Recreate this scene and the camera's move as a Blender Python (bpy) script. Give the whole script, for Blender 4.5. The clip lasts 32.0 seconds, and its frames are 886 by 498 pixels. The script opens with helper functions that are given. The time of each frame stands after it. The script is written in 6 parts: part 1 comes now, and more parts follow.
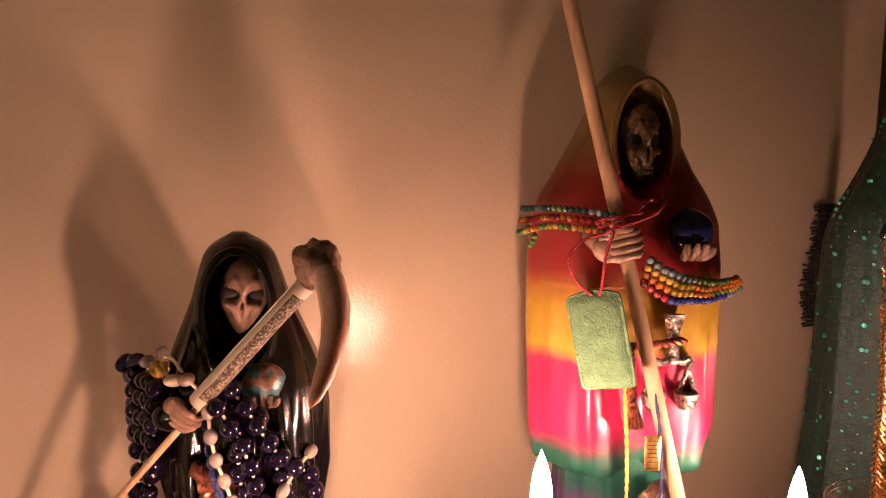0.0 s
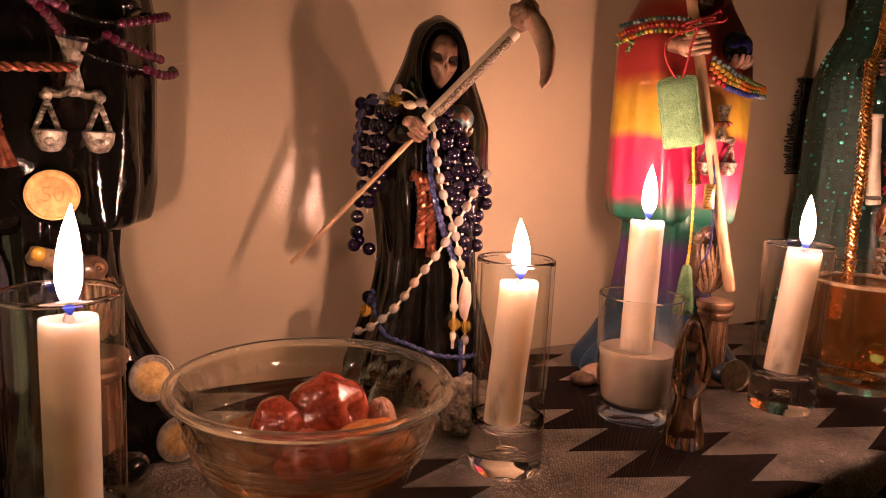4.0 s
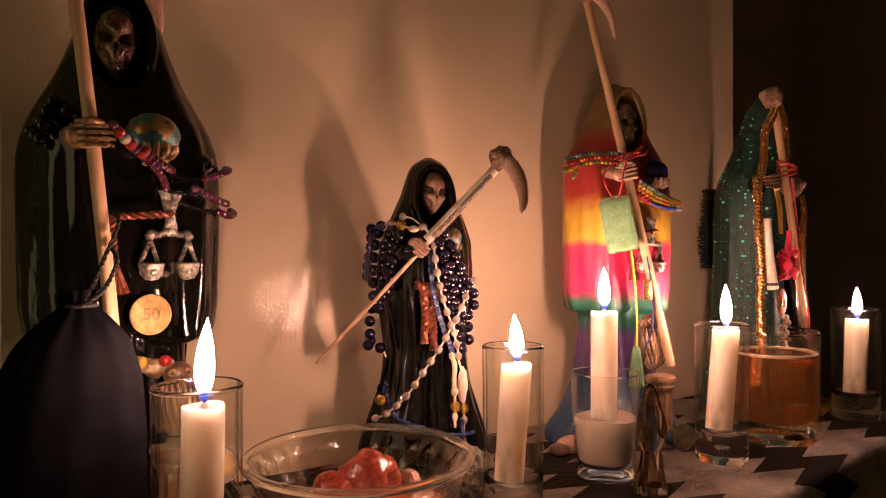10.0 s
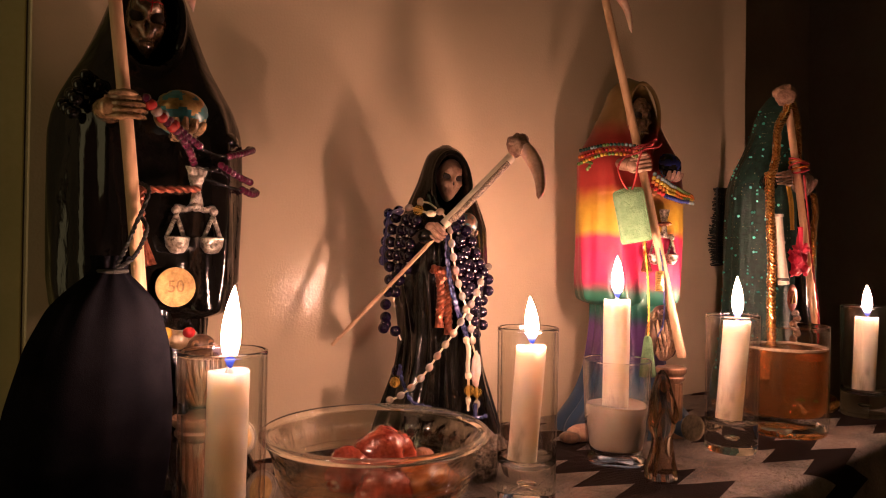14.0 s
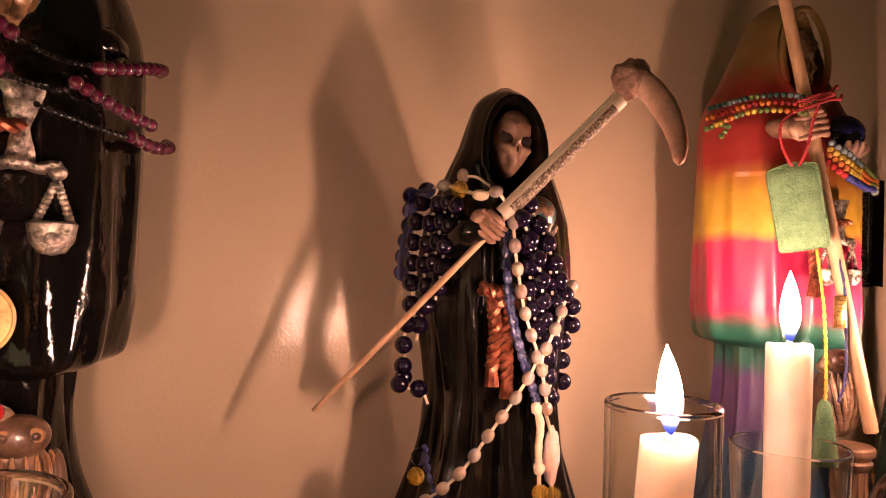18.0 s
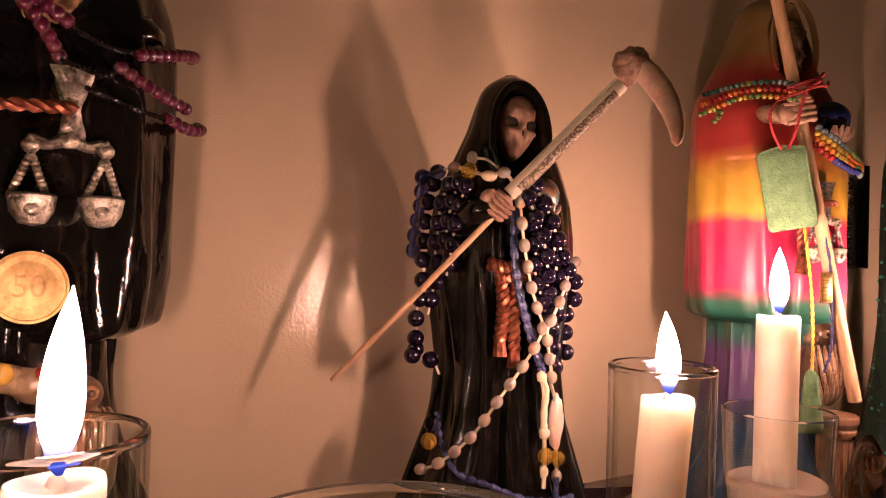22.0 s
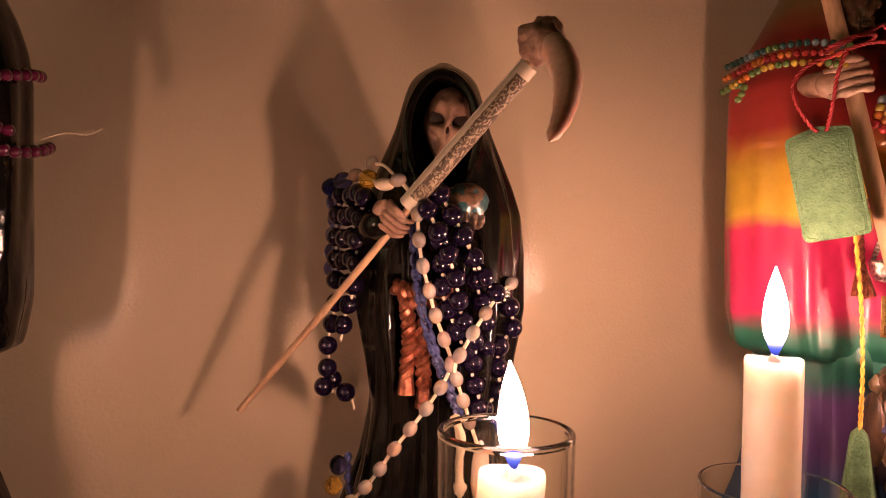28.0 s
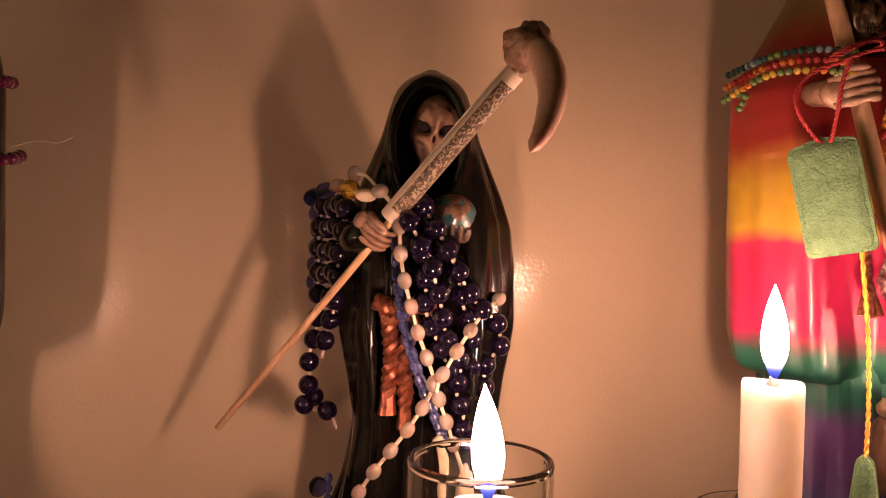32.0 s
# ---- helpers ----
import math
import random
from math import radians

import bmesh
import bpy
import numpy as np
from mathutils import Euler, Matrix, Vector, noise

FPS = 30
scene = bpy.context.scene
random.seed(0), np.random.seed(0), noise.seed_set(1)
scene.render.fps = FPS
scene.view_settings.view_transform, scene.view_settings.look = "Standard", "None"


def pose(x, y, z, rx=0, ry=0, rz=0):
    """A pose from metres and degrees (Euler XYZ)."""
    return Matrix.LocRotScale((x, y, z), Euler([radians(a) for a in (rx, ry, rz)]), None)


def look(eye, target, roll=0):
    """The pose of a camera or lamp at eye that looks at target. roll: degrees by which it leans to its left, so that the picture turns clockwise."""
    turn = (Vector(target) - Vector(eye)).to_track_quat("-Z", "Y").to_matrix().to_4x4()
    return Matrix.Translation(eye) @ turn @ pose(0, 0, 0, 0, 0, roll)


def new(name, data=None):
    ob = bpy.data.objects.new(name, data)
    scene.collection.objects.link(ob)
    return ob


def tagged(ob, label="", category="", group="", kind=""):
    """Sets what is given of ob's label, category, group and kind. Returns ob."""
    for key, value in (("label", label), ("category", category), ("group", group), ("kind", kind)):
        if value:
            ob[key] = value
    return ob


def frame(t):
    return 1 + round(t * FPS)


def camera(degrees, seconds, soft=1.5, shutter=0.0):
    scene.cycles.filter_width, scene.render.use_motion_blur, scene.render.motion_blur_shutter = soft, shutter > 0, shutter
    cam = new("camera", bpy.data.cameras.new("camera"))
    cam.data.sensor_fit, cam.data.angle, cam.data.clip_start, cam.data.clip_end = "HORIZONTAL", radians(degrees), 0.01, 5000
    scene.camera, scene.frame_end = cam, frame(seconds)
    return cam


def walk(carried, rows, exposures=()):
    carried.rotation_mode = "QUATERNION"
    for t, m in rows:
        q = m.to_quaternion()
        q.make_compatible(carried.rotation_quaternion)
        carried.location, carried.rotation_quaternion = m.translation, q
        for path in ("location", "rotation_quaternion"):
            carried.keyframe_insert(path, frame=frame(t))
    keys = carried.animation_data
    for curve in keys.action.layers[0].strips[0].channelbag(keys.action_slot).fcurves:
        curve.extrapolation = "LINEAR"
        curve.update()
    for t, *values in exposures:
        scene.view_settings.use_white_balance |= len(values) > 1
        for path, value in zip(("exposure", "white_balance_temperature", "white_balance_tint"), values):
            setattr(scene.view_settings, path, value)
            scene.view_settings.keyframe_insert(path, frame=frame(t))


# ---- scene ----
cam = camera(64.4, 32.0, 1.0)
PATH = [
    (0, (-0.048, -0.424, 1.054), (0.726, 1.403, 0.799), 0.3),
    (0.5, (-0.092, -0.422, 1.029), (0.763, 1.357, 0.712), 4.4),
    (1, (-0.145, -0.444, 0.983), (0.837, 1.270, 0.666), 2.3),
    (1.5, (-0.190, -0.477, 0.965), (0.824, 1.216, 0.641), 3.0),
    (2, (-0.210, -0.486, 0.959), (0.753, 1.236, 0.630), 3.7),
    (2.5, (-0.219, -0.501, 0.951), (0.719, 1.231, 0.600), 3.5),
    (4.5, (-0.23719, -0.52354, 0.93641), (0.23430, 0.34559, 0.78705), 1.997),
    (5, (-0.24109, -0.53691, 0.93646), (0.24653, 0.32488, 0.79665), 2.196),
    (5.5, (-0.24112, -0.54239, 0.93818), (0.24534, 0.32206, 0.81136), 1.970),
    (6, (-0.24086, -0.53941, 0.93855), (0.24888, 0.32310, 0.81111), 1.917),
    (6.5, (-0.23724, -0.53024, 0.93504), (0.25180, 0.33271, 0.80798), 1.900),
    (7, (-0.24232, -0.53042, 0.93749), (0.24996, 0.33143, 0.81553), 2.040),
    (7.5, (-0.26385, -0.55293, 0.94440), (0.26125, 0.29238, 0.84581), 1.486),
    (8, (-0.27116, -0.56592, 0.94267), (0.28789, 0.25924, 0.86167), 0.331),
    (8.5, (-0.28496, -0.56191, 0.94449), (0.27540, 0.26442, 0.88812), -0.476),
    (9, (-0.30552, -0.57401, 0.94028), (0.27070, 0.24212, 0.89680), -0.362),
    (9.5, (-0.31234, -0.58035, 0.93854), (0.25834, 0.24037, 0.91130), -0.722),
    (10, (-0.33350, -0.58035, 0.94219), (0.22546, 0.24884, 0.93967), -0.135),
    (10.5, (-0.34736, -0.58504, 0.94159), (0.22081, 0.23786, 0.94587), -0.341),
    (11, (-0.35471, -0.59579, 0.94120), (0.22062, 0.22186, 0.96228), -0.208),
    (11.5, (-0.35510, -0.59987, 0.93789), (0.22621, 0.21365, 0.95453), 0.206),
    (12, (-0.35740, -0.60599, 0.93262), (0.22283, 0.20838, 0.94421), 0.535),
    (12.5, (-0.35727, -0.60834, 0.93101), (0.21925, 0.20870, 0.93905), 0.612),
    (13, (-0.35846, -0.60412, 0.92928), (0.21249, 0.21681, 0.93803), 0.683),
    (13.5, (-0.36030, -0.60029, 0.92762), (0.20772, 0.22267, 0.93698), 0.654),
    (14, (-0.34555, -0.58218, 0.92496), (0.20728, 0.25109, 0.93098), 0.888),
    (14.5, (-0.32015, -0.54325, 0.92365), (0.19679, 0.31273, 0.91452), 1.498),
    (16.5, (-0.22182, -0.38258, 0.91624), (0.28811, 0.47763, 0.92180), 2.771),
    (17, (-0.22113, -0.36355, 0.92049), (0.28515, 0.49870, 0.93450), 2.518),
    (17.5, (-0.21926, -0.37297, 0.92281), (0.28583, 0.48983, 0.94447), 2.250),
    (18, (-0.22460, -0.38524, 0.92315), (0.27960, 0.47808, 0.94452), 1.765),
    (18.5, (-0.23229, -0.38612, 0.92172), (0.27178, 0.47735, 0.94039), 1.988),
    (19, (-0.23854, -0.38645, 0.92122), (0.26819, 0.47563, 0.92719), 1.995),
    (19.5, (-0.24150, -0.38770, 0.91898), (0.26138, 0.47660, 0.92844), 1.819),
    (20, (-0.24163, -0.39115, 0.91954), (0.26514, 0.47092, 0.92461), 1.832),
    (20.5, (-0.24164, -0.39193, 0.91695), (0.26792, 0.46849, 0.92239), 1.606),
    (21, (-0.24448, -0.39376, 0.91668), (0.26558, 0.46636, 0.92288), 1.461),
    (21.5, (-0.24549, -0.39690, 0.91727), (0.26911, 0.46051, 0.92323), 1.462),
    (22, (-0.24342, -0.39783, 0.91579), (0.27186, 0.45915, 0.92468), 1.548),
    (22.5, (-0.24351, -0.40114, 0.91568), (0.27616, 0.45314, 0.92779), 1.194),
    (23, (-0.24054, -0.40771, 0.91728), (0.28545, 0.44275, 0.92585), 1.317),
    (23.5, (-0.21657, -0.42264, 0.91636), (0.29614, 0.43592, 0.91304), 1.936),
    (24, (-0.17621, -0.44378, 0.92034), (0.23556, 0.46740, 0.90627), 1.921),
    (24.5, (-0.13419, -0.42532, 0.92087), (0.18732, 0.52094, 0.88595), 1.392),
    (25, (-0.12820, -0.42195, 0.92816), (0.15899, 0.53542, 0.89696), 1.362),
    (25.5, (-0.12344, -0.41034, 0.92782), (0.14429, 0.55282, 0.90256), 1.350),
    (26, (-0.10409, -0.40337, 0.92794), (0.14484, 0.56508, 0.91546), 0.863),
    (26.5, (-0.08516, -0.41484, 0.92847), (0.16895, 0.55226, 0.91630), 0.642),
    (28.5, (-0.09112, -0.40522, 0.93438), (0.15445, 0.56416, 0.93178), 1.282),
    (29, (-0.07916, -0.40934, 0.93792), (0.18971, 0.55381, 0.94518), 1.490),
    (29.5, (-0.06892, -0.39706, 0.93881), (0.18490, 0.57018, 0.94306), 1.454),
    (30, (-0.06328, -0.39392, 0.92645), (0.18539, 0.57467, 0.92465), 0.849),
    (30.5, (-0.06772, -0.39230, 0.91671), (0.17383, 0.57798, 0.90184), 1.180),
    (31, (-0.07922, -0.40275, 0.92301), (0.18114, 0.56273, 0.91474), 0.920),
    (31.5, (-0.07802, -0.39694, 0.92712), (0.16417, 0.57328, 0.93001), 1.287),
    (32, (-0.07531, -0.39740, 0.93407), (0.15351, 0.57606, 0.93804), 1.581),
]
EXPOSURES = [(t, stops, kelvin, 12.5) for t, stops, kelvin in (
    (0.0, 0.3, 5850), (1.0, -0.2, 6050), (2.0, 0.0, 6250), (5.0, 0.15, 6100), (8.5, 0.2, 6050), (12.0, 0.35, 6000), (18.0, 0.3, 6000), (22.0, 0.2, 5750), (23.0, 0.1, 5900),
    (26.0, 0.0, 6100), (29.0, -0.25, 6100), (30.0, -0.1, 6150), (31.0, -0.45, 6250), (32.0, -0.2, 6150))]
walk(cam, [(t, look(eye, target, roll)) for t, eye, target, roll in PATH], EXPOSURES)

# ---- light: a dark room, lit by five candle flames ----
FLAME = 430.0          # brightness of the flames
world = bpy.data.worlds.new("night_room")
scene.world = world
world.use_nodes = True
world.node_tree.nodes["Background"].inputs[0].default_value = (1.0, 0.72, 0.5, 1)
world.node_tree.nodes["Background"].inputs[1].default_value = 0.01
lamp = bpy.data.lights.new("hall_light", "AREA")          # dim light that comes in by the doorway
lamp.shape, lamp.size, lamp.size_y, lamp.energy, lamp.color = "RECTANGLE", 0.8, 1.9, 3.3, (1.0, 0.76, 0.34)
new("hall_light", lamp).matrix_world = look((-1.88, -0.57, 1.05), (0.0, -0.5, 1.0))


# ---- materials ----
def material(name):
    m = bpy.data.materials.new(name)
    m.use_nodes = True
    return m, m.node_tree, m.node_tree.nodes["Principled BSDF"]


def node(tree, kind, **values):
    n = tree.nodes.new(kind)
    for key, value in values.items():
        key = key.replace("_", " ")
        for socket in n.inputs:
            if socket.name == key:
                socket.default_value = value
                break
    return n


def coords(tree, scale=(1, 1, 1)):
    """Object coordinates, stretched."""
    c = tree.nodes.new("ShaderNodeTexCoord")
    m = tree.nodes.new("ShaderNodeMapping")
    m.inputs["Scale"].default_value = scale
    tree.links.new(c.outputs["Object"], m.inputs["Vector"])
    return m.outputs[0]


def noise_tex(tree, scale, detail=4.0, stretch=(1, 1, 1), rough=0.55):
    n = node(tree, "ShaderNodeTexNoise", Scale=scale, Detail=detail, Roughness=rough)
    tree.links.new(coords(tree, stretch), n.inputs["Vector"])
    return n.outputs["Fac"]


def ramp(tree, fac, stops, mode="LINEAR"):
    r = tree.nodes.new("ShaderNodeValToRGB")
    r.color_ramp.interpolation = mode
    while len(r.color_ramp.elements) < len(stops):
        r.color_ramp.elements.new(0.5)
    for e, (at, colour) in zip(r.color_ramp.elements, stops):
        e.position, e.color = at, (*colour, 1)
    tree.links.new(fac, r.inputs["Fac"])
    return r.outputs["Color"]


def mixed(tree, fac, a, b, mode="MIX"):
    m = tree.nodes.new("ShaderNodeMix")
    m.data_type, m.blend_type = "RGBA", mode
    for value, socket in ((fac, m.inputs[0]), (a, m.inputs[6]), (b, m.inputs[7])):
        if isinstance(value, bpy.types.NodeSocket):
            tree.links.new(value, socket)
        elif isinstance(value, (int, float)):
            socket.default_value = value
        else:
            socket.default_value = (*value, 1)
    return m.outputs[2]


def maths(tree, op, a, b=None, c=None):
    m = tree.nodes.new("ShaderNodeMath")
    m.operation = op
    for n, value in enumerate((a, b, c)):
        if value is None:
            continue
        if isinstance(value, bpy.types.NodeSocket):
            tree.links.new(value, m.inputs[n])
        else:
            m.inputs[n].default_value = value
    return m.outputs[0]


def bump(tree, shader, height, strength=0.3, distance=0.001):
    b = tree.nodes.new("ShaderNodeBump")
    b.inputs["Strength"].default_value, b.inputs["Distance"].default_value = strength, distance
    tree.links.new(height, b.inputs["Height"])
    tree.links.new(b.outputs[0], shader.inputs["Normal"])


def surface(name, dark, light, rough=0.5, metal=0.0, scale=60.0, grain=400.0, relief=0.2, depth=0.0006, coat=0.0,
            stretch=(1, 1, 1), subsurface=0.0, spread=0.12):
    """A surface that varies between two colours at two scales, with fine relief."""
    m, tree, s = material(name)
    big, fine = noise_tex(tree, scale, 3, stretch), noise_tex(tree, grain, 5, stretch)
    both = maths(tree, "ADD", maths(tree, "MULTIPLY", big, 0.65), maths(tree, "MULTIPLY", fine, 0.35))
    tree.links.new(ramp(tree, both, [(0.36, dark), (0.64, light)]), s.inputs["Base Color"])
    tree.links.new(maths(tree, "ADD", rough - spread / 2, maths(tree, "MULTIPLY", fine, spread)), s.inputs["Roughness"])
    s.inputs["Metallic"].default_value, s.inputs["Coat Weight"].default_value = metal, coat
    s.inputs["Coat Roughness"].default_value = 0.08
    if subsurface:
        s.inputs["Subsurface Weight"].default_value = subsurface
        s.inputs["Subsurface Radius"].default_value = (1.0, 0.5, 0.25)
        s.inputs["Subsurface Scale"].default_value = 0.006
    if relief:
        bump(tree, s, both, relief, depth)
    return m


def clear(name, colour=(1, 1, 1), rough=0.0, ior=1.44, relief=0.0):
    m, tree, s = material(name)
    s.inputs["Base Color"].default_value = (*colour, 1)
    s.inputs["Roughness"].default_value, s.inputs["IOR"].default_value = rough, ior
    s.inputs["Transmission Weight"].default_value = 1.0
    if relief:
        bump(tree, s, noise_tex(tree, 60, 2), relief, 0.001)
    return m


def thin_glass(name, tint, face=0.10, power=2.0, rim=0.80, wave=0.25):
    """Thin pressed wall: light goes straight through, and the wavy skin mirrors more at a slant."""
    m, tree, s = material(name)
    bump(tree, s, noise_tex(tree, 40, 2), wave, 0.002)
    see, gloss, mix = tree.nodes.new("ShaderNodeBsdfTransparent"), tree.nodes.new("ShaderNodeBsdfGlossy"), tree.nodes.new("ShaderNodeMixShader")
    see.inputs[0].default_value, gloss.inputs["Roughness"].default_value = (*tint, 1), 0.03
    tree.links.new(s.inputs["Normal"].links[0].from_socket, gloss.inputs["Normal"])
    slant = tree.nodes.new("ShaderNodeLayerWeight")
    tree.links.new(maths(tree, "ADD", face, maths(tree, "MULTIPLY", maths(tree, "POWER", slant.outputs["Facing"], power), rim)), mix.inputs[0])
    tree.links.new(see.outputs[0], mix.inputs[1])
    tree.links.new(gloss.outputs[0], mix.inputs[2])
    tree.links.new(mix.outputs[0], tree.nodes["Material Output"].inputs[0])
    return m


def wall_paint():
    m, tree, s = material("cream_wall_paint")
    cloud, peel = noise_tex(tree, 5, 4), noise_tex(tree, 460, 2, rough=0.5)
    tree.links.new(ramp(tree, cloud, [(0.3, (0.62, 0.495, 0.34)), (0.7, (0.70, 0.565, 0.395))]), s.inputs["Base Color"])
    tree.links.new(maths(tree, "ADD", 0.05, maths(tree, "MULTIPLY", cloud, 0.10)), s.inputs["Roughness"])
    bump(tree, s, maths(tree, "ADD", peel, maths(tree, "MULTIPLY", noise_tex(tree, 110, 2), 0.10)), 0.30, 0.0010)
    s.inputs["Specular IOR Level"].default_value = 0.42
    return m


def zigzag_cloth():
    """Black cloth with woven zigzag bands of dull silver thread that glitters here and there."""
    m, tree, s = material("zigzag_cloth")
    c = tree.nodes.new("ShaderNodeTexCoord")
    split = tree.nodes.new("ShaderNodeSeparateXYZ")
    tree.links.new(c.outputs["Object"], split.inputs[0])
    x, y = split.outputs[0], split.outputs[1]
    drop = maths(tree, "ADD", y, maths(tree, "SUBTRACT", split.outputs[2], 0.75))
    wob = maths(tree, "MULTIPLY", maths(tree, "SUBTRACT", noise_tex(tree, 14, 2), 0.5), 0.006)
    zig = maths(tree, "PINGPONG", maths(tree, "ADD", drop, 0.2125), 0.01825)
    across = maths(tree, "ADD", maths(tree, "ADD", x, wob), maths(tree, "MULTIPLY", zig, 2.65))
    light = maths(tree, "GREATER_THAN", maths(tree, "FRACT", maths(tree, "DIVIDE", maths(tree, "SUBTRACT", across, 0.081), 0.19)), 0.40)
    warp = maths(tree, "SINE", maths(tree, "MULTIPLY", maths(tree, "ADD", x, maths(tree, "MULTIPLY", wob, 0.4)), 5600.0))
    weft = maths(tree, "SINE", maths(tree, "MULTIPLY", maths(tree, "ADD", y, maths(tree, "MULTIPLY", wob, 0.3)), 4700.0))
    knit = maths(tree, "MULTIPLY", maths(tree, "ADD", maths(tree, "MULTIPLY", warp, weft), 1.0), 0.5)
    cells = node(tree, "ShaderNodeTexVoronoi", Scale=1000.0)
    tree.links.new(coords(tree, (1, 1, 1)), cells.inputs["Vector"])
    pick = tree.nodes.new("ShaderNodeSeparateColor")
    tree.links.new(cells.outputs["Color"], pick.inputs[0])
    worn = ramp(tree, noise_tex(tree, 26, 4), [(0.35, (0.22, 0.22, 0.22)), (0.65, (1, 1, 1))])
    thread = mixed(tree, knit, (0.060, 0.050, 0.043), (0.50, 0.42, 0.36))
    thread = mixed(tree, 1.0, thread, worn, "MULTIPLY")
    tree.links.new(mixed(tree, light, (0.028, 0.021, 0.019), thread), s.inputs["Base Color"])
    flake = maths(tree, "MULTIPLY", maths(tree, "GREATER_THAN", pick.outputs[0], 0.70), light)
    tree.links.new(mixed(tree, flake, mixed(tree, light, (0.028, 0.021, 0.019), thread), (0.85, 0.77, 0.68)), s.inputs["Base Color"])
    tree.links.new(maths(tree, "MULTIPLY", light, 0.72), s.inputs["Metallic"])
    tree.links.new(maths(tree, "SUBTRACT", 0.46, maths(tree, "MULTIPLY", flake, 0.34)), s.inputs["Roughness"])
    tree.links.new(maths(tree, "MULTIPLY", light, 0.3), s.inputs["Specular IOR Level"])
    away = tree.nodes.new("ShaderNodeVectorMath")
    away.operation = "SUBTRACT"
    away.inputs[1].default_value = (0.5, 0.5, 0.5)
    tree.links.new(cells.outputs["Color"], away.inputs[0])
    tilt = tree.nodes.new("ShaderNodeVectorMath")
    tilt.operation = "SCALE"
    tree.links.new(away.outputs[0], tilt.inputs[0])
    tree.links.new(maths(tree, "MULTIPLY", flake, 1.0), tilt.inputs["Scale"])
    weave = tree.nodes.new("ShaderNodeBump")
    weave.inputs["Strength"].default_value, weave.inputs["Distance"].default_value = 0.8, 0.0010
    tree.links.new(knit, weave.inputs["Height"])
    both = tree.nodes.new("ShaderNodeVectorMath")
    tree.links.new(weave.outputs[0], both.inputs[0])
    tree.links.new(tilt.outputs[0], both.inputs[1])
    unit = tree.nodes.new("ShaderNodeVectorMath")
    unit.operation = "NORMALIZE"
    tree.links.new(both.outputs[0], unit.inputs[0])
    tree.links.new(unit.outputs[0], s.inputs["Normal"])
    return m


def rainbow_paint():
    """Airbrushed bands from gold hood over red, yellow, pink and green to a blue foot."""
    m, tree, s = material("rainbow_paint")
    c = tree.nodes.new("ShaderNodeTexCoord")
    split = tree.nodes.new("ShaderNodeSeparateXYZ")
    tree.links.new(c.outputs["Object"], split.inputs[0])
    wob = maths(tree, "MULTIPLY", maths(tree, "SUBTRACT", noise_tex(tree, 45, 2), 0.5), 0.012)
    h = maths(tree, "DIVIDE", maths(tree, "ADD", split.outputs[2], wob), 0.36)
    stops = [(0.0, (0.009, 0.036, 0.080)), (0.16, (0.011, 0.046, 0.100)), (0.21, (0.058, 0.027, 0.104)), (0.29, (0.072, 0.031, 0.120)),
             (0.32, (0.011, 0.078, 0.060)), (0.385, (0.022, 0.125, 0.080)), (0.415, (0.40, 0.018, 0.090)), (0.535, (0.46, 0.018, 0.085)),
             (0.555, (0.52, 0.34, 0.028)), (0.62, (0.50, 0.31, 0.027)), (0.68, (0.34, 0.026, 0.024)), (0.82, (0.31, 0.030, 0.024)),
             (0.865, (0.25, 0.148, 0.048)), (1.0, (0.21, 0.140, 0.048))]
    colour = ramp(tree, h, stops)
    dirt = ramp(tree, noise_tex(tree, 35, 5), [(0.35, (0.72, 0.68, 0.64)), (0.6, (1, 1, 1))])
    tree.links.new(mixed(tree, 1.0, colour, dirt, "MULTIPLY"), s.inputs["Base Color"])
    s.inputs["Roughness"].default_value, s.inputs["Coat Weight"].default_value, s.inputs["Coat Roughness"].default_value = 0.40, 0.20, 0.07
    bump(tree, s, noise_tex(tree, 120, 3), 0.15, 0.0008)
    return m


def flame_glow(edge):
    """Burning gas: blue at the wick, white-gold above."""
    m = bpy.data.materials.new("flame_glow")
    m.use_nodes = True
    tree = m.node_tree
    tree.nodes.clear()
    out, em = tree.nodes.new("ShaderNodeOutputMaterial"), tree.nodes.new("ShaderNodeEmission")
    c, split = tree.nodes.new("ShaderNodeTexCoord"), tree.nodes.new("ShaderNodeSeparateXYZ")
    tree.links.new(c.outputs["Generated"], split.inputs[0])
    tree.links.new(ramp(tree, split.outputs[2], [(0.0, (0.10, 0.14, 1.0)), (0.10, (0.20, 0.22, 1.0)), (0.17, (0.75, 0.52, 0.75)), (0.26, (1, 0.51, 0.325)), (1, (1, 0.515, 0.335))]), em.inputs[0])
    tree.links.new(ramp(tree, split.outputs[2], [(0.0, (0.0012,) * 3), (0.08, (0.0028,) * 3), (0.17, (0.012,) * 3), (0.32, (1, 1, 1)), (0.85, (1, 1, 1)), (1, (0.35,) * 3)]), em.inputs[1])
    gain = maths(tree, "MULTIPLY", em.inputs[1].links[0].from_socket, edge)
    tree.links.new(gain, em.inputs[1])
    tree.links.new(em.outputs[0], out.inputs[0])
    return m


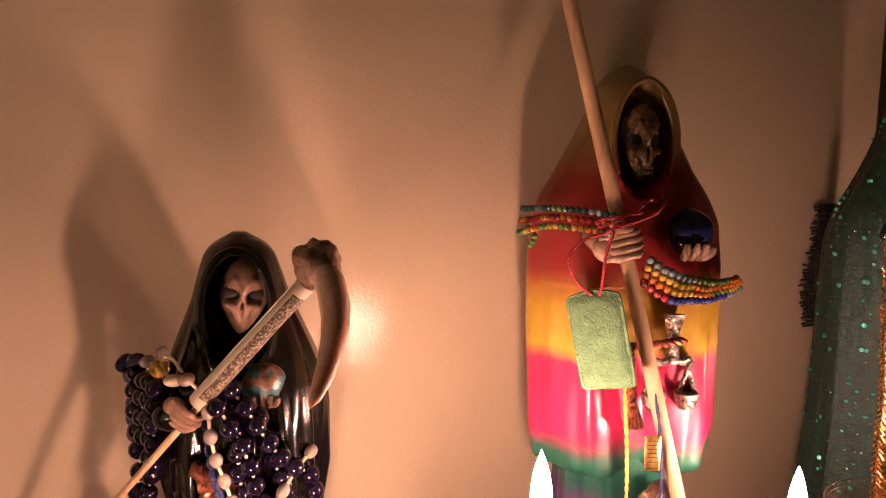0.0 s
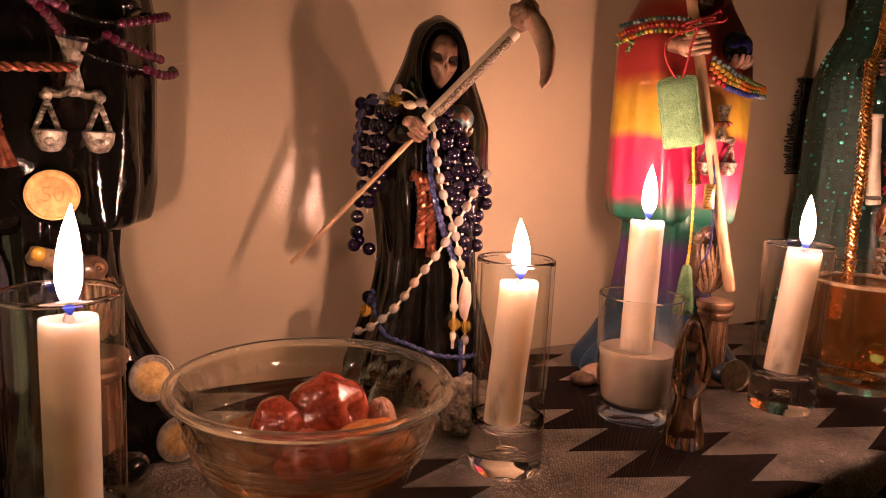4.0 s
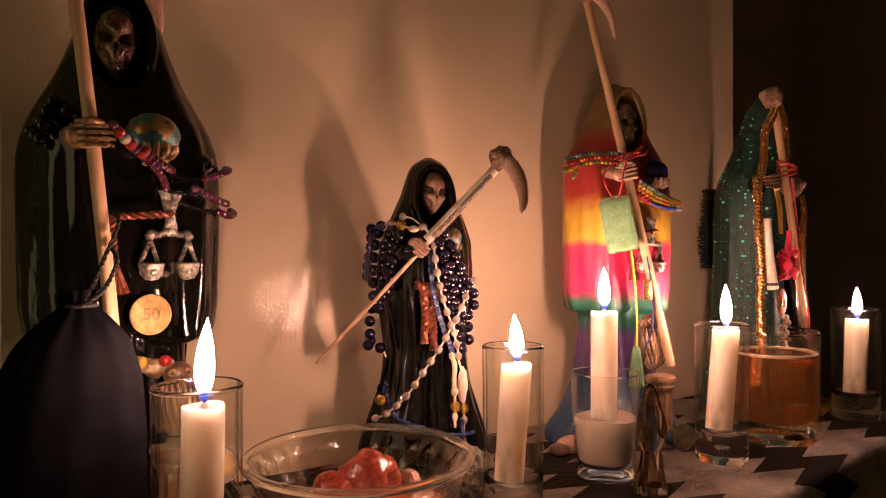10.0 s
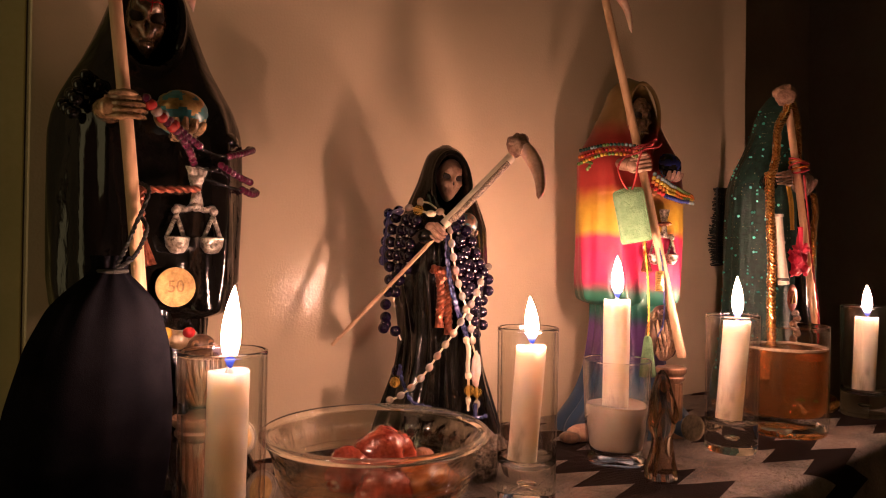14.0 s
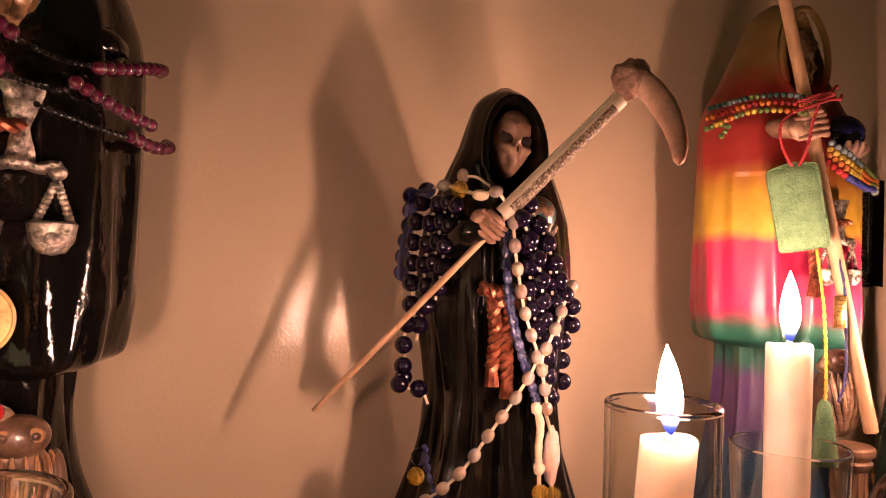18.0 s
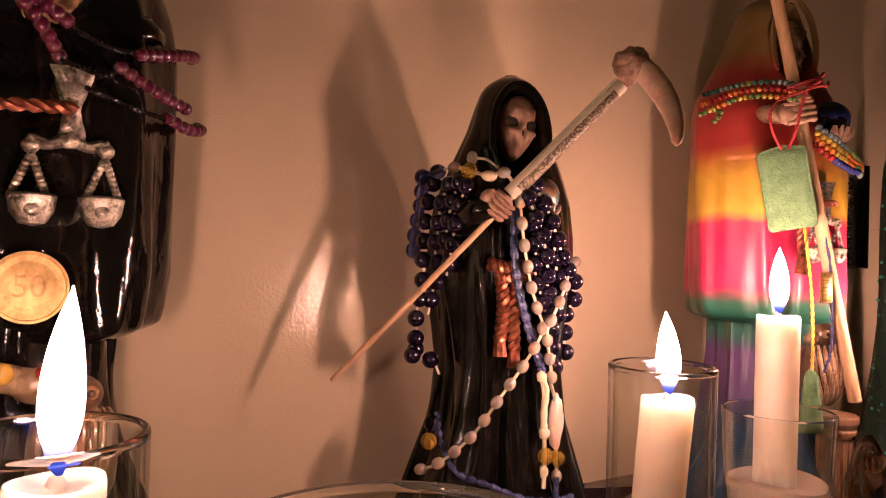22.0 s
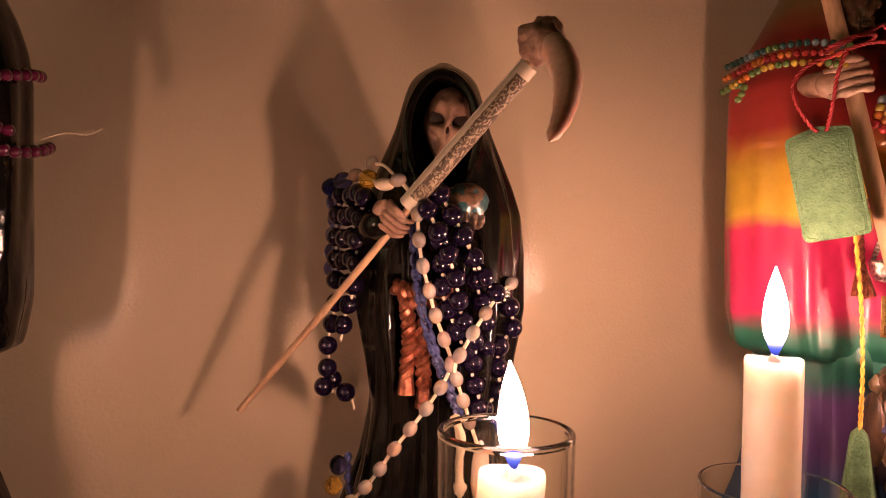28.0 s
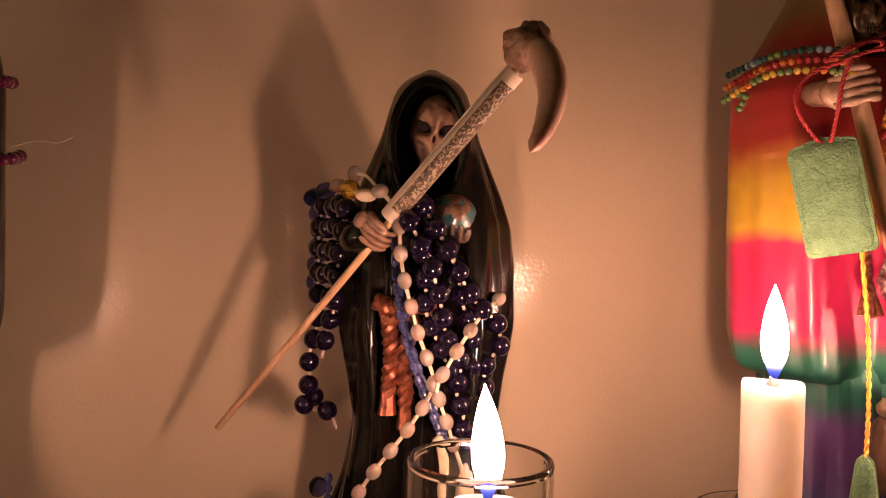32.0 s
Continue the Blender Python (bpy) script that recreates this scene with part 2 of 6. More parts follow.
def wax_white():
    m, tree, s = material("white_wax")
    tree.links.new(ramp(tree, noise_tex(tree, 40, 3), [(0.3, (0.62, 0.54, 0.45)), (0.7, (0.72, 0.64, 0.54))]), s.inputs["Base Color"])
    c, split = tree.nodes.new("ShaderNodeTexCoord"), tree.nodes.new("ShaderNodeSeparateXYZ")
    tree.links.new(c.outputs["Object"], split.inputs[0])
    low = ramp(tree, split.outputs[2], [(0.030, (1, 1, 1)), (0.075, (0, 0, 0))])
    blot = ramp(tree, noise_tex(tree, 75, 4, (1, 1, 0.5)), [(0.50, (0, 0, 0)), (0.66, (1, 1, 1))])
    soot = maths(tree, "MULTIPLY", maths(tree, "MULTIPLY", low, blot), 0.75)
    clean = s.inputs["Base Color"].links[0].from_socket
    tree.links.new(mixed(tree, soot, clean, (0.10, 0.075, 0.055)), s.inputs["Base Color"])
    s.inputs["Roughness"].default_value, s.inputs["Subsurface Weight"].default_value = 0.38, 1.0
    s.inputs["Subsurface Radius"].default_value, s.inputs["Subsurface Scale"].default_value = (1.0, 0.80, 0.62), 0.034
    bump(tree, s, noise_tex(tree, 150, 3), 0.12, 0.0006)
    return m


def engraved_note():
    """Pale banknote paper with a dark engraved band of curling scrollwork along one edge."""
    m, tree, s = material("engraved_note")
    c, split = tree.nodes.new("ShaderNodeTexCoord"), tree.nodes.new("ShaderNodeSeparateXYZ")
    tree.links.new(c.outputs["Object"], split.inputs[0])
    curl = maths(tree, "PINGPONG", maths(tree, "MULTIPLY", noise_tex(tree, 430, 1.2, (1.0, 1.0, 0.75)), 9.0), 1.0)
    scroll = ramp(tree, curl, [(0.0, (0.085, 0.056, 0.034)), (0.55, (0.13, 0.088, 0.054)), (0.72, (0.40, 0.32, 0.22)), (0.90, (0.48, 0.39, 0.28)), (1.0, (0.34, 0.26, 0.17))])
    fine = maths(tree, "SINE", maths(tree, "MULTIPLY", maths(tree, "ADD", split.outputs[2], maths(tree, "MULTIPLY", split.outputs[0], 1.4)), 9000.0))
    hatch = ramp(tree, fine, [(0.0, (0.48, 0.43, 0.36)), (1.0, (1, 1, 1))])
    edge = maths(tree, "MULTIPLY", maths(tree, "SUBTRACT", noise_tex(tree, 240, 2), 0.5), 0.0012)
    side = maths(tree, "GREATER_THAN", maths(tree, "ADD", maths(tree, "SUBTRACT", split.outputs[0], maths(tree, "MULTIPLY", split.outputs[1], 0.2)), edge), -0.0006)
    end = maths(tree, "LESS_THAN", maths(tree, "ABSOLUTE", split.outputs[2]), 0.0335)
    paper = ramp(tree, noise_tex(tree, 200, 3), [(0.3, (0.50, 0.43, 0.32)), (0.7, (0.60, 0.52, 0.40))])
    tree.links.new(mixed(tree, maths(tree, "MULTIPLY", side, end), paper, mixed(tree, 1.0, scroll, hatch, "MULTIPLY")), s.inputs["Base Color"])
    s.inputs["Roughness"].default_value = 0.6
    return m


WALL, CLOTH, RAINBOW, WAX, NOTE = wall_paint(), zigzag_cloth(), rainbow_paint(), wax_white(), engraved_note()
FIRE, FIRE_LOW = flame_glow(FLAME), flame_glow(FLAME * 0.58)          # the candle at the black statue burns dimmer
BLACK = surface("glossy_black_paint", (0.002, 0.002, 0.002), (0.005, 0.0045, 0.004), 0.07, 0, 34, 90, 0.7, 0.0026, 0.0, (1, 1, 0.7), 0, 0.08)
BLACK_SATIN = surface("satin_black_paint", (0.003, 0.003, 0.0028), (0.008, 0.007, 0.0055), 0.14, 0, 60, 170, 0.6, 0.0022, 0.0, (1, 1, 0.25))
BLACK_SATIN.node_tree.nodes["Principled BSDF"].inputs["Specular IOR Level"].default_value = 0.42
BONE = surface("painted_bone", (0.10, 0.05, 0.032), (0.34, 0.205, 0.14), 0.34, 0, 110, 500, 0.5, 0.001, 0.3)
BRONZE_BONE = surface("bronzed_bone", (0.075, 0.038, 0.018), (0.50, 0.30, 0.15), 0.24, 0.25, 110, 500, 0.6, 0.001, 0.4)
DUSKY_BONE = surface("dusky_pink_bone", (0.19, 0.10, 0.066), (0.40, 0.245, 0.17), 0.36, 0, 110, 500, 0.5, 0.001, 0.25)
SOCKET = surface("dark_socket", (0.006, 0.003, 0.002), (0.026, 0.012, 0.008), 0.6)
SILVER = surface("silver_paint", (0.10, 0.085, 0.065), (0.66, 0.60, 0.53), 0.3, 0.85, 330, 700, 1.0, 0.0016)
COPPER = surface("copper_paint", (0.13, 0.035, 0.02), (0.42, 0.145, 0.08), 0.34, 0.75, 260, 600, 0.7, 0.001)
GOLD = surface("gold_paint", (0.42, 0.25, 0.06), (0.78, 0.54, 0.20), 0.3, 0.9, 150, 600, 0.3, 0.0005)
TURQUOISE = surface("turquoise_globe", (0.02, 0.10, 0.12), (0.05, 0.25, 0.28), 0.34, 0, 70, 300, 0.3, 0.0006, 0.3)
MOTTLED = surface("worn_pinkish_land", (0.05, 0.025, 0.015), (0.24, 0.14, 0.085), 0.4, 0, 200, 500, 0.8, 0.001, 0.2)
LAND = surface("gold_land", (0.20, 0.11, 0.03), (0.48, 0.32, 0.12), 0.36, 0.5, 120, 400, 0.4, 0.0006)
OWL = surface("dark_brown_plumage", (0.02, 0.010, 0.006), (0.15, 0.085, 0.05), 0.34, 0, 120, 350, 0.8, 0.0014, 0.3, (1, 1, 0.3))
QUILL = surface("cream_quill", (0.22, 0.115, 0.062), (0.56, 0.38, 0.25), 0.34, 0, 140, 500, 0.4, 0.0008, 0.3)
TAWNY = surface("tawny_quill", (0.08, 0.036, 0.014), (0.26, 0.14, 0.06), 0.3, 0, 140, 500, 0.4, 0.0008, 0.3)
ANTIQUE = surface("antiqued_cream_column", (0.10, 0.042, 0.020), (0.46, 0.27, 0.16), 0.36, 0, 75, 320, 0.6, 0.0012, 0.3, (1, 1, 0.35))
TERRACOTTA = surface("brown_pedestal", (0.07, 0.03, 0.015), (0.30, 0.16, 0.09), 0.42, 0, 60, 300, 0.5, 0.001, 0.2, (1, 1, 0.3))
RED_GLOSS = surface("red_gloss", (0.210, 0.006, 0.009), (0.330, 0.018, 0.018), 0.2)
YELLOW_GLOSS = surface("yellow_gloss", (0.300, 0.180, 0.018), (0.390, 0.252, 0.036), 0.25)
STICK = surface("pale_stick", (0.46, 0.27, 0.14), (0.66, 0.44, 0.26), 0.5, 0, 60, 500, 0.4, 0.0006, 0, (1, 1, 0.12))
CLAW = surface("horn_claw", (0.50, 0.30, 0.22), (0.74, 0.50, 0.39), 0.40, 0, 60, 400, 0.5, 0.001, 0.15, (1, 1, 1), 0.35)
CLAW_DARK = surface("dark_horn", (0.16, 0.075, 0.05), (0.44, 0.27, 0.19), 0.45, 0, 120, 500, 0.7, 0.0016, 0.2)
FELT = surface("green_felt", (0.105, 0.205, 0.095), (0.175, 0.30, 0.155), 0.95, 0, 160, 900, 1.0, 0.0022)
FELT_DARK = surface("green_thread", (0.10, 0.18, 0.07), (0.16, 0.26, 0.11), 0.9)
RED_CORD = surface("red_cord", (0.280, 0.010, 0.014), (0.420, 0.028, 0.035), 0.7)
YELLOW_CORD = surface("yellow_cord", (0.60, 0.33, 0.03), (0.78, 0.48, 0.07), 0.7)
NAVY_CORD = surface("navy_cord", (0.03, 0.03, 0.12), (0.07, 0.07, 0.22), 0.7)
CREAM_CORD = surface("cream_cord", (0.55, 0.44, 0.30), (0.72, 0.62, 0.46), 0.8)
BLUE_CORD = surface("blue_beaded_cord", (0.010, 0.012, 0.050), (0.075, 0.09, 0.22), 0.12, 0, 420, 900, 0.8, 0.0008, 0.8)
BLACK_CORD = surface("black_cord", (0.012, 0.011, 0.010), (0.03, 0.028, 0.024), 0.8)
BAG = surface("black_bag_cloth", (0.004, 0.004, 0.0055), (0.009, 0.0085, 0.0105), 0.9, 0, 60, 1500, 0.5, 0.0006)
PURPLE = surface("dark_purple_pearl", (0.004, 0.002, 0.009), (0.008, 0.004, 0.018), 0.10, 0.0, 60, 300, 0, 0, 0.4)
PEARL = surface("milky_bead", (0.24, 0.19, 0.165), (0.34, 0.28, 0.24), 0.25, 0, 100, 400, 0, 0, 0.3, (1, 1, 1), 0.6)
AMBER = clear("amber_bead", (1.0, 0.66, 0.12), 0.04, 1.42)
AMBER.node_tree.nodes["Principled BSDF"].inputs["Transmission Weight"].default_value = 0.85
BLUE_BEAD = clear("blue_bead", (0.13, 0.15, 0.48), 0.05, 1.45)
QUARTZ = surface("pale_pink_quartz", (0.56, 0.42, 0.36), (0.74, 0.60, 0.52), 0.25, 0, 60, 300, 0.3, 0.001, 0.3, (1, 1, 1), 0.5)
MAROON = surface("maroon_bead", (0.040, 0.003, 0.016), (0.080, 0.006, 0.027), 0.18, 0, 60, 300, 0, 0, 0.5)
SEED_RED = surface("red_seed_bead", (0.22, 0.010, 0.010), (0.28, 0.022, 0.018), 0.25)
SEED_ORANGE = surface("orange_seed_bead", (0.396, 0.096, 0.012), (0.444, 0.144, 0.024), 0.25)
SEED_YELLOW = surface("yellow_seed_bead", (0.396, 0.264, 0.024), (0.456, 0.324, 0.048), 0.25)
SEED_GREEN = surface("green_seed_bead", (0.08, 0.14, 0.035), (0.125, 0.185, 0.055), 0.25)
SEED_BLUE = surface("blue_seed_bead", (0.012, 0.018, 0.120), (0.030, 0.036, 0.180), 0.25)
SEED_SKY = surface("pale_blue_seed_bead", (0.11, 0.16, 0.18), (0.16, 0.21, 0.225), 0.25)
SEED_DARK = surface("dark_seed_bead", (0.01, 0.04, 0.035), (0.03, 0.08, 0.07), 0.2)
COIN_GOLD = surface("brass_coin", (0.30, 0.19, 0.07), (0.56, 0.39, 0.16), 0.56, 0.7, 120, 500, 0.5, 0.0006)
BRASS_DARK = surface("darkened_brass", (0.15, 0.09, 0.03), (0.34, 0.22, 0.09), 0.5, 0.7, 120, 500, 0.5, 0.0006)
COIN_PALE = surface("nickel_ring", (0.20, 0.17, 0.13), (0.46, 0.41, 0.35), 0.42, 0.75, 120, 500, 0.4, 0.0006)
GLASS = clear("clear_glass", (0.99, 0.995, 0.97), 0.0, 1.40, 0.03)
WALL_GLASS = thin_glass("thin_clear_glass", (0.985, 0.985, 0.965), 0.045, 3.2, 0.9, 0.02)
LIP_GLASS = clear("lip_glass", (0.99, 0.955, 0.82), 0.0, 1.36, 0.08)
LIP_GLASS.node_tree.nodes["Principled BSDF"].inputs["Transmission Weight"].default_value = 0.97
OLD_GLASS = thin_glass("pressed_glass", (0.965, 0.945, 0.885))
SMOKE = clear("smoky_glass", (0.60, 0.42, 0.30), 0.0, 1.42, 0.25)
TEA = clear("amber_drink", (0.74, 0.31, 0.10), 0.0, 1.32)
TEA.node_tree.nodes["Principled BSDF"].inputs["Transmission Weight"].default_value = 0.96
SYRUP = clear("syrup", (0.80, 0.50, 0.28), 0.0, 1.16, 0.05)
SYRUP.node_tree.nodes["Principled BSDF"].inputs["Transmission Weight"].default_value = 0.95          # cloudy juice
FOAM = surface("thin_foam", (0.20, 0.13, 0.07), (0.42, 0.32, 0.22), 0.6, 0, 200, 700, 0.8, 0.001)
FRUIT = surface("stewed_red_fruit", (0.13, 0.016, 0.008), (0.33, 0.065, 0.030), 0.16, 0, 70, 300, 0.9, 0.0024, 0.6, (1, 1, 1), 0.2)
FRUIT_PALE = surface("stewed_pinkish_fruit", (0.26, 0.12, 0.07), (0.42, 0.24, 0.15), 0.22, 0, 60, 260, 0.6, 0.002, 0.4, (1, 1, 1), 0.3)
FRUIT_GOLD = surface("stewed_golden_fruit", (0.34, 0.10, 0.02), (0.50, 0.20, 0.05), 0.25, 0, 60, 260, 0.7, 0.002, 0.6, (1, 1, 1), 0.4)
ROCK = surface("speckled_stone", (0.018, 0.012, 0.008), (0.34, 0.27, 0.20), 0.5, 0, 110, 420, 1.0, 0.004)
SOOT = surface("burnt_wick", (0.008, 0.007, 0.006), (0.02, 0.016, 0.012), 0.9)
VEIL = surface("green_sequin_cloth", (0.003, 0.015, 0.011), (0.012, 0.050, 0.036), 0.5, 0.1, 160, 900, 1.0, 0.002)
SEQUIN = surface("teal_sequin", (0.08, 0.60, 0.54), (0.26, 0.86, 0.80), 0.30, 0.88, 60, 300, 0, 0)
DARK_LACE = surface("dark_lace", (0.012, 0.014, 0.012), (0.04, 0.042, 0.036), 0.8)
TINSEL = surface("gold_thread", (0.60, 0.30, 0.08), (1.0, 0.66, 0.28), 0.20, 1.0, 300, 900, 0.4, 0.0005)
GLINT = surface("pale_glitter", (0.45, 0.62, 0.50), (0.80, 0.86, 0.74), 0.22, 1.0, 60, 300, 0, 0)
ROSE = surface("red_cloth_rose", (0.55, 0.012, 0.045), (0.80, 0.045, 0.10), 0.6, 0, 90, 400, 0.5, 0.001)
PAPER = surface("rolled_paper", (0.40, 0.34, 0.27), (0.58, 0.50, 0.40), 0.7)
INK = surface("dark_print", (0.03, 0.025, 0.02), (0.06, 0.05, 0.04), 0.7)
# Unlit copy of the room paint, its lack of light put into the colour.
UNLIT_PAINT = surface("unlit_room_paint", (0.27, 0.21, 0.155), (0.33, 0.26, 0.195), 0.9, 0, 4, 60, 0.2, 0.001)
PALE_HAND = surface("pale_tan_bone", (0.24, 0.13, 0.085), (0.46, 0.30, 0.21), 0.4, 0, 110, 500, 0.5, 0.001, 0.2)
DARK_FACE = surface("glazed_dark_bone", (0.05, 0.025, 0.013), (0.22, 0.125, 0.068), 0.16, 0.1, 130, 500, 0.6, 0.0012, 0.5)
COIN_DULL = surface("tarnished_coin", (0.08, 0.065, 0.04), (0.20, 0.16, 0.10), 0.45, 0.6, 120, 500, 0.5, 0.0006)
WORN_BLUE = surface("worn_turquoise", (0.012, 0.05, 0.06), (0.035, 0.15, 0.17), 0.3, 0, 90, 300, 0.6, 0.001, 0.3)
SHELL = surface("dull_cream_glaze", (0.09, 0.055, 0.025), (0.24, 0.17, 0.10), 0.3, 0, 90, 400, 0.5, 0.001, 0.3)
SET_WAX = surface("set_grey_wax", (0.33, 0.265, 0.21), (0.42, 0.345, 0.28), 0.42, 0, 40, 300, 0.2, 0.0008, 0, (1, 1, 1), 0.4)
PALE_DOT = surface("pale_spot", (0.34, 0.26, 0.19), (0.50, 0.40, 0.30), 0.3)
OLIVE_PAINT = surface("olive_door_paint", (0.42, 0.39, 0.20), (0.50, 0.46, 0.25), 0.5, 0, 8, 200, 0.3, 0.001)
ROOM_PAINT = surface("room_paint", (0.60, 0.52, 0.42), (0.68, 0.60, 0.50), 0.8, 0, 4, 80, 0.2, 0.001)
WOOD = surface("brown_table_wood", (0.06, 0.03, 0.015), (0.14, 0.07, 0.035), 0.45, 0, 12, 90, 0.3, 0.001, 0, (1, 8, 8))
FLOORING = surface("brown_floor", (0.10, 0.06, 0.035), (0.16, 0.10, 0.06), 0.6, 0, 6, 60, 0.3, 0.001)


BAG.node_tree.nodes["Principled BSDF"].inputs["Specular IOR Level"].default_value = 0.0
BAG.node_tree.nodes["Principled BSDF"].inputs["IOR"].default_value = 1.01
BLACK.node_tree.nodes["Principled BSDF"].inputs["Specular IOR Level"].default_value = 0.45


# ---- shapes ----
class Geo:
    """Collects verts, faces and material slots of one mesh."""

    def __init__(self):
        self.v, self.f, self.m = [], [], []

    def loft(self, rings, mat=0, cap0=True, cap1=True, matfn=None):
        n, base = len(rings[0]), len(self.v)
        for r in rings:
            self.v.extend(tuple(p) for p in r)
        for i in range(len(rings) - 1):
            for j in range(n):
                a, b = base + i * n + j, base + i * n + (j + 1) % n
                self.f.append((a, b, b + n, a + n))
                self.m.append(matfn(i, j) if matfn else mat)
        for cap, i in ((cap0, 0), (cap1, len(rings) - 1)):
            if cap:
                mid = np.mean([self.v[base + i * n + j] for j in range(n)], 0)
                self.v.append(tuple(mid))
                c = len(self.v) - 1
                for j in range(n):
                    a, b = base + i * n + j, base + i * n + (j + 1) % n
                    self.f.append((b, a, c) if i == 0 else (a, b, c))
                    self.m.append(matfn(i, j) if matfn else mat)
        return self

    def sphere(self, c, r, mat=0, n=20, k=12, turn=None, shape=None, matfn=None):
        r = (r, r, r) if isinstance(r, (int, float)) else r
        rings = []
        dirs = []
        for i in range(k + 1):
            a = -math.pi / 2 + math.pi * (0.02 + 0.96 * i / k)
            ring, drow = [], []
            for j in range(n):
                b = 2 * math.pi * j / n
                d = Vector((math.cos(a) * math.cos(b), math.cos(a) * math.sin(b), math.sin(a)))
                p = Vector((d.x * r[0], d.y * r[1], d.z * r[2]))
                if shape:
                    p = p * shape(d) if isinstance(shape(d), float) else shape(d)
                if turn is not None:
                    p = turn @ p
                ring.append(Vector(c) + p)
                drow.append(d)
            rings.append(ring)
            dirs.append(drow)
        fn = (lambda i, j: matfn(dirs[i][j])) if matfn else None
        return self.loft(rings, mat, True, True, fn)

    def tube(self, pts, r, mat=0, n=8, caps=True):
        pts = [Vector(p) for p in pts]
        rad = r if isinstance(r, (list, tuple)) else [r] * len(pts)
        side, rings = None, []
        for i, p in enumerate(pts):
            d = (pts[min(i + 1, len(pts) - 1)] - pts[max(i - 1, 0)]).normalized()
            if side is None:
                side = d.orthogonal().normalized()
            side = (side - d * side.dot(d)).normalized()
            up = d.cross(side)
            rings.append([p + (side * math.cos(2 * math.pi * j / n) + up * math.sin(2 * math.pi * j / n)) * rad[i] for j in range(n)])
        return self.loft(rings, mat, caps, caps)

    def lathe(self, profile, c=(0, 0, 0), mat=0, n=40, wob=None):
        """A closed or open outline of (radius, height), turned round the vertical."""
        rings = []
        for r, z in profile:
            rings.append([(c[0] + r * math.cos(2 * math.pi * j / n), c[1] + r * math.sin(2 * math.pi * j / n),
                           c[2] + z + (wob(2 * math.pi * j / n, r, z) if wob else 0)) for j in range(n)])
        return self.loft(rings, mat, profile[0][0] < 0.004, profile[-1][0] < 0.004)

    def box(self, c, size, mat=0, turn=None, edge=0.15):
        """A block with chamfered edges."""
        x, y, z = (s / 2 for s in size)
        e = min(x, y, z) * edge
        rings = []
        for zz, k in ((-z, e), (-z + e, 0), (z - e, 0), (z, e)):
            ring = []
            for sx, sy in ((1, 1), (-1, 1), (-1, -1), (1, -1)):
                a, b = (sx * (x - k), sy * (y - k - e)), (sx * (x - k - e), sy * (y - k))
                for q in ((a, b) if sx * sy > 0 else (b, a)):
                    p = Vector((*q, zz))
                    ring.append(Vector(c) + (turn @ p if turn is not None else p))
            rings.append(ring)
        return self.loft(rings, mat)

    def mesh(self, name, mats, smooth=True):
        me = bpy.data.meshes.new(name)
        me.from_pydata([tuple(p) for p in self.v], [], self.f)
        for m in mats:
            me.materials.append(m)
        me.polygons.foreach_set("material_index", self.m)
        me.polygons.foreach_set("use_smooth", [smooth] * len(self.f))
        me.validate()
        if smooth:
            me.set_sharp_from_angle(angle=radians(42))
        me.update()
        return me


def part(name, geo, mats, parent, label="", smooth=True, at=None):
    """One mesh under a thing or a part; geo may be a mesh that is shared."""
    me = geo if isinstance(geo, bpy.types.Mesh) else geo.mesh(name, mats if isinstance(mats, (list, tuple)) else [mats], smooth)
    ob = new(name, me)
    ob.parent = parent
    if at is not None:
        ob.matrix_basis = at
    return tagged(ob, label) if label else ob


def thing(name, at, label, category, group="", geo=None, mats=None, smooth=True):
    """A top-level thing: an empty at its base, or one mesh."""
    ob = new(name, geo.mesh(name, mats, smooth) if geo else None)
    ob.matrix_basis = at if isinstance(at, Matrix) else Matrix.Translation(at)
    if not geo:
        ob.empty_display_size = 0.02
    return tagged(ob, label, category, group)


def structure(name, geo, mats, label, at=Matrix(), smooth=False):
    ob = new(name, geo.mesh(name, mats, smooth))
    ob.matrix_basis = at
    return tagged(ob, label, "", "", "structure")


def spline(pts, n):
    """A smooth curve through a few points."""
    p = [np.array(q, float) for q in pts]
    p = [2 * p[0] - p[1], *p, 2 * p[-1] - p[-2]]
    out = []
    for k in range(n):
        u = k / (n - 1) * (len(p) - 3)
        i = min(int(u), len(p) - 4)
        t = u - i
        a, b, c, d = p[i : i + 4]
        out.append(Vector(0.5 * (2 * b + (c - a) * t + (2 * a - 5 * b + 4 * c - d) * t * t + (3 * b - a - 3 * c + d) * t**3)))
    return out


def evenly(pts, step):
    """Places along a curve at even steps, with the way there."""
    out, left = [], 0.0
    for a, b in zip(pts, pts[1:]):
        d = (b - a).length
        while left <= d:
            out.append((a + (b - a) * (left / d if d else 0), (b - a).normalized()))
            left += step
        left -= d
    return out


def smooth_table(table, count):
    """Rows of a table, made dense along its first column."""
    t = np.array(table, float)
    z = np.linspace(t[0, 0], t[-1, 0], count)
    cols = [np.interp(z, t[:, 0], t[:, k]) for k in range(1, t.shape[1])]
    kernel = np.array([1, 2, 3, 2, 1]) / 9
    cols = [np.convolve(np.pad(c, 2, mode="edge"), kernel, "valid") for c in cols]
    return np.column_stack([z, *cols])


def bell(x, mid, width):
    return math.exp(-(((x - mid) / width) ** 2))


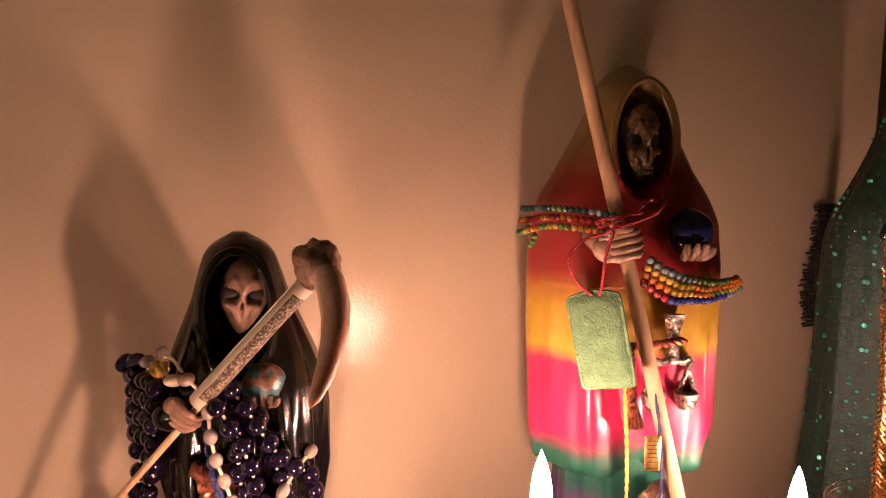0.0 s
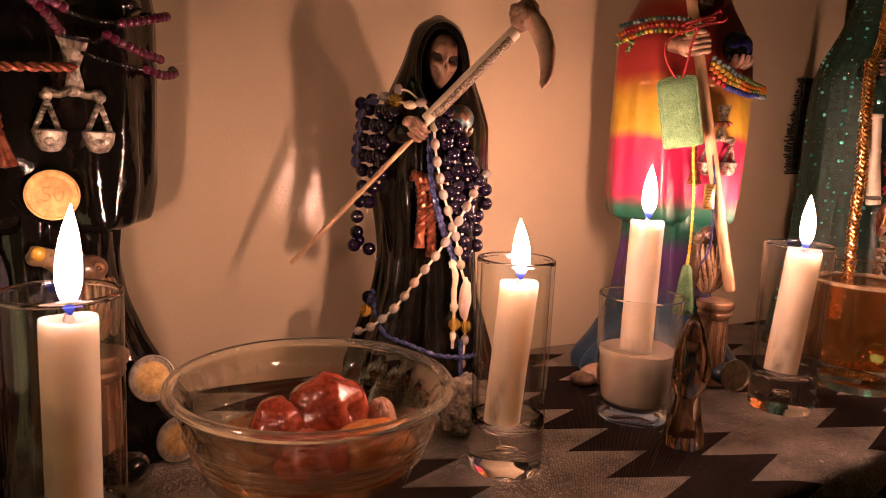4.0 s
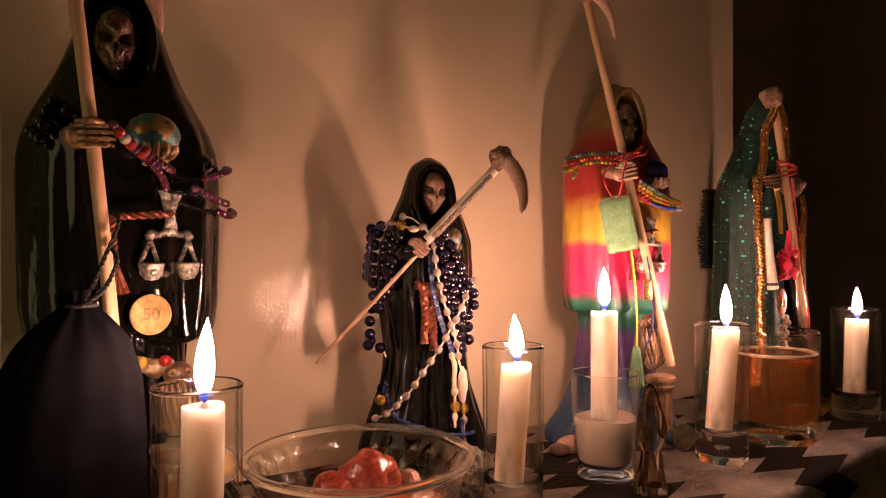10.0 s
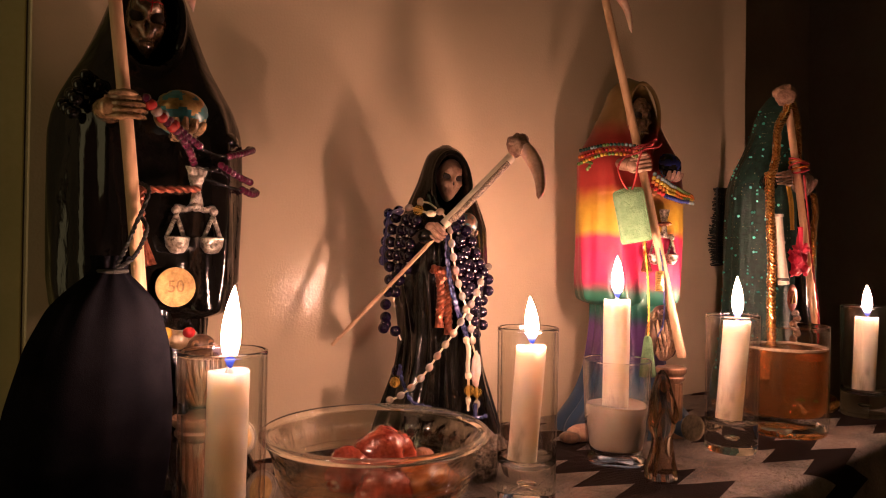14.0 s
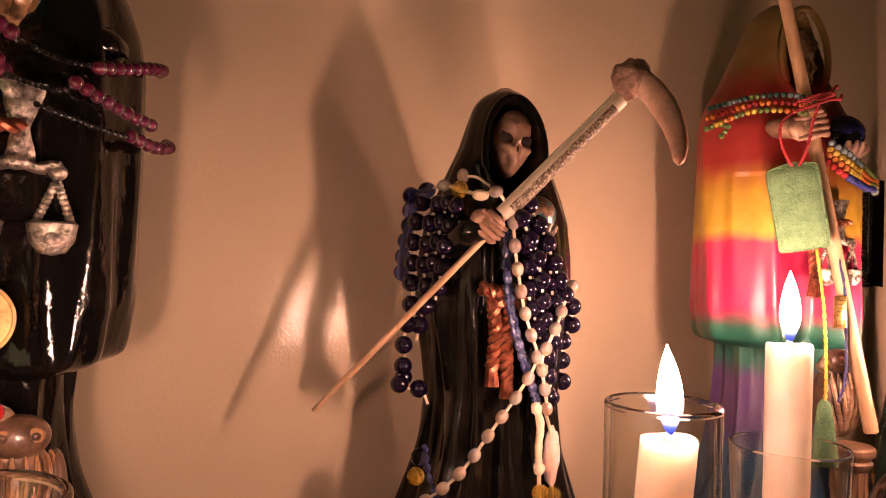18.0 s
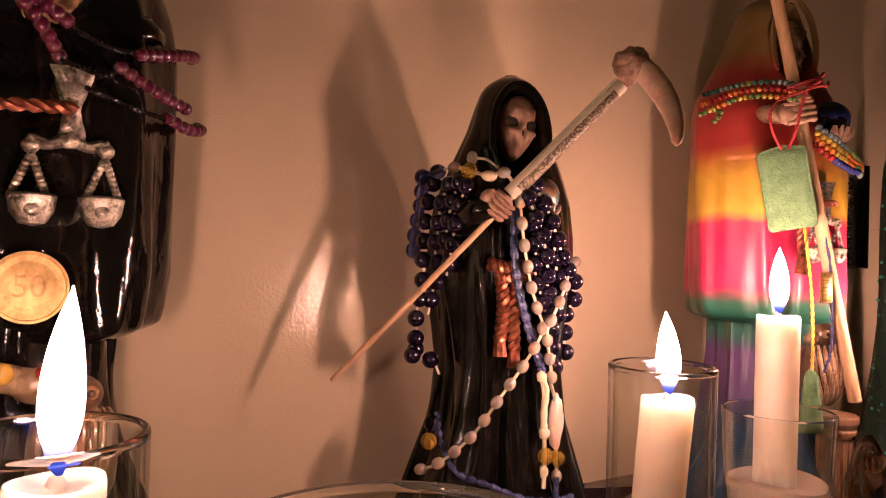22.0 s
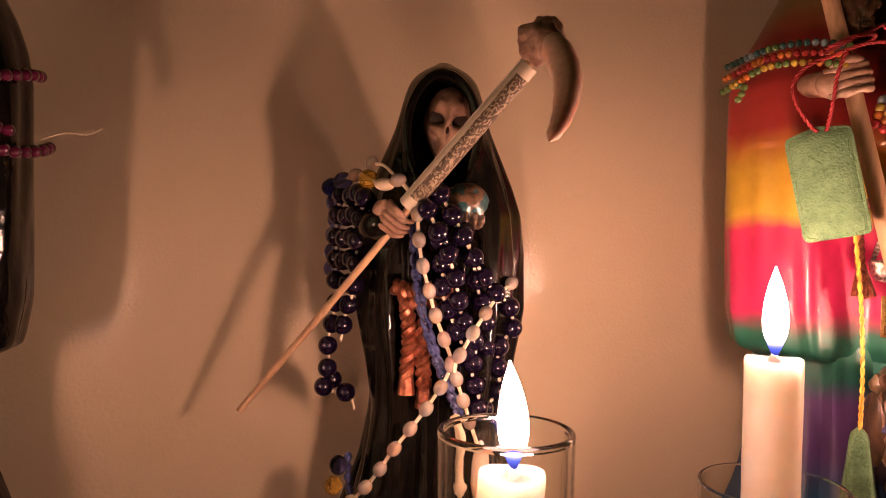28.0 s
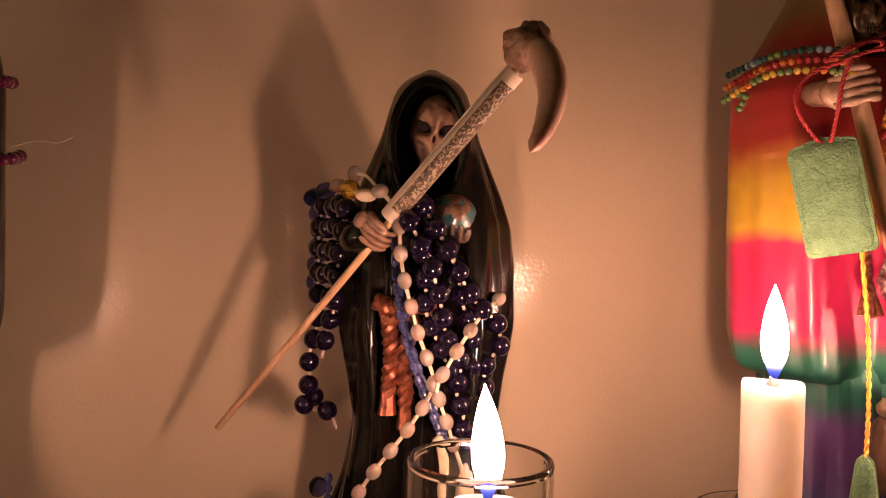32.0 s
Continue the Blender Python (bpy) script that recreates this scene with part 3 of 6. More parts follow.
def skull(geo, c, r, turn, bone, dark, teeth=True):
    """A skull: high forehead, hollow sockets under a brow, nose hole, cheekbones, narrow jaw, and rows of teeth."""
    c = Vector(c)
    eyes = [Vector((0.47 * s, -0.85, 0.12)) for s in (-1, 1)]
    nose = Vector((0, -0.97, -0.22))

    def hollow(d):
        """How deep a place lies in a socket or the nose hole."""
        e = 0.0
        for eye in eyes:
            q = d - eye
            if d.y < 0:
                e = max(e, min(1.0, 1.5 * bell(math.hypot(0.95 * q.x, 1.5 * (q.z + 0.25 * abs(q.x))), 0, 0.30)))
        q = d - nose
        return e, bell(math.hypot(1.7 * q.x * (1.0 + 2.0 * max(0, q.z)), q.z), 0, 0.15) * (d.y < 0)

    def shape(d):
        f = 1.0 + 0.02 * noise.noise(d * 7)
        e, nz = hollow(d)
        f -= 0.44 * e ** 1.5 + 0.36 * nz
        for s in (-1, 1):
            f += 0.13 * bell((d - Vector((0.44 * s, -0.80, 0.43))).length, 0, 0.16)
            f += 0.17 * bell((d - Vector((0.68 * s, -0.72, -0.14))).length, 0, 0.16)
            f -= 0.24 * bell((d - Vector((0.60 * s, -0.64, -0.52))).length, 0, 0.21)
            f -= 0.10 * bell((d - Vector((0.86 * s, -0.40, 0.26))).length, 0, 0.28)
        f += 0.04 * bell((d - Vector((0, -0.98, 0.12))).length, 0, 0.11)
        f += 0.06 * bell((d - Vector((0, -0.86, -0.50))).length, 0, 0.22)
        p = Vector((d.x * r[0], d.y * r[1], d.z * r[2])) * f
        if d.z < -0.10:
            q = min(1.0, (-0.10 - d.z) / 0.90)
            p.x *= 1 - 0.46 * q
        return p

    geo.sphere(c, r, bone, 84, 76, turn, shape)
    for eye in eyes:
        p = Vector((eye.x * r[0] * 1.0, eye.y * r[1] * 0.60, eye.z * r[2]))
        geo.sphere(c + turn @ p, (r[0] * 0.34, r[1] * 0.13, r[2] * 0.20), dark, 20, 14, turn)
    geo.sphere(c + turn @ Vector((0, nose.y * r[1] * 0.77, nose.z * r[2])), (r[0] * 0.11, r[1] * 0.09, r[2] * 0.12), dark, 12, 9, turn)
    if not teeth:
        return
    geo.sphere(c + turn @ Vector((0, -r[1] * 0.66, -r[2] * 0.645)), (r[0] * 0.34, r[1] * 0.20, r[2] * 0.034), dark, 16, 8, turn)
    for i in range(8):
        a = (i - 3.5) / 3.5
        for up in (-1, 1):
            p = Vector((a * r[0] * 0.32, -r[1] * (0.86 - 0.15 * a * a), -r[2] * (0.645 - 0.070 * up)))
            geo.box(c + turn @ p, (r[0] * 0.082, r[0] * 0.10, r[2] * 0.115), bone, turn, 0.6)


def fist(geo, c, way, r, mat, grip):
    """A closed hand round a rod: wrist, back of the hand, four jointed fingers laid across the front, and a thumb."""
    c, way = Vector(c), Vector(way).normalized()
    out = Vector((0, -1, 0))
    out = (out - way * out.dot(way)).normalized()
    side = way.cross(out)
    turn = Matrix((side, -out, way)).transposed()
    geo.sphere(c - side * r * 1.05 + out * r * 0.05, (r * 0.85, r * 0.55, r * 0.82), mat, 20, 14, turn)
    for i in range(4):
        q = c + way * (i - 1.5) * r * 0.44
        long = (0.88, 1.0, 1.04, 0.92)[i]
        pts = spline([q - side * r * 1.45 + out * r * 0.18, q - side * r * 0.85 + out * r * 0.50, q - side * r * 0.1 + out * (grip + r * 0.20), q + side * r * 0.62 * long + out * (grip * 0.75 + r * 0.1), q + side * r * 1.05 * long - out * r * 0.12], 15)
        geo.tube(pts, [r * ((0.20, 0.20, 0.19, 0.23, 0.30, 0.27, 0.20, 0.18, 0.22, 0.27, 0.23, 0.17, 0.18, 0.17, 0.10)[k]) for k in range(15)], mat, 9)
    thumb = [c - side * r * 1.1 + out * r * 0.3 + way * r * 0.9, c - side * r * 0.4 + out * (grip + r * 0.3) + way * r * 1.0, c + side * r * 0.35 + out * (grip + r * 0.15) + way * r * 0.86]
    geo.tube(spline(thumb, 9), [r * 0.25] * 7 + [r * 0.22, r * 0.15], mat, 9)


# ---- the room: wall, table, closing walls ----
TOP = 0.75
g = Geo().box((0.1125, 0.06, 1.25), (0.857, 0.12, 2.5), 0, None, 0.02)
structure("wall_north", g, [WALL], "cream satin-painted wall behind the altar")
g = Geo().box((-0.415, 0.075, 1.25), (0.196, 0.09, 2.5), 0, None, 0.03)
structure("wall_return", g, [OLIVE_PAINT], "olive-tinted painted door jamb beside the wall")
g = Geo().box((-1.16, 0.09, 1.25), (1.29, 0.10, 2.5), 0, None, 0.01)
structure("wall_left_end", g, [ROOM_PAINT], "plain painted wall")
# Far, east and inner walls take the paint darkened to look unlit.
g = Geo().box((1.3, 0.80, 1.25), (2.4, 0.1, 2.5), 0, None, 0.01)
structure("wall_far", g, [UNLIT_PAINT], "plain wall of the room beyond, darkened in colour as unlit")
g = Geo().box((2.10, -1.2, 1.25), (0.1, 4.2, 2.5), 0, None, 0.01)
structure("wall_east", g, [UNLIT_PAINT], "plain wall, darkened in colour as unlit")
g = Geo().box((-1.85, -0.05, 1.25), (0.1, 0.18, 2.5), 0, None, 0.01)
g.box((-1.85, -2.10, 1.25), (0.1, 2.20, 2.5), 0, None, 0.01)
g.box((-1.85, -0.57, 2.28), (0.1, 0.86, 0.44), 0, None, 0.01)
structure("wall_west", g, [ROOM_PAINT], "plain painted wall with a doorway")
g = Geo().box((-2.6, -0.57, 1.25), (0.1, 1.6, 2.5), 0, None, 0.01)
structure("wall_hall", g, [ROOM_PAINT], "plain wall of the hall beyond the doorway")
g = Geo().box((0.4, -3.25, 1.25), (4.6, 0.1, 2.5), 0, None, 0.01)
structure("wall_south", g, [ROOM_PAINT], "plain painted wall")
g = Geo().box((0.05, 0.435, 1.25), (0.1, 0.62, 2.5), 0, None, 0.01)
structure("wall_inner", g, [UNLIT_PAINT], "plain wall of the room beyond, darkened in colour as unlit")
g = Geo().box((0.4, -0.90, 2.56), (4.7, 5.0, 0.1), 0, None, 0.01)
structure("ceiling", g, [ROOM_PAINT], "plain painted ceiling")
g = Geo().box((0.4, -0.90, -0.05), (4.7, 5.0, 0.1), 0, None, 0.01)
structure("floor", g, [FLOORING], "brown floor")

def front_edge(x):
    """The table stands a little askew to the wall."""
    return -0.288 + 0.12 * x


END = 0.556
table = thing("table", (0, 0, 0), "brown wooden table under the altar cloth", "table")
g = Geo()
corners = [(-0.47, -0.004), (-0.47, front_edge(-0.47) + 0.016), (END - 0.014, front_edge(END) + 0.016), (END - 0.014, -0.004)]
g.loft([[(x, y, z) for x, y in corners] for z in (TOP - 0.034, TOP - 0.0046)], 0)
part("tabletop", g, WOOD, table, smooth=False)
for x in (-0.42, END - 0.06):
    for y in (-0.05, front_edge(x) + 0.05):
        part("leg", Geo().box((x, y, (TOP - 0.035) / 2), (0.05, 0.05, TOP - 0.035), 0, None, 0.1), WOOD, table, smooth=False)


# Cloth: laid over the top with low creases, and falling over the front edge and the end.
def fall(over, r=0.011):
    """How far a strip goes out and down once it passes an edge."""
    if over <= 0:
        return over, 0.0
    if over < r * 1.5:
        return r * math.sin(over / r), r * (1 - math.cos(over / r))
    return r * math.sin(1.5) + 0.07 * (over - r * 1.5), r * (1 - math.cos(1.5)) + (over - r * 1.5)


g = Geo()
nx, ny = 240, 130
for i in range(ny + 1):
    s = i / ny * 0.56
    for j in range(nx + 1):
        u = -0.50 + 1.28 * j / nx
        wave = 0.0011 * (noise.noise((u * 7, s * 9, 3.1)) + 0.6 * noise.noise((u * 18, s * 20, 7.7))) - 0.0011
        dx, down_x = fall(u - END)
        dy, down_y = fall(s + 0.004 + front_edge(min(u, END)))
        sway = 0.005 * math.sin(u * 31 + 1) * min(1, down_y * 9)
        g.v.append((END + dx, front_edge(min(u, END)) - dy - sway, TOP + wave - max(down_x, down_y)))
for i in range(ny):
    for j in range(nx):
        a = i * (nx + 1) + j
        g.f.append((a, a + nx + 1, a + nx + 2, a + 1))
        g.m.append(0)
tablecloth = thing("tablecloth", Matrix(), "black tablecloth woven with glittering silver zigzag bands", "tablecloth", "", g, [CLOTH])


# ---- candles and glasses ----
def shooter_body(r, h, foot):
    """Outline of a tall shot glass: heavy base, thin wall, round lip, and back down inside."""
    t = 0.0022
    lip = [(r - 0.0010 + 0.0011 * math.cos(a), h - 0.0010 + 0.0011 * math.sin(a)) for a in np.linspace(0, math.pi, 8)]
    return [(0.0, 0.0012), (r * 0.76, 0.0008), (r * 0.84, 0.0), (r * 0.91, 0.0004), (r * 0.955, 0.0022), (r * 0.967, 0.005), (r * 0.967, foot), (r * 0.969, foot + 0.008), (r * 0.985, h * 0.55), (r, h - 0.004), (r + 0.0001, h - 0.002), *lip, (r - t, h - 0.002),
            (r - t, h - 0.004), (r * 0.985 - t, h * 0.55), (r * 0.965 - t, foot + 0.014), (r * 0.94 - t, foot + 0.008), (r * 0.86 - t, foot + 0.0040), (r * 0.62, foot + 0.0016), (r * 0.3, foot + 0.0004), (0.0, foot)]


def flame(parent, c, h, r, lean, fire=None):
    rings = []
    for k in range(25):
        u = k / 24
        w = r * (0.22 + 0.78 * math.sin(u / 0.38 * math.pi / 2)) if u < 0.38 else r * max(0.03, 1 - ((u - 0.38) / 0.62) ** 1.9)
        x, y = lean[0] * u * u, lean[1] * u * u
        rings.append([(c[0] + x + w * math.cos(a), c[1] + y + w * math.sin(a), c[2] + h * u) for a in np.linspace(0, 2 * math.pi, 20, endpoint=False)])
    return part("flame", Geo().loft(rings), fire or FIRE, parent, "bright white-gold flame with a blue foot")


def candle_stick(parent, foot, top, r, seed, tall, lean=(0, 0), fire=None):
    """A dinner candle that leans from foot to top, with molten rim, wick and flame."""
    rnd = random.Random(seed)
    foot, top = Vector(foot), Vector(top)
    rings = []
    for u in np.linspace(0, 1, 26):
        c = foot.lerp(top, u)
        rr = r * (0.975 + 0.025 * u)
        rings.append([c + Vector((math.cos(a), math.sin(a), 0)) * rr * (1 + 0.012 * noise.noise((3 * math.cos(a), 3 * math.sin(a), u * 6 + seed))) for a in np.linspace(0, 2 * math.pi, 28, endpoint=False)])
    for inset, dz in ((0.97, 0.0010), (0.90, 0.0014), (0.76, 0.0004), (0.5, -0.0006), (0.22, -0.0002), (0.12, 0.0022), (0.06, 0.0042)):
        rings.append([top + Vector((math.cos(a) * r * inset, math.sin(a) * r * inset, dz + 0.0006 * math.sin(2 * a + seed))) for a in np.linspace(0, 2 * math.pi, 28, endpoint=False)])
    body = part("wax_body", Geo().loft(rings), WAX, parent)
    w = Geo().tube(spline([top + Vector((0, 0, -0.002)), top + Vector((0.0002, 0, 0.004)), top + Vector((0.001, 0.0006, 0.009))], 6), 0.0006, 0, 6)
    wick = part("wick", w, SOOT, parent, "charred wick")
    flame(wick, top + Vector((0.0004, 0, 0.0025)), tall + 0.002, 0.0049, lean, fire)
    return body


def drips(parent, foot, top, r, angles):
    for k, a in enumerate(angles):
        z0 = 0.97 - 0.11 * k
        pts = []
        for u in np.linspace(z0, z0 - 0.28, 9):
            c = Vector(foot).lerp(Vector(top), u)
            pts.append(c + Vector((math.cos(a + 0.2 * math.sin(9 * u)), math.sin(a + 0.2 * math.sin(9 * u)), 0)) * r * 0.99)
        part("wax_drip", Geo().tube(pts, [0.0008, 0.0011, 0.0010, 0.0012, 0.0010, 0.0013, 0.0015, 0.0019, 0.0011], 0, 8), WAX, parent)


def glass_wall(ob, prof, low, high):
    """A drinking glass in one mesh: a solid base and lip that bend light, and a thin straight wall between."""
    geo = Geo().lathe(prof, (0, 0, 0), 0, 72)
    for k, face in enumerate(geo.f):
        if low < sum(geo.v[i][2] for i in face) / len(face) < high:
            geo.m[k] = 1
    body = part("glass_body", geo, [GLASS, WALL_GLASS], ob)
    body.visible_shadow = False
    return body


def bubble(parent, c, r):
    """An air bubble caught in solid glass; its skin faces inwards."""
    g2 = Geo().sphere(c, r, 0, 16, 10)
    g2.f = [q[::-1] for q in g2.f]
    part("air_bubble", g2, GLASS, parent).visible_shadow = False


def shooter(name, c, r, label, foot=0.023):
    ob = thing(name, (*c, TOP), label, "glass", "tall candle glasses")
    body = glass_wall(ob, shooter_body(r, 0.123, foot), foot + 0.009, 0.1205)
    bubble(body, (0.0005, 0, foot * 0.55), (0.0050, 0.0050, 0.0024))
    return ob


GLASSES = {
    "one": ((-0.2375, -0.2145), 0.0225, (0.002, 0.001), (-0.235, -0.2160), 0.861, 0.041),
    "two": ((-0.0145, -0.1955), 0.0218, (-0.0025, 0.002), (-0.0130, -0.1975), 0.8585, 0.032),
    "four": ((0.230, -0.194), 0.0236, (-0.003, 0.001), (0.2370, -0.1940), 0.8655, 0.038),
    "five": ((0.491, -0.185), 0.0252, (-0.001, 0.001), (0.4920, -0.1860), 0.8590, 0.033),
}
for k, (c, r, off, top, z, tall) in enumerate(GLASSES.values()):
    shooter("candle_glass", c, r, "tall clear shot glass with a heavy base, holding a lit candle")
    cr = 0.0107 * (1 + 0.10 * (k > 1))
    lit = thing("candle", (*c, TOP), "white dinner candle burning inside a tall glass", "candle", "lit candles")
    foot = Vector((off[0], off[1], 0.0275))
    tip = Vector((top[0] - c[0], top[1] - c[1], z - TOP))
    stick = candle_stick(lit, foot, tip, cr, k + 1, tall, ((0.002, 0.0), (-0.0015, 0.001), (-0.001, 0.0), (-0.0008, 0.0))[k], FIRE_LOW if k == 0 else None)
    if k == 2:
        drips(stick, foot, tip, cr, (-0.5, 0.2, -0.2))

# The tumbler full of set wax with a candle standing in it.
C3 = (0.110, -0.166)
tumbler = thing("tumbler", (*C3, TOP), "short clear tumbler half filled with set white wax", "glass")
lip = [(0.0278 + 0.0009 * math.cos(a), 0.0865 + 0.0009 * math.sin(a)) for a in np.linspace(0, math.pi, 8)]
prof = [(0.0, 0.0012), (0.0185, 0.0006), (0.0210, 0.0), (0.0232, 0.0010), (0.0240, 0.004), (0.0262, 0.03), (0.0284, 0.080), *lip, (0.0268, 0.080), (0.0247, 0.03), (0.0230, 0.0135), (0.0215, 0.0105), (0.016, 0.0088), (0.0, 0.0082)]
glass_wall(tumbler, prof, 0.0135, 0.0845)
wax = Geo().lathe([(0.0, 0.0088), (0.018, 0.0112), (0.0219, 0.014), (0.0243, 0.03), (0.0256, 0.0485), (0.0250, 0.0497), (0.020, 0.0482), (0.0, 0.0478)], (0, 0, 0), 0, 40, lambda a, r, z: 0.0009 * math.sin(2 * a + 1) if z > 0.045 else 0)
part("wax_fill", wax, SET_WAX, tumbler, "set white wax")
lit = thing("candle", (*C3, TOP), "white dinner candle burning in a wax-filled tumbler", "candle", "lit candles")
candle_stick(lit, (0.0, 0.0015, 0.047), (0.0005, 0.0015, 0.1365), 0.0112, 9, 0.034, (-0.0005, 0.0))

# The jar of amber drink.
JAR = (0.341, -0.179)
jar = thing("drinking_glass", (*JAR, TOP), "wide clear glass three quarters full of amber drink", "glass")
R = 0.0405
lip = [(R - 0.0009 + 0.0010 * math.cos(a), 0.1070 + 0.0010 * math.sin(a)) for a in np.linspace(0, math.pi, 8)]
prof = [(0.0, 0.0022), (R * 0.72, 0.0012), (R * 0.86, 0.0), (R * 0.94, 0.0004), (R * 0.985, 0.003), (R - 0.0001, 0.007), (R, 0.05), (R, 0.104), *lip, (R - 0.0019, 0.104), (R - 0.0020, 0.034), (R - 0.0030, 0.025), (R - 0.0062, 0.0200), (R * 0.6, 0.0180), (0.0, 0.0170)]
glass_wall(jar, prof, 0.022, 0.1045)
r2 = R - 0.0016
drink = part("drink", Geo().lathe([(0.0, 0.0166), (R * 0.6, 0.0176), (R - 0.0060, 0.0196), (R - 0.0026, 0.0248), (r2, 0.034), (r2, 0.0838), (r2 - 0.0008, 0.0844), (r2 - 0.0025, 0.0838), (0.0, 0.0834)], (0, 0, 0), 0, 56), TEA, jar, "amber drink")
drink.visible_shadow = False
foam = Geo().lathe([(r2 - 0.005, 0.0845), (r2 - 0.0005, 0.0843), (r2 - 0.0001, 0.0864), (r2 - 0.0010, 0.0868), (r2 - 0.0032, 0.0852)], (0, 0, 0), 0, 60, lambda a, r, z: 0.0011 * noise.noise((9 * math.cos(a), 9 * math.sin(a), 1)) if z > 0.086 else 0)
part("foam", foam, FOAM, drink, "thin rim of foam")

# The bowl of stewed fruit.
BOWL = (-0.121, -0.166)
bowl = thing("bowl", (*BOWL, TOP), "clear pressed-glass bowl with ribbed sides, holding stewed fruit", "bowl")
prof = [(0.0, 0.003), (0.041, 0.002), (0.0445, 0.0), (0.0490, 0.0), (0.0522, 0.004)]
for z in np.linspace(0.007, 0.047, 81):
    rib = 0.0015 * max(0.0, math.sin((z - 0.0200) / 0.0040 * 2 * math.pi)) * (0.0200 < z < 0.0360)
    prof.append((0.0540 + 0.0158 * ((z - 0.007) / 0.040) ** 0.85 + rib, z))
prof += [(0.0710, 0.0495), (0.0728, 0.0515), (0.0736, 0.0532), (0.0722, 0.0536), (0.0700, 0.0520), (0.0672, 0.0480)]
for z in np.linspace(0.046, 0.0115, 14):
    prof.append((0.0505 + 0.0160 * ((z - 0.0085) / 0.039) ** 0.85, z))
prof += [(0.047, 0.0078), (0.042, 0.0064), (0.0, 0.006)]


def fluted(geo):
    """Presses shallow upright flutes into the band under the lip."""
    for n_, (x, y, z) in enumerate(geo.v):
        r = math.hypot(x, y)
        if r > 0.05:
            f = 1 - 0.030 * bell(z, 0.0435, 0.0050) * abs(math.sin(16 * math.atan2(y, x))) ** 0.6 * (z < 0.0535)
            geo.v[n_] = (x * f, y * f, z)
    return geo


body = part("glass_body", fluted(Geo().lathe(prof, (0, 0, 0), 0, 192)), OLD_GLASS, bowl)
body.visible_shadow = False
lip = [(0.0732 + 0.0031 * math.cos(a), 0.0556 + 0.0026 * math.sin(a)) for a in np.linspace(0, 2 * math.pi, 17)]
part("rim", Geo().lathe(lip, (0, 0, 0), 0, 96), LIP_GLASS, body, "thick rounded glass lip").visible_shadow = False
syr = part("syrup", Geo().lathe([(0.0, 0.0055), (0.043, 0.0062), (0.0500, 0.0090), (0.0540, 0.0140), (0.0566, 0.0190), (0.0572, 0.0205), (0.0564, 0.0209), (0.0545, 0.0206), (0.0, 0.0205)], (0, 0, 0), 0, 56), SYRUP, bowl, "golden syrup")
syr.visible_shadow = False


def fruit(c, r, mat, seed, label):
    def shape(d):
        dent = 0.34 * bell((d - Vector((0.55, -0.75, 0.05))).length, 0, 0.30) if seed == 1 else 0.0
        return Vector((d.x * r[0], d.y * r[1], d.z * r[2])) * (1 - dent + 0.15 * noise.noise(d * 1.5 + Vector((seed, 0, 0))) + 0.045 * noise.noise(d * 4 + Vector((seed, 4, 0))) + 0.022 * noise.noise(d * 9 + Vector((seed, 4, 3))) + 0.010 * noise.noise(d * 21 + Vector((seed, 1, 3))))

    thing("stewed_fruit", (BOWL[0] + c[0], BOWL[1] + c[1], TOP + c[2]), label, "fruit", "fruit in the bowl", Geo().sphere((0, 0, 0), r, 0, 88, 64, None, shape), [mat])


fruit((0.011, 0.008, 0.035), (0.0225, 0.019, 0.0195), FRUIT, 1, "large wet red stewed fruit rising above the rest")
fruit((-0.018, 0.004, 0.029), (0.015, 0.015, 0.017), FRUIT, 4, "dark red stewed fruit leaning on the largest one")
fruit((0.026, -0.022, 0.022), (0.024, 0.017, 0.0150), FRUIT_GOLD, 7, "golden fibrous stewed fruit sunk in the syrup")
fruit((-0.008, -0.026, 0.023), (0.019, 0.015, 0.0160), FRUIT, 9, "red stewed fruit sunk at the bottom of the bowl")
fruit((0.044, 0.010, 0.021), (0.010, 0.012, 0.0150), FRUIT_PALE, 12, "pale pinkish stewed fruit slice against the bowl's side")

# A small robed figure of smoky glass, and a stone.
g = Geo()
rows = smooth_table([(0.0, 0.0165, 0.0150, 0), (0.003, 0.0175, 0.0158, 0), (0.008, 0.0168, 0.0150, 0), (0.015, 0.0140, 0.0125, 0), (0.024, 0.0108, 0.0100, 0), (0.032, 0.0092, 0.0088, 0), (0.036, 0.0100, 0.0095, 0), (0.038, 0.0136, 0.0120, 0), (0.042, 0.0140, 0.0124, 0), (0.054, 0.0142, 0.0122, 0), (0.064, 0.0134, 0.0115, 0), (0.070, 0.0112, 0.0102, 0), (0.077, 0.0088, 0.0088, 0), (0.083, 0.0066, 0.0068, 0), (0.087, 0.0036, 0.0036, 0), (0.0885, 0.0008, 0.0008, 0)], 60)
rings = []
for z, w, d, _ in rows:
    deep = 0.05 if z < 0.036 else 0.0
    w, d, z = w * 0.76, d * 0.80, z * 0.96
    rings.append([(math.sin(a) * w * (1 + deep * math.sin(8 * a + z * 50)), -math.cos(a) * d * (1 + deep * math.sin(8 * a + z * 50)) + (0.004 * bell(z, 0.071, 0.007) * max(0, math.cos(a)) ** 4), z) for a in np.linspace(0, 2 * math.pi, 48, endpoint=False)])
g.loft(rings, 0)
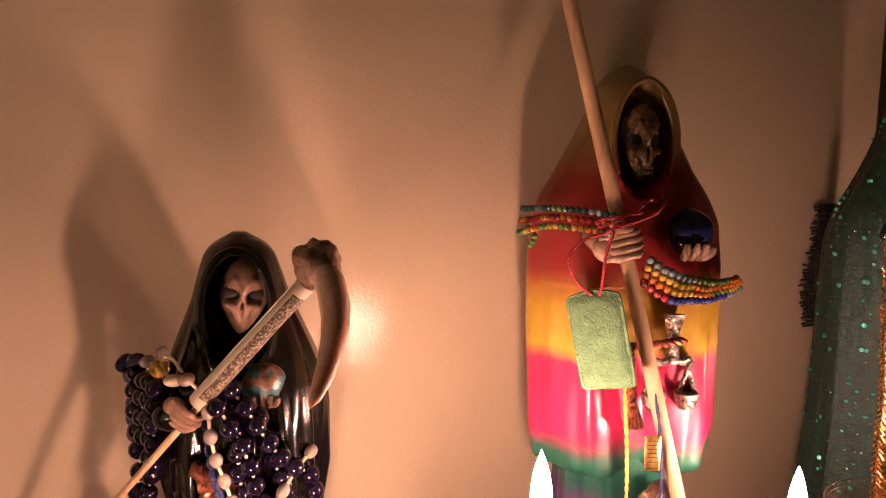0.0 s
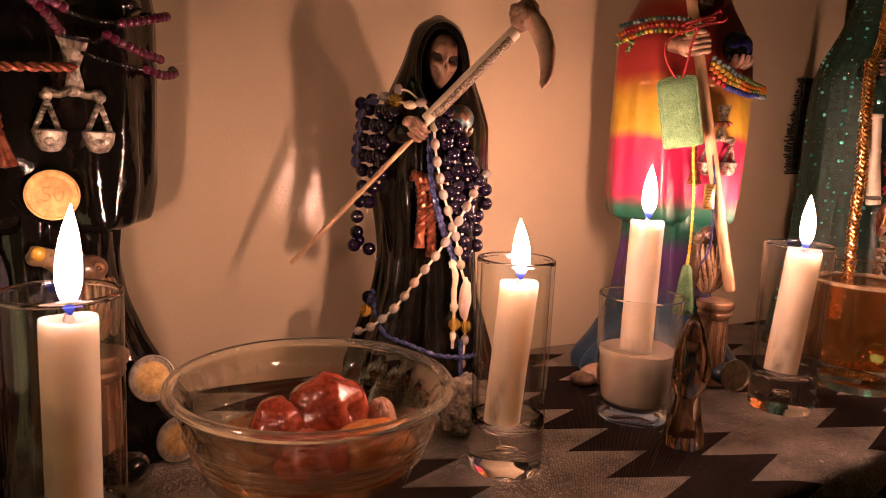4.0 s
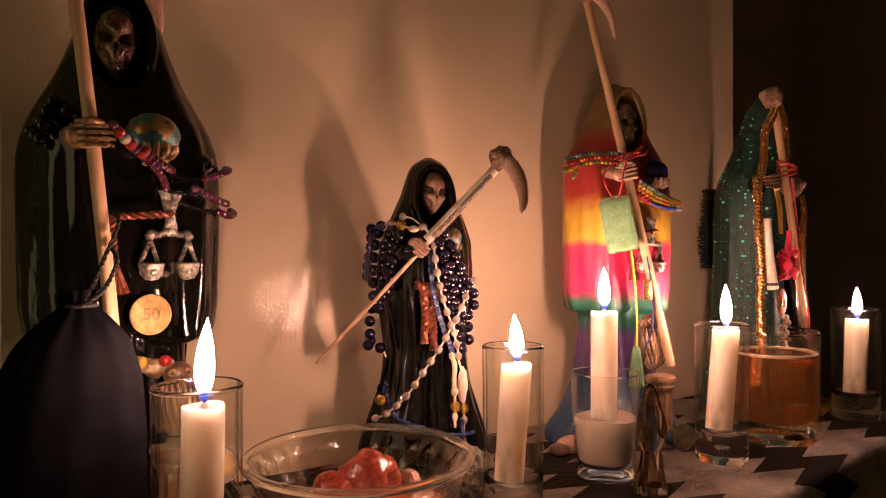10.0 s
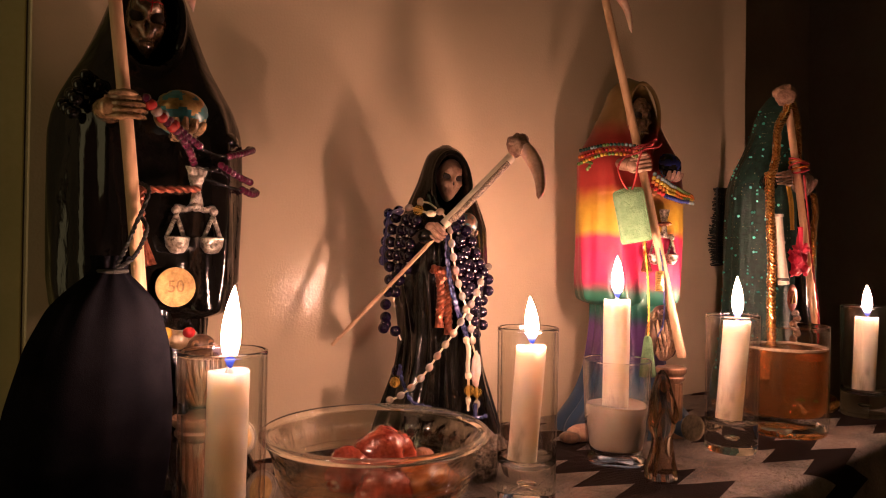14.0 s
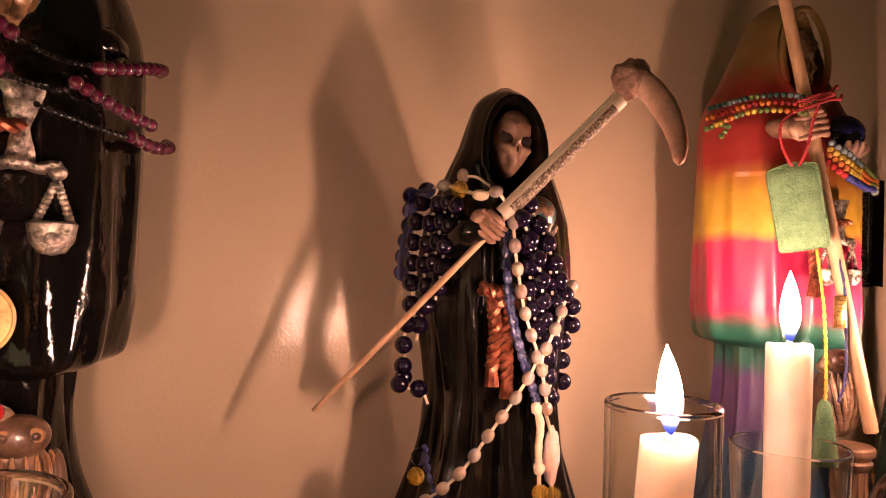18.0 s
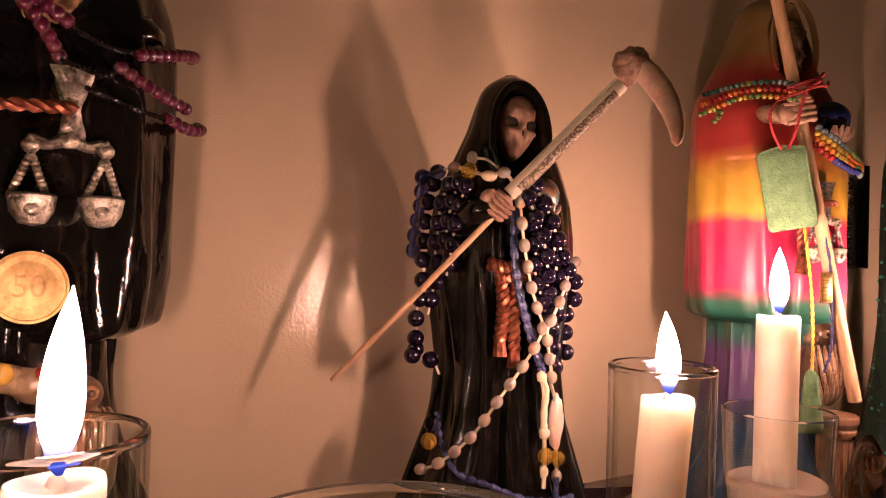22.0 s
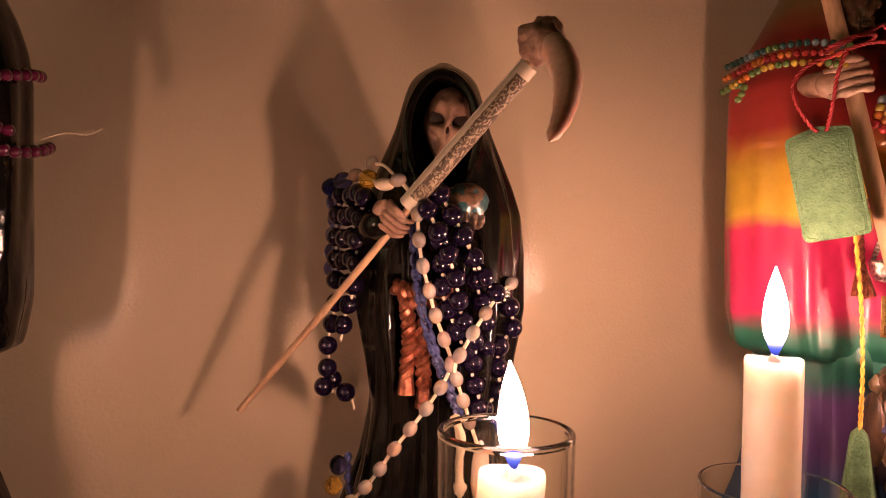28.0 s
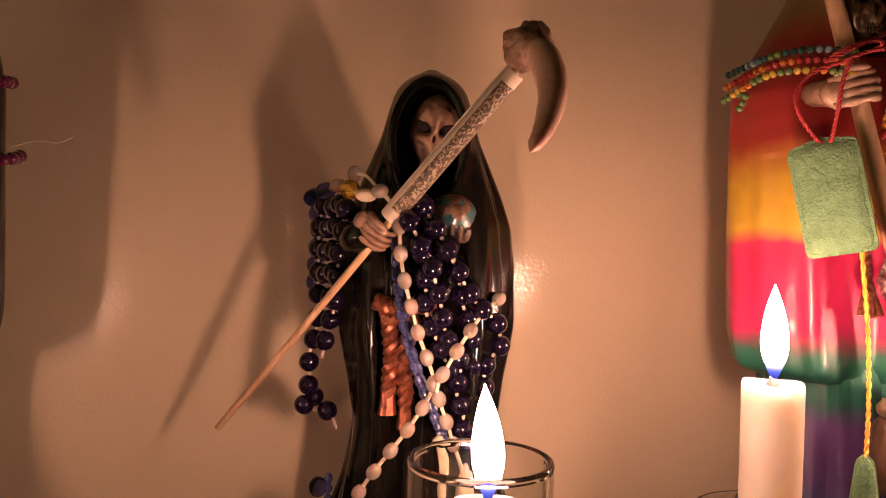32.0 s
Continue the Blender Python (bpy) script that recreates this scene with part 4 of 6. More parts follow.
for s in (-1, 1):          # wide sleeves that meet at the praying palms
    g.tube(spline([(0.0085 * s, -0.001, 0.062), (0.0092 * s, -0.0055, 0.052), (0.0070 * s, -0.0088, 0.046), (0.0016 * s, -0.0108, 0.0565)], 12), [0.0016, 0.0019, 0.0022, 0.0024, 0.0025, 0.0024, 0.0022, 0.0020, 0.0018, 0.0016, 0.0014, 0.0010], 0, 12)
    g.tube(spline([(0.0050 * s, -0.0080, 0.034), (0.0062 * s, -0.0098, 0.018), (0.0082 * s, -0.0120, 0.004)], 8), [0.0012, 0.0016, 0.0018, 0.0018, 0.0020, 0.0020, 0.0020, 0.0016], 0, 8)
g.sphere((0, -0.0062, 0.0735), (0.0040, 0.0034, 0.0052), 0, 16, 12)
# one pale oval spot low on the robe's front
g.sphere((0.0046, -0.0082, 0.0265), (0.0022, 0.0012, 0.0078), 1, 12, 9)
thing("glass_figurine", pose(0.109, -0.214, TOP + 0.0002, 0, 0, -35), "small smoky brown glass figurine of a robed figure", "figurine", "", g, [SMOKE, PALE_DOT])


def stone_shape(d):
    return Vector((d.x * 0.018, d.y * 0.015, d.z * 0.020)) * (1 + 0.24 * noise.noise(d * 1.7 + Vector((5, 2, 0))) + 0.16 * noise.noise(d * 4.5) + 0.05 * noise.noise(d * 12))


thing("stone", (-0.012, -0.143, TOP + 0.0185), "speckled grey-brown stone resting on the cloth", "stone", "", Geo().sphere((0, 0, 0), 0.02, 0, 40, 28, None, stone_shape), [ROCK])


# ---- statues ----
def cloak(geo, table, mat, count=90, n=96, fold=(0.05, 0.035), hood=None, seed=0.0, sleeves=0.0, cap0=True, aside=0.0):
    """A hanging robe from a table of height, half width, half depth, shift and fold depth; the front can hold a hollow hood."""
    rings = []
    for z, w, d, yc, amp in smooth_table(table, count):
        ring = []
        for j in range(n):
            a = 2 * math.pi * j / n
            front = math.cos(a)
            f = 1 + amp * (fold[0] * math.sin(7 * a + seed + 12 * z) + fold[1] * math.sin(15 * a + 2 * seed + 25 * z) + 0.5 * fold[1] * math.sin(24 * a - 18 * z))
            x, y = math.sin(a) * w * f, yc - front * d * f
            if sleeves and front > 0:
                y -= amp * sleeves * (bell(abs(x), w * 0.66, w * 0.25) - 0.9 * bell(x, 0, w * 0.26))
            if hood and front > 0:
                zc, hw, hh, deep = hood
                e = ((x - aside) / hw) ** 2 + ((z - zc) / hh) ** 2
                if e < 1:
                    y += deep * (1 - e) ** 0.4
                elif e < 1.7:
                    y -= 0.0022 * bell(e, 1.2, 0.3)
            ring.append((x, y, z))
        rings.append(ring)
    geo.loft(rings, mat, cap0, True)


def scales(geo, at, k, mat):
    """A raised pair of scales: holder, beam, hangers and two pans."""
    p = lambda x, z, y=0.0: Vector(at) + Vector((x, y, z)) * k  # noqa: E731
    rows = []
    for u in np.linspace(0, 1, 14):          # carved holder, broad above and waisted under the rope
        w = (0.0060 - 0.0038 * min(1, u / 0.62) + 0.0016 * max(0, (u - 0.62) / 0.38)) * k
        rows.append([p(0.0005, 0.0255 - 0.024 * u) + Vector((w * math.cos(a) * (1 + 0.10 * math.sin(5 * a + 9 * u)), -0.0019 * k * math.sin(a) * (1 + 0.35 * math.sin(17 * u) * math.cos(3 * a)), 0)) for a in np.linspace(0, 2 * math.pi, 20, endpoint=False)])
    geo.loft(rows[::-1], mat)
    geo.tube(spline([p(-0.0105, -0.0025), p(-0.0090, 0.0002), p(-0.005, -0.0012), p(0, 0.0012), p(0.005, -0.0012), p(0.0090, 0.0002), p(0.0105, -0.0025)], 22), [0.0019 * k + 0.0004 * k * (i % 3 == 0) for i in range(22)], mat, 8)
    geo.sphere(p(0, 0.0005, -0.001), (0.0034 * k, 0.002 * k, 0.0028 * k), mat, 12, 8)
    for s in (-1, 1):
        geo.sphere(p(0.0100 * s, -0.002), 0.0026 * k, mat, 10, 7)
        for d in (-0.0048, 0.0040):
            n = 9
            for i in range(n):
                u = i / (n - 1)
                geo.sphere(p(0.0098 * s + d * u, -0.0045 - 0.0135 * u), 0.00135 * k, mat, 7, 5)
        geo.lathe([(0.0004 * k, -0.0090 * k), (0.0036 * k, -0.0082 * k), (0.0058 * k, -0.0045 * k), (0.0064 * k, -0.0005 * k), (0.0067 * k, 0.0010 * k), (0.0056 * k, 0.0018 * k), (0.0004 * k, 0.001 * k)], p(0.0092 * s, -0.0195), mat, 20)
        geo.sphere(p(0.0092 * s, -0.0232, -0.0056), (0.0022 * k, 0.0014 * k, 0.0022 * k), mat, 12, 8)


def braid(geo, pts, r, mat):
    """A twisted cord of two strands."""
    line = spline(pts, 34)
    for s in (0, math.pi):
        out = []
        for i, p in enumerate(line):
            d = (line[min(i + 1, 33)] - line[max(i - 1, 0)]).normalized()
            u = d.orthogonal().normalized()
            w = d.cross(u)
            a = i * 0.85 + s
            out.append(p + (u * math.cos(a) + w * math.sin(a)) * r * 0.55)
        geo.tube(out, r * 0.62, mat, 6)


def globe(geo, c, r, sea, land, hold):
    def mat(d):
        return land if noise.noise(d * 1.9 + Vector((2.2, 0.4, 1.0))) > -0.02 else sea

    def shape(d):
        return Vector(d) * r * (1.05 if noise.noise(d * 1.9 + Vector((2.2, 0.4, 1.0))) > 0.07 else 1.0)

    geo.sphere(c, r, sea, 40, 28, None, shape, mat)
    for i in range(4):
        a = -2.0 + 0.42 * i
        geo.tube(spline([Vector(c) + Vector((math.cos(a) * r * 0.4, 0.3 * r, -1.05 * r)), Vector(c) + Vector((math.cos(a) * r * 0.75, -0.62 * r, -0.80 * r)), Vector(c) + Vector((math.cos(a) * r * 0.95, -0.90 * r, -0.36 * r + 0.1 * r * math.sin(3 * a)))], 8), [r * 0.20, r * 0.21, r * 0.19, r * 0.21, r * 0.18, r * 0.19, r * 0.15, r * 0.10], hold, 8)


def owl(geo, c, k, mat, pale):
    """An owl with folded wings, set low on the robe, its plumage combed in thick curved quills."""
    c = Vector(c)
    geo.sphere(c, (0.011 * k, 0.009 * k, 0.019 * k), mat, 28, 20, None, lambda d: Vector((d.x * 0.011, d.y * 0.009, d.z * 0.019)) * k * (1 + 0.05 * math.sin(16 * d.z) * (d.y < 0.2)))
    geo.sphere(c + Vector((0, -0.001, 0.020)) * k, (0.0085 * k, 0.008 * k, 0.0075 * k), mat, 20, 14)
    for s in (-1, 1):
        geo.sphere(c + Vector((0.0042 * s, -0.0070, 0.0215)) * k, (0.0026 * k, 0.0014 * k, 0.0026 * k), pale, 14, 8)
        geo.sphere(c + Vector((0.0042 * s, -0.0085, 0.0215)) * k, (0.0014 * k, 0.0010 * k, 0.0014 * k), mat, 10, 6)
        geo.sphere(c + Vector((0.010 * s, 0.0005, -0.002)) * k, (0.0035 * k, 0.008 * k, 0.0165 * k), mat, 14, 12)
    for row in range(3):          # long overlapping flight feathers, swept down and inwards
        for f in range(8):
            a = -1.35 + 2.7 * f / 7 + 0.18 * (row % 2)
            z = 0.0150 - 0.0095 * row
            q = []
            for t in (0.0, 0.35, 0.7, 1.0):
                h = z - 0.0165 * t
                swell = math.sqrt(max(0.12, 1 - (h / 0.0215) ** 2))
                q.append(Vector((math.sin(a * (1 - 0.35 * t)) * 0.0116 * swell, -math.cos(a * (1 - 0.35 * t)) * 0.0100 * swell - 0.0004 * row, h)))
            geo.tube([c + v * k for v in spline(q, 8)], [g_ * k for g_ in (0.0004, 0.0009, 0.0012, 0.0013, 0.0013, 0.0012, 0.0009, 0.0003)], pale, 7)


def pedestal(geo, c, h, k, mat):
    """A short fluted column with a stepped foot and a capital of two rolls with a groove between."""
    geo.lathe([(0.0, 0.0), (0.0145 * k, 0.0), (0.0145 * k, 0.003), (0.012 * k, 0.006), (0.0100 * k, 0.009), (0.0092 * k, h * 0.5), (0.0096 * k, h - 0.016), (0.0112 * k, h - 0.0145), (0.0128 * k, h - 0.0125), (0.0132 * k, h - 0.0105), (0.0120 * k, h - 0.0090),
               (0.0122 * k, h - 0.0080), (0.0142 * k, h - 0.0062), (0.0148 * k, h - 0.0040), (0.0146 * k, h - 0.0018), (0.0132 * k, h - 0.0006), (0.0110 * k, h - 0.0010), (0.0, h - 0.0012)], c, mat, 36)
    for i in range(11):
        a = 2 * math.pi * i / 11
        q = Vector((math.cos(a), math.sin(a), 0)) * 0.0095 * k
        geo.tube([Vector(c) + q + Vector((0, 0, 0.009)), Vector(c) + q * 0.98 + Vector((0, 0, h * 0.5)), Vector(c) + q + Vector((0, 0, h - 0.016))], [0.0014 * k, 0.0019 * k, 0.0014 * k], mat, 6)


SKIRT = [(0.0, 0.069, 0.052, 0, 0.3), (0.006, 0.071, 0.054, 0, 0.6), (0.016, 0.067, 0.051, 0, 1), (0.035, 0.056, 0.045, 0, 1), (0.058, 0.045, 0.039, 0, 1), (0.085, 0.0365, 0.034, 0, 1), (0.108, 0.034, 0.031, 0, 1), (0.142, 0.035, 0.031, 0, 1)]
CAPE = [(0.126, 0.034, 0.030, 0, 1), (0.1262, 0.046, 0.036, 0, 1.4), (0.133, 0.0505, 0.040, 0, 1.2), (0.150, 0.0535, 0.0405, 0, 1), (0.205, 0.0545, 0.040, 0, 0.9), (0.245, 0.0540, 0.040, 0, 0.7), (0.268, 0.0535, 0.038, 0.001, 0.4), (0.282, 0.0490, 0.034, 0.003, 0.2), (0.297, 0.0395, 0.030, 0.004, 0.15), (0.315, 0.0300, 0.0275, 0.004, 0.1), (0.333, 0.0205, 0.0255, 0.004, 0), (0.345, 0.0165, 0.0215, 0.004, 0), (0.353, 0.0105, 0.014, 0.004, 0), (0.3575, 0.0015, 0.002, 0.004, 0)]


BROAD_CAPE = [(0.126, 0.034, 0.030, 0, 1), (0.1262, 0.046, 0.036, 0, 1.4), (0.133, 0.0492, 0.039, 0, 1.2), (0.150, 0.0520, 0.040, 0, 1), (0.205, 0.0527, 0.040, 0, 0.9), (0.240, 0.0525, 0.040, 0, 0.7), (0.252, 0.0510, 0.039, 0, 0.5), (0.264, 0.0475, 0.038, 0.001, 0.4), (0.277, 0.0418, 0.034, 0.003, 0.25), (0.290, 0.0355, 0.031, 0.004, 0.15), (0.304, 0.0300, 0.0285, 0.004, 0.1), (0.318, 0.0252, 0.027, 0.004, 0.05), (0.333, 0.0207, 0.0255, 0.004, 0), (0.345, 0.0165, 0.0215, 0.004, 0), (0.353, 0.0105, 0.014, 0.004, 0), (0.3575, 0.0015, 0.002, 0.004, 0)]
TRIM_SKIRT = [(0.0, 0.069, 0.052, 0, 0.3), (0.006, 0.071, 0.054, 0, 0.6), (0.014, 0.066, 0.050, 0, 1), (0.026, 0.055, 0.044, 0, 1), (0.042, 0.045, 0.039, 0, 1), (0.062, 0.0385, 0.035, 0, 1), (0.085, 0.0355, 0.033, 0, 1), (0.108, 0.034, 0.031, 0, 1), (0.142, 0.035, 0.031, 0, 1)]


def large_saint(at, wide, tall, paints, seed, hand, stick_way, label, shift, ball, flat, face, low):
    """The large robed skeleton statue with a globe, a pair of scales, an owl and a pedestal at its foot. One mesh."""
    geo = Geo()
    cloak(geo, SKIRT if face else TRIM_SKIRT, 0, 40, 96, (0.06, 0.04), None, seed)
    cloak(geo, BROAD_CAPE if face else CAPE, 0, 150, 128, (0.030, 0.018), (0.314, 0.0165, 0.031, 0.022), seed + 1, 0.007, True, -face)
    arch = [(-face + 0.0180 * math.sin(a), -0.0245 + 0.004 * math.cos(a) * 0.5, 0.315 + 0.032 * math.cos(a)) for a in np.linspace(-2.2, 2.2, 24)]
    geo.tube(arch, [0.0012] + [0.0021] * 22 + [0.0012], 0, 8)
    skull(geo, (-face, -0.0165, 0.3125), (0.0112, 0.0132, 0.0222), Matrix.Rotation(-radians(10) * (face > 0), 3, "Z"), 12, 2)
    if face:          # red cracks painted across the brow
        for line in ([(-0.0060, 0.0), (-0.003, 0.0008), (0, -0.0004), (0.003, 0.0008), (0.0060, 0.0)], [(0.0, 0.004), (0.0005, 0.0), (-0.0003, -0.006)]):
            geo.tube([(-face + x, -0.0296 + 14 * x * x, 0.3222 + z) for x, z in line], 0.00035, 9, 5)
    hand = Vector(hand)
    geo.tube(spline([hand + Vector((-0.004, 0.034, 0.003)), hand + Vector((-0.008, 0.020, 0.002)), hand + Vector((-0.008, 0.008, 0.0)), hand + Vector((-0.004, 0.003, 0.0))], 10), [0.0062, 0.0062, 0.0060, 0.0060, 0.0060, 0.0062, 0.0064, 0.0066, 0.0066, 0.0064], 1, 12)
    fist(geo, hand, stick_way, 0.0074 if face else 0.0086, 1, 0.0052)
    geo.tube(spline([Vector((0.036, -0.012, 0.242)), Vector((0.037, -0.026, 0.241)), Vector(ball) + Vector((0.004, 0.008, -0.010))], 9), [0.006, 0.0065, 0.007, 0.0074, 0.0074, 0.007, 0.0066, 0.006, 0.005], 0, 16)
    globe(geo, ball, 0.0136, 3, 4, 1)
    scales(geo, (shift, -0.0425, 0.1955), 1.0, 5)
    braid(geo, [(-0.014, -0.045, 0.205), (-0.008, -0.046, 0.205), (0.006, -0.046, 0.206), (0.018, -0.044, 0.207)], 0.0022, 6)
    braid(geo, [(-0.0125, -0.0455, 0.205), (-0.0120, -0.0465, 0.190), (-0.0105, -0.0470, 0.172)], 0.0022, 6)
    for k in (-1, 0, 1):
        geo.tube([(-0.0105, -0.047, 0.174), (-0.0095 + 0.003 * k, -0.0475, 0.160)], [0.0022, 0.0030], 6, 7)
    owl(geo, (low - (0.0 if face else 0.014), -0.0445, 0.0925 if face else 0.0975), 0.92 if face else 1.12, 7, 13)
    geo.sphere((0.0130, -0.0485, 0.1195), 0.0034, 9, 14, 9)
    geo.sphere((0.0015, -0.0480, 0.1195), (0.0030, 0.002, 0.0036), 10, 14, 9)
    for x, z, w, mm in ((0.0020, 0.1175, 0.0056, 8), (0.0085, 0.1150, 0.0062, 8), (0.0140, 0.1165, 0.0050, 8)):
        geo.sphere((x, -0.0445, z), w, mm, 18, 12, None, lambda d, w=w, x=x: Vector((d.x, d.y * 0.7, d.z * 0.9)) * w * (1 + 0.25 * noise.noise(d * 1.7 + Vector((x * 900, 0, 0)))))
    pedestal(geo, (low + 0.001 - (0.0 if face else 0.002), -0.042, 0.0), 0.068, 1.0, 11)
    for s in (-1, 1):
        geo.sphere((0.030 * s, -0.048, 0.008), (0.013, 0.014, 0.009), 7 if s < 0 else 0, 18, 12)
    if not face:          # a bare foot shows under the hem
        geo.sphere((-0.068, -0.034, 0.0075), (0.015, 0.009, 0.0085), 1, 20, 12, None, lambda d: Vector((d.x * 0.015, d.y * 0.009, d.z * 0.0085)) * (1 + 0.12 * noise.noise(d * 2)))
        geo.sphere((-0.082, -0.038, 0.0050), (0.010, 0.010, 0.0055), 7, 18, 10)
    for i, (x, y, z) in enumerate(geo.v):
        geo.v[i] = (x * wide, y * wide * (1 - flat * (y < 0) * (abs(x - hand.x) > 0.028 or z < 0.235)), z * tall)
    return thing("statue", at, label, "statue", "altar statues", geo, paints)


BB = pose(-0.2490, -0.072, TOP, 0, 0, 0)
RB = pose(0.2105, -0.086, TOP, 0, 0, -14)


def local(frame_of, p, wide, tall):
    q = frame_of.inverted() @ Vector(p)
    return (q.x / wide, q.y / wide, q.z / tall)


BB_HAND, RB_HAND = (-0.2760, -0.1615, 1.0025), (0.1745, -0.1340, 1.0115)
large_saint(BB, 1.16, 1.03, [BLACK, BRONZE_BONE, SOCKET, TURQUOISE, LAND, SILVER, COPPER, OWL, SHELL, RED_GLOSS, YELLOW_GLOSS, TERRACOTTA, DARK_FACE, TAWNY], 0.4,
            local(BB, BB_HAND, 1.16, 1.03), (-0.0072, -0.0065, 0.1114), "large glossy black hooded skeleton statue holding a globe and scales", 0.0166, (0.008, -0.043, 0.2525), 0.0, 0.0052, 0.020)
large_saint(RB, 1.04, 1.0, [RAINBOW, PALE_HAND, SOCKET, BLACK, SEED_BLUE, SILVER, COPPER, OWL, SHELL, TERRACOTTA, TERRACOTTA, ANTIQUE, DARK_FACE, QUILL], 2.1,
            local(RB, RB_HAND, 1.04, 1.0), (-0.0397, 0.0127, 0.1813), "rainbow-painted hooded skeleton statue with gold hood and blue foot", 0.012, local(RB, (0.2260, -0.1230, 1.0135), 1.04, 1.0), 0.06, 0.0, 0.024)

# The smaller black statue in the middle.
ST = pose(-0.005, -0.066, TOP, 0, 0, -14)
ST_IN = ST.inverted()
g = Geo()
cloak(g, [(0.0, 0.053, 0.047, 0, 0.5), (0.008, 0.055, 0.048, 0, 0.8), (0.022, 0.052, 0.045, 0, 1.2), (0.045, 0.0450, 0.040, 0, 1.3), (0.075, 0.0365, 0.0345, 0, 1.3), (0.105, 0.0330, 0.032, 0, 1.2), (0.125, 0.0350, 0.033, 0, 1.1),
          (0.150, 0.0395, 0.035, 0, 1), (0.178, 0.0400, 0.035, 0, 0.8), (0.196, 0.0390, 0.033, -0.001, 0.5), (0.210, 0.0345, 0.029, -0.002, 0.3), (0.222, 0.0295, 0.0255, -0.003, 0.2), (0.236, 0.0235, 0.0225, -0.005, 0.1),
          (0.250, 0.0195, 0.0195, -0.007, 0), (0.259, 0.0165, 0.0160, -0.008, 0), (0.2650, 0.0110, 0.0110, -0.008, 0), (0.2685, 0.0015, 0.002, -0.008, 0)], 0, 170, 180, (0.050, 0.045), (0.2330, 0.0158, 0.0270, 0.024), 0.9, 0.006)
arch = [(0.0166 * math.sin(a), -0.0255 + 0.003 * abs(math.cos(a)), 0.2325 + 0.0285 * math.cos(a)) for a in np.linspace(-2.3, 2.3, 26)]
g.tube(arch, [0.0012] + [0.0022] * 24 + [0.0012], 0, 8)
skull(g, (0.0020, -0.0128, 0.2380), (0.0114, 0.0125, 0.0186), Matrix.Rotation(radians(4), 3, "Z") @ Matrix.Rotation(radians(7), 3, "Y"), 1, 2, False)
HAND = ST_IN @ Vector((-0.0345, -0.1055, 0.9410))
WAY = Vector((0.0715, -0.057, 0.096))
g.tube(spline([(-0.028, -0.006, 0.184), (-0.031, -0.022, 0.184), HAND + Vector((-0.010, 0.006, -0.002)), HAND + Vector((-0.004, 0.002, 0))], 12), [0.005, 0.006, 0.007, 0.0075, 0.0075, 0.0075, 0.0075, 0.007, 0.007, 0.0065, 0.0062, 0.006], 0, 16)
fist(g, HAND, WAY, 0.0064, 1, 0.0036)
globe(g, ST_IN @ Vector((-0.0005, -0.0950, 0.9490)), 0.0106, 3, 4, 4)
for k, (x, z0, z1) in enumerate(((-0.013, 0.158, 0.122), (-0.007, 0.156, 0.116))):
    braid(g, [(x - 0.002 + 0.004 * k, -0.0385, z0), (x, -0.0385, (z0 + z1) / 2), (x + 0.001 * (2 * k - 1), -0.0375, z1)], 0.0034, 5)
    g.tube([(x + 0.001 * (2 * k - 1), -0.0375, z1 + 0.002), (x + 0.001 * (2 * k - 1), -0.0380, z1 - 0.008)], [0.0030, 0.0040], 5, 8)
braid(g, [(-0.020, -0.036, 0.162), (-0.012, -0.0395, 0.160), (-0.004, -0.0395, 0.161), (0.004, -0.037, 0.160)], 0.0036, 5)
braid(g, [(-0.016, -0.0385, 0.154), (-0.009, -0.0405, 0.156), (-0.003, -0.0395, 0.153)], 0.0034, 5)
thing("statue", ST, "black hooded skeleton statue with a brown skull, draped in beads", "statue", "altar statues", g, [BLACK_SATIN, DUSKY_BONE, SOCKET, WORN_BLUE, MOTTLED, COPPER])

# The green-veiled statue.
GS = pose(0.434, -0.110, TOP, 0, 0, -6)
g = Geo()
cloak(g, [(0.0, 0.050, 0.040, 0, 0.5), (0.01, 0.050, 0.041, 0, 1), (0.05, 0.042, 0.035, 0, 1), (0.12, 0.034, 0.031, 0, 1), (0.20, 0.034, 0.031, 0, 1), (0.255, 0.033, 0.030, 0.001, 0.6), (0.285, 0.027, 0.030, 0.003, 0.3), (0.315, 0.0180, 0.023, 0.003, 0.1), (0.338, 0.0140, 0.018, 0.003, 0), (0.350, 0.0085, 0.011, 0.003, 0), (0.355, 0.0012, 0.0015, 0.003, 0)], 0, 120, 96, (0.05, 0.03), (0.317, 0.015, 0.029, 0.018), 3.3, 0.006)
skull(g, (0.0, -0.0120, 0.314), (0.0100, 0.012, 0.0165), Matrix.Rotation(0, 3, "Z"), 1, 2)
g.tube(spline([(-0.020, -0.008, 0.250), (-0.040, -0.022, 0.256), (-0.062, -0.040, 0.261)], 9), [0.008] * 6 + [0.010, 0.008, 0.006], 0, 12)
fist(g, GS.inverted() @ Vector((0.3740, -0.1540, 1.0115)), (0.02, 0, -0.1), 0.0082, 1, 0.004)
ball = GS.inverted() @ Vector((0.4180, -0.1520, 1.0080))
g.sphere(ball, 0.0120, 1, 24, 16, None, lambda d: Vector(d) * 0.0120 * (1 + 0.05 * math.sin(11 * math.atan2(d.y, d.x))))
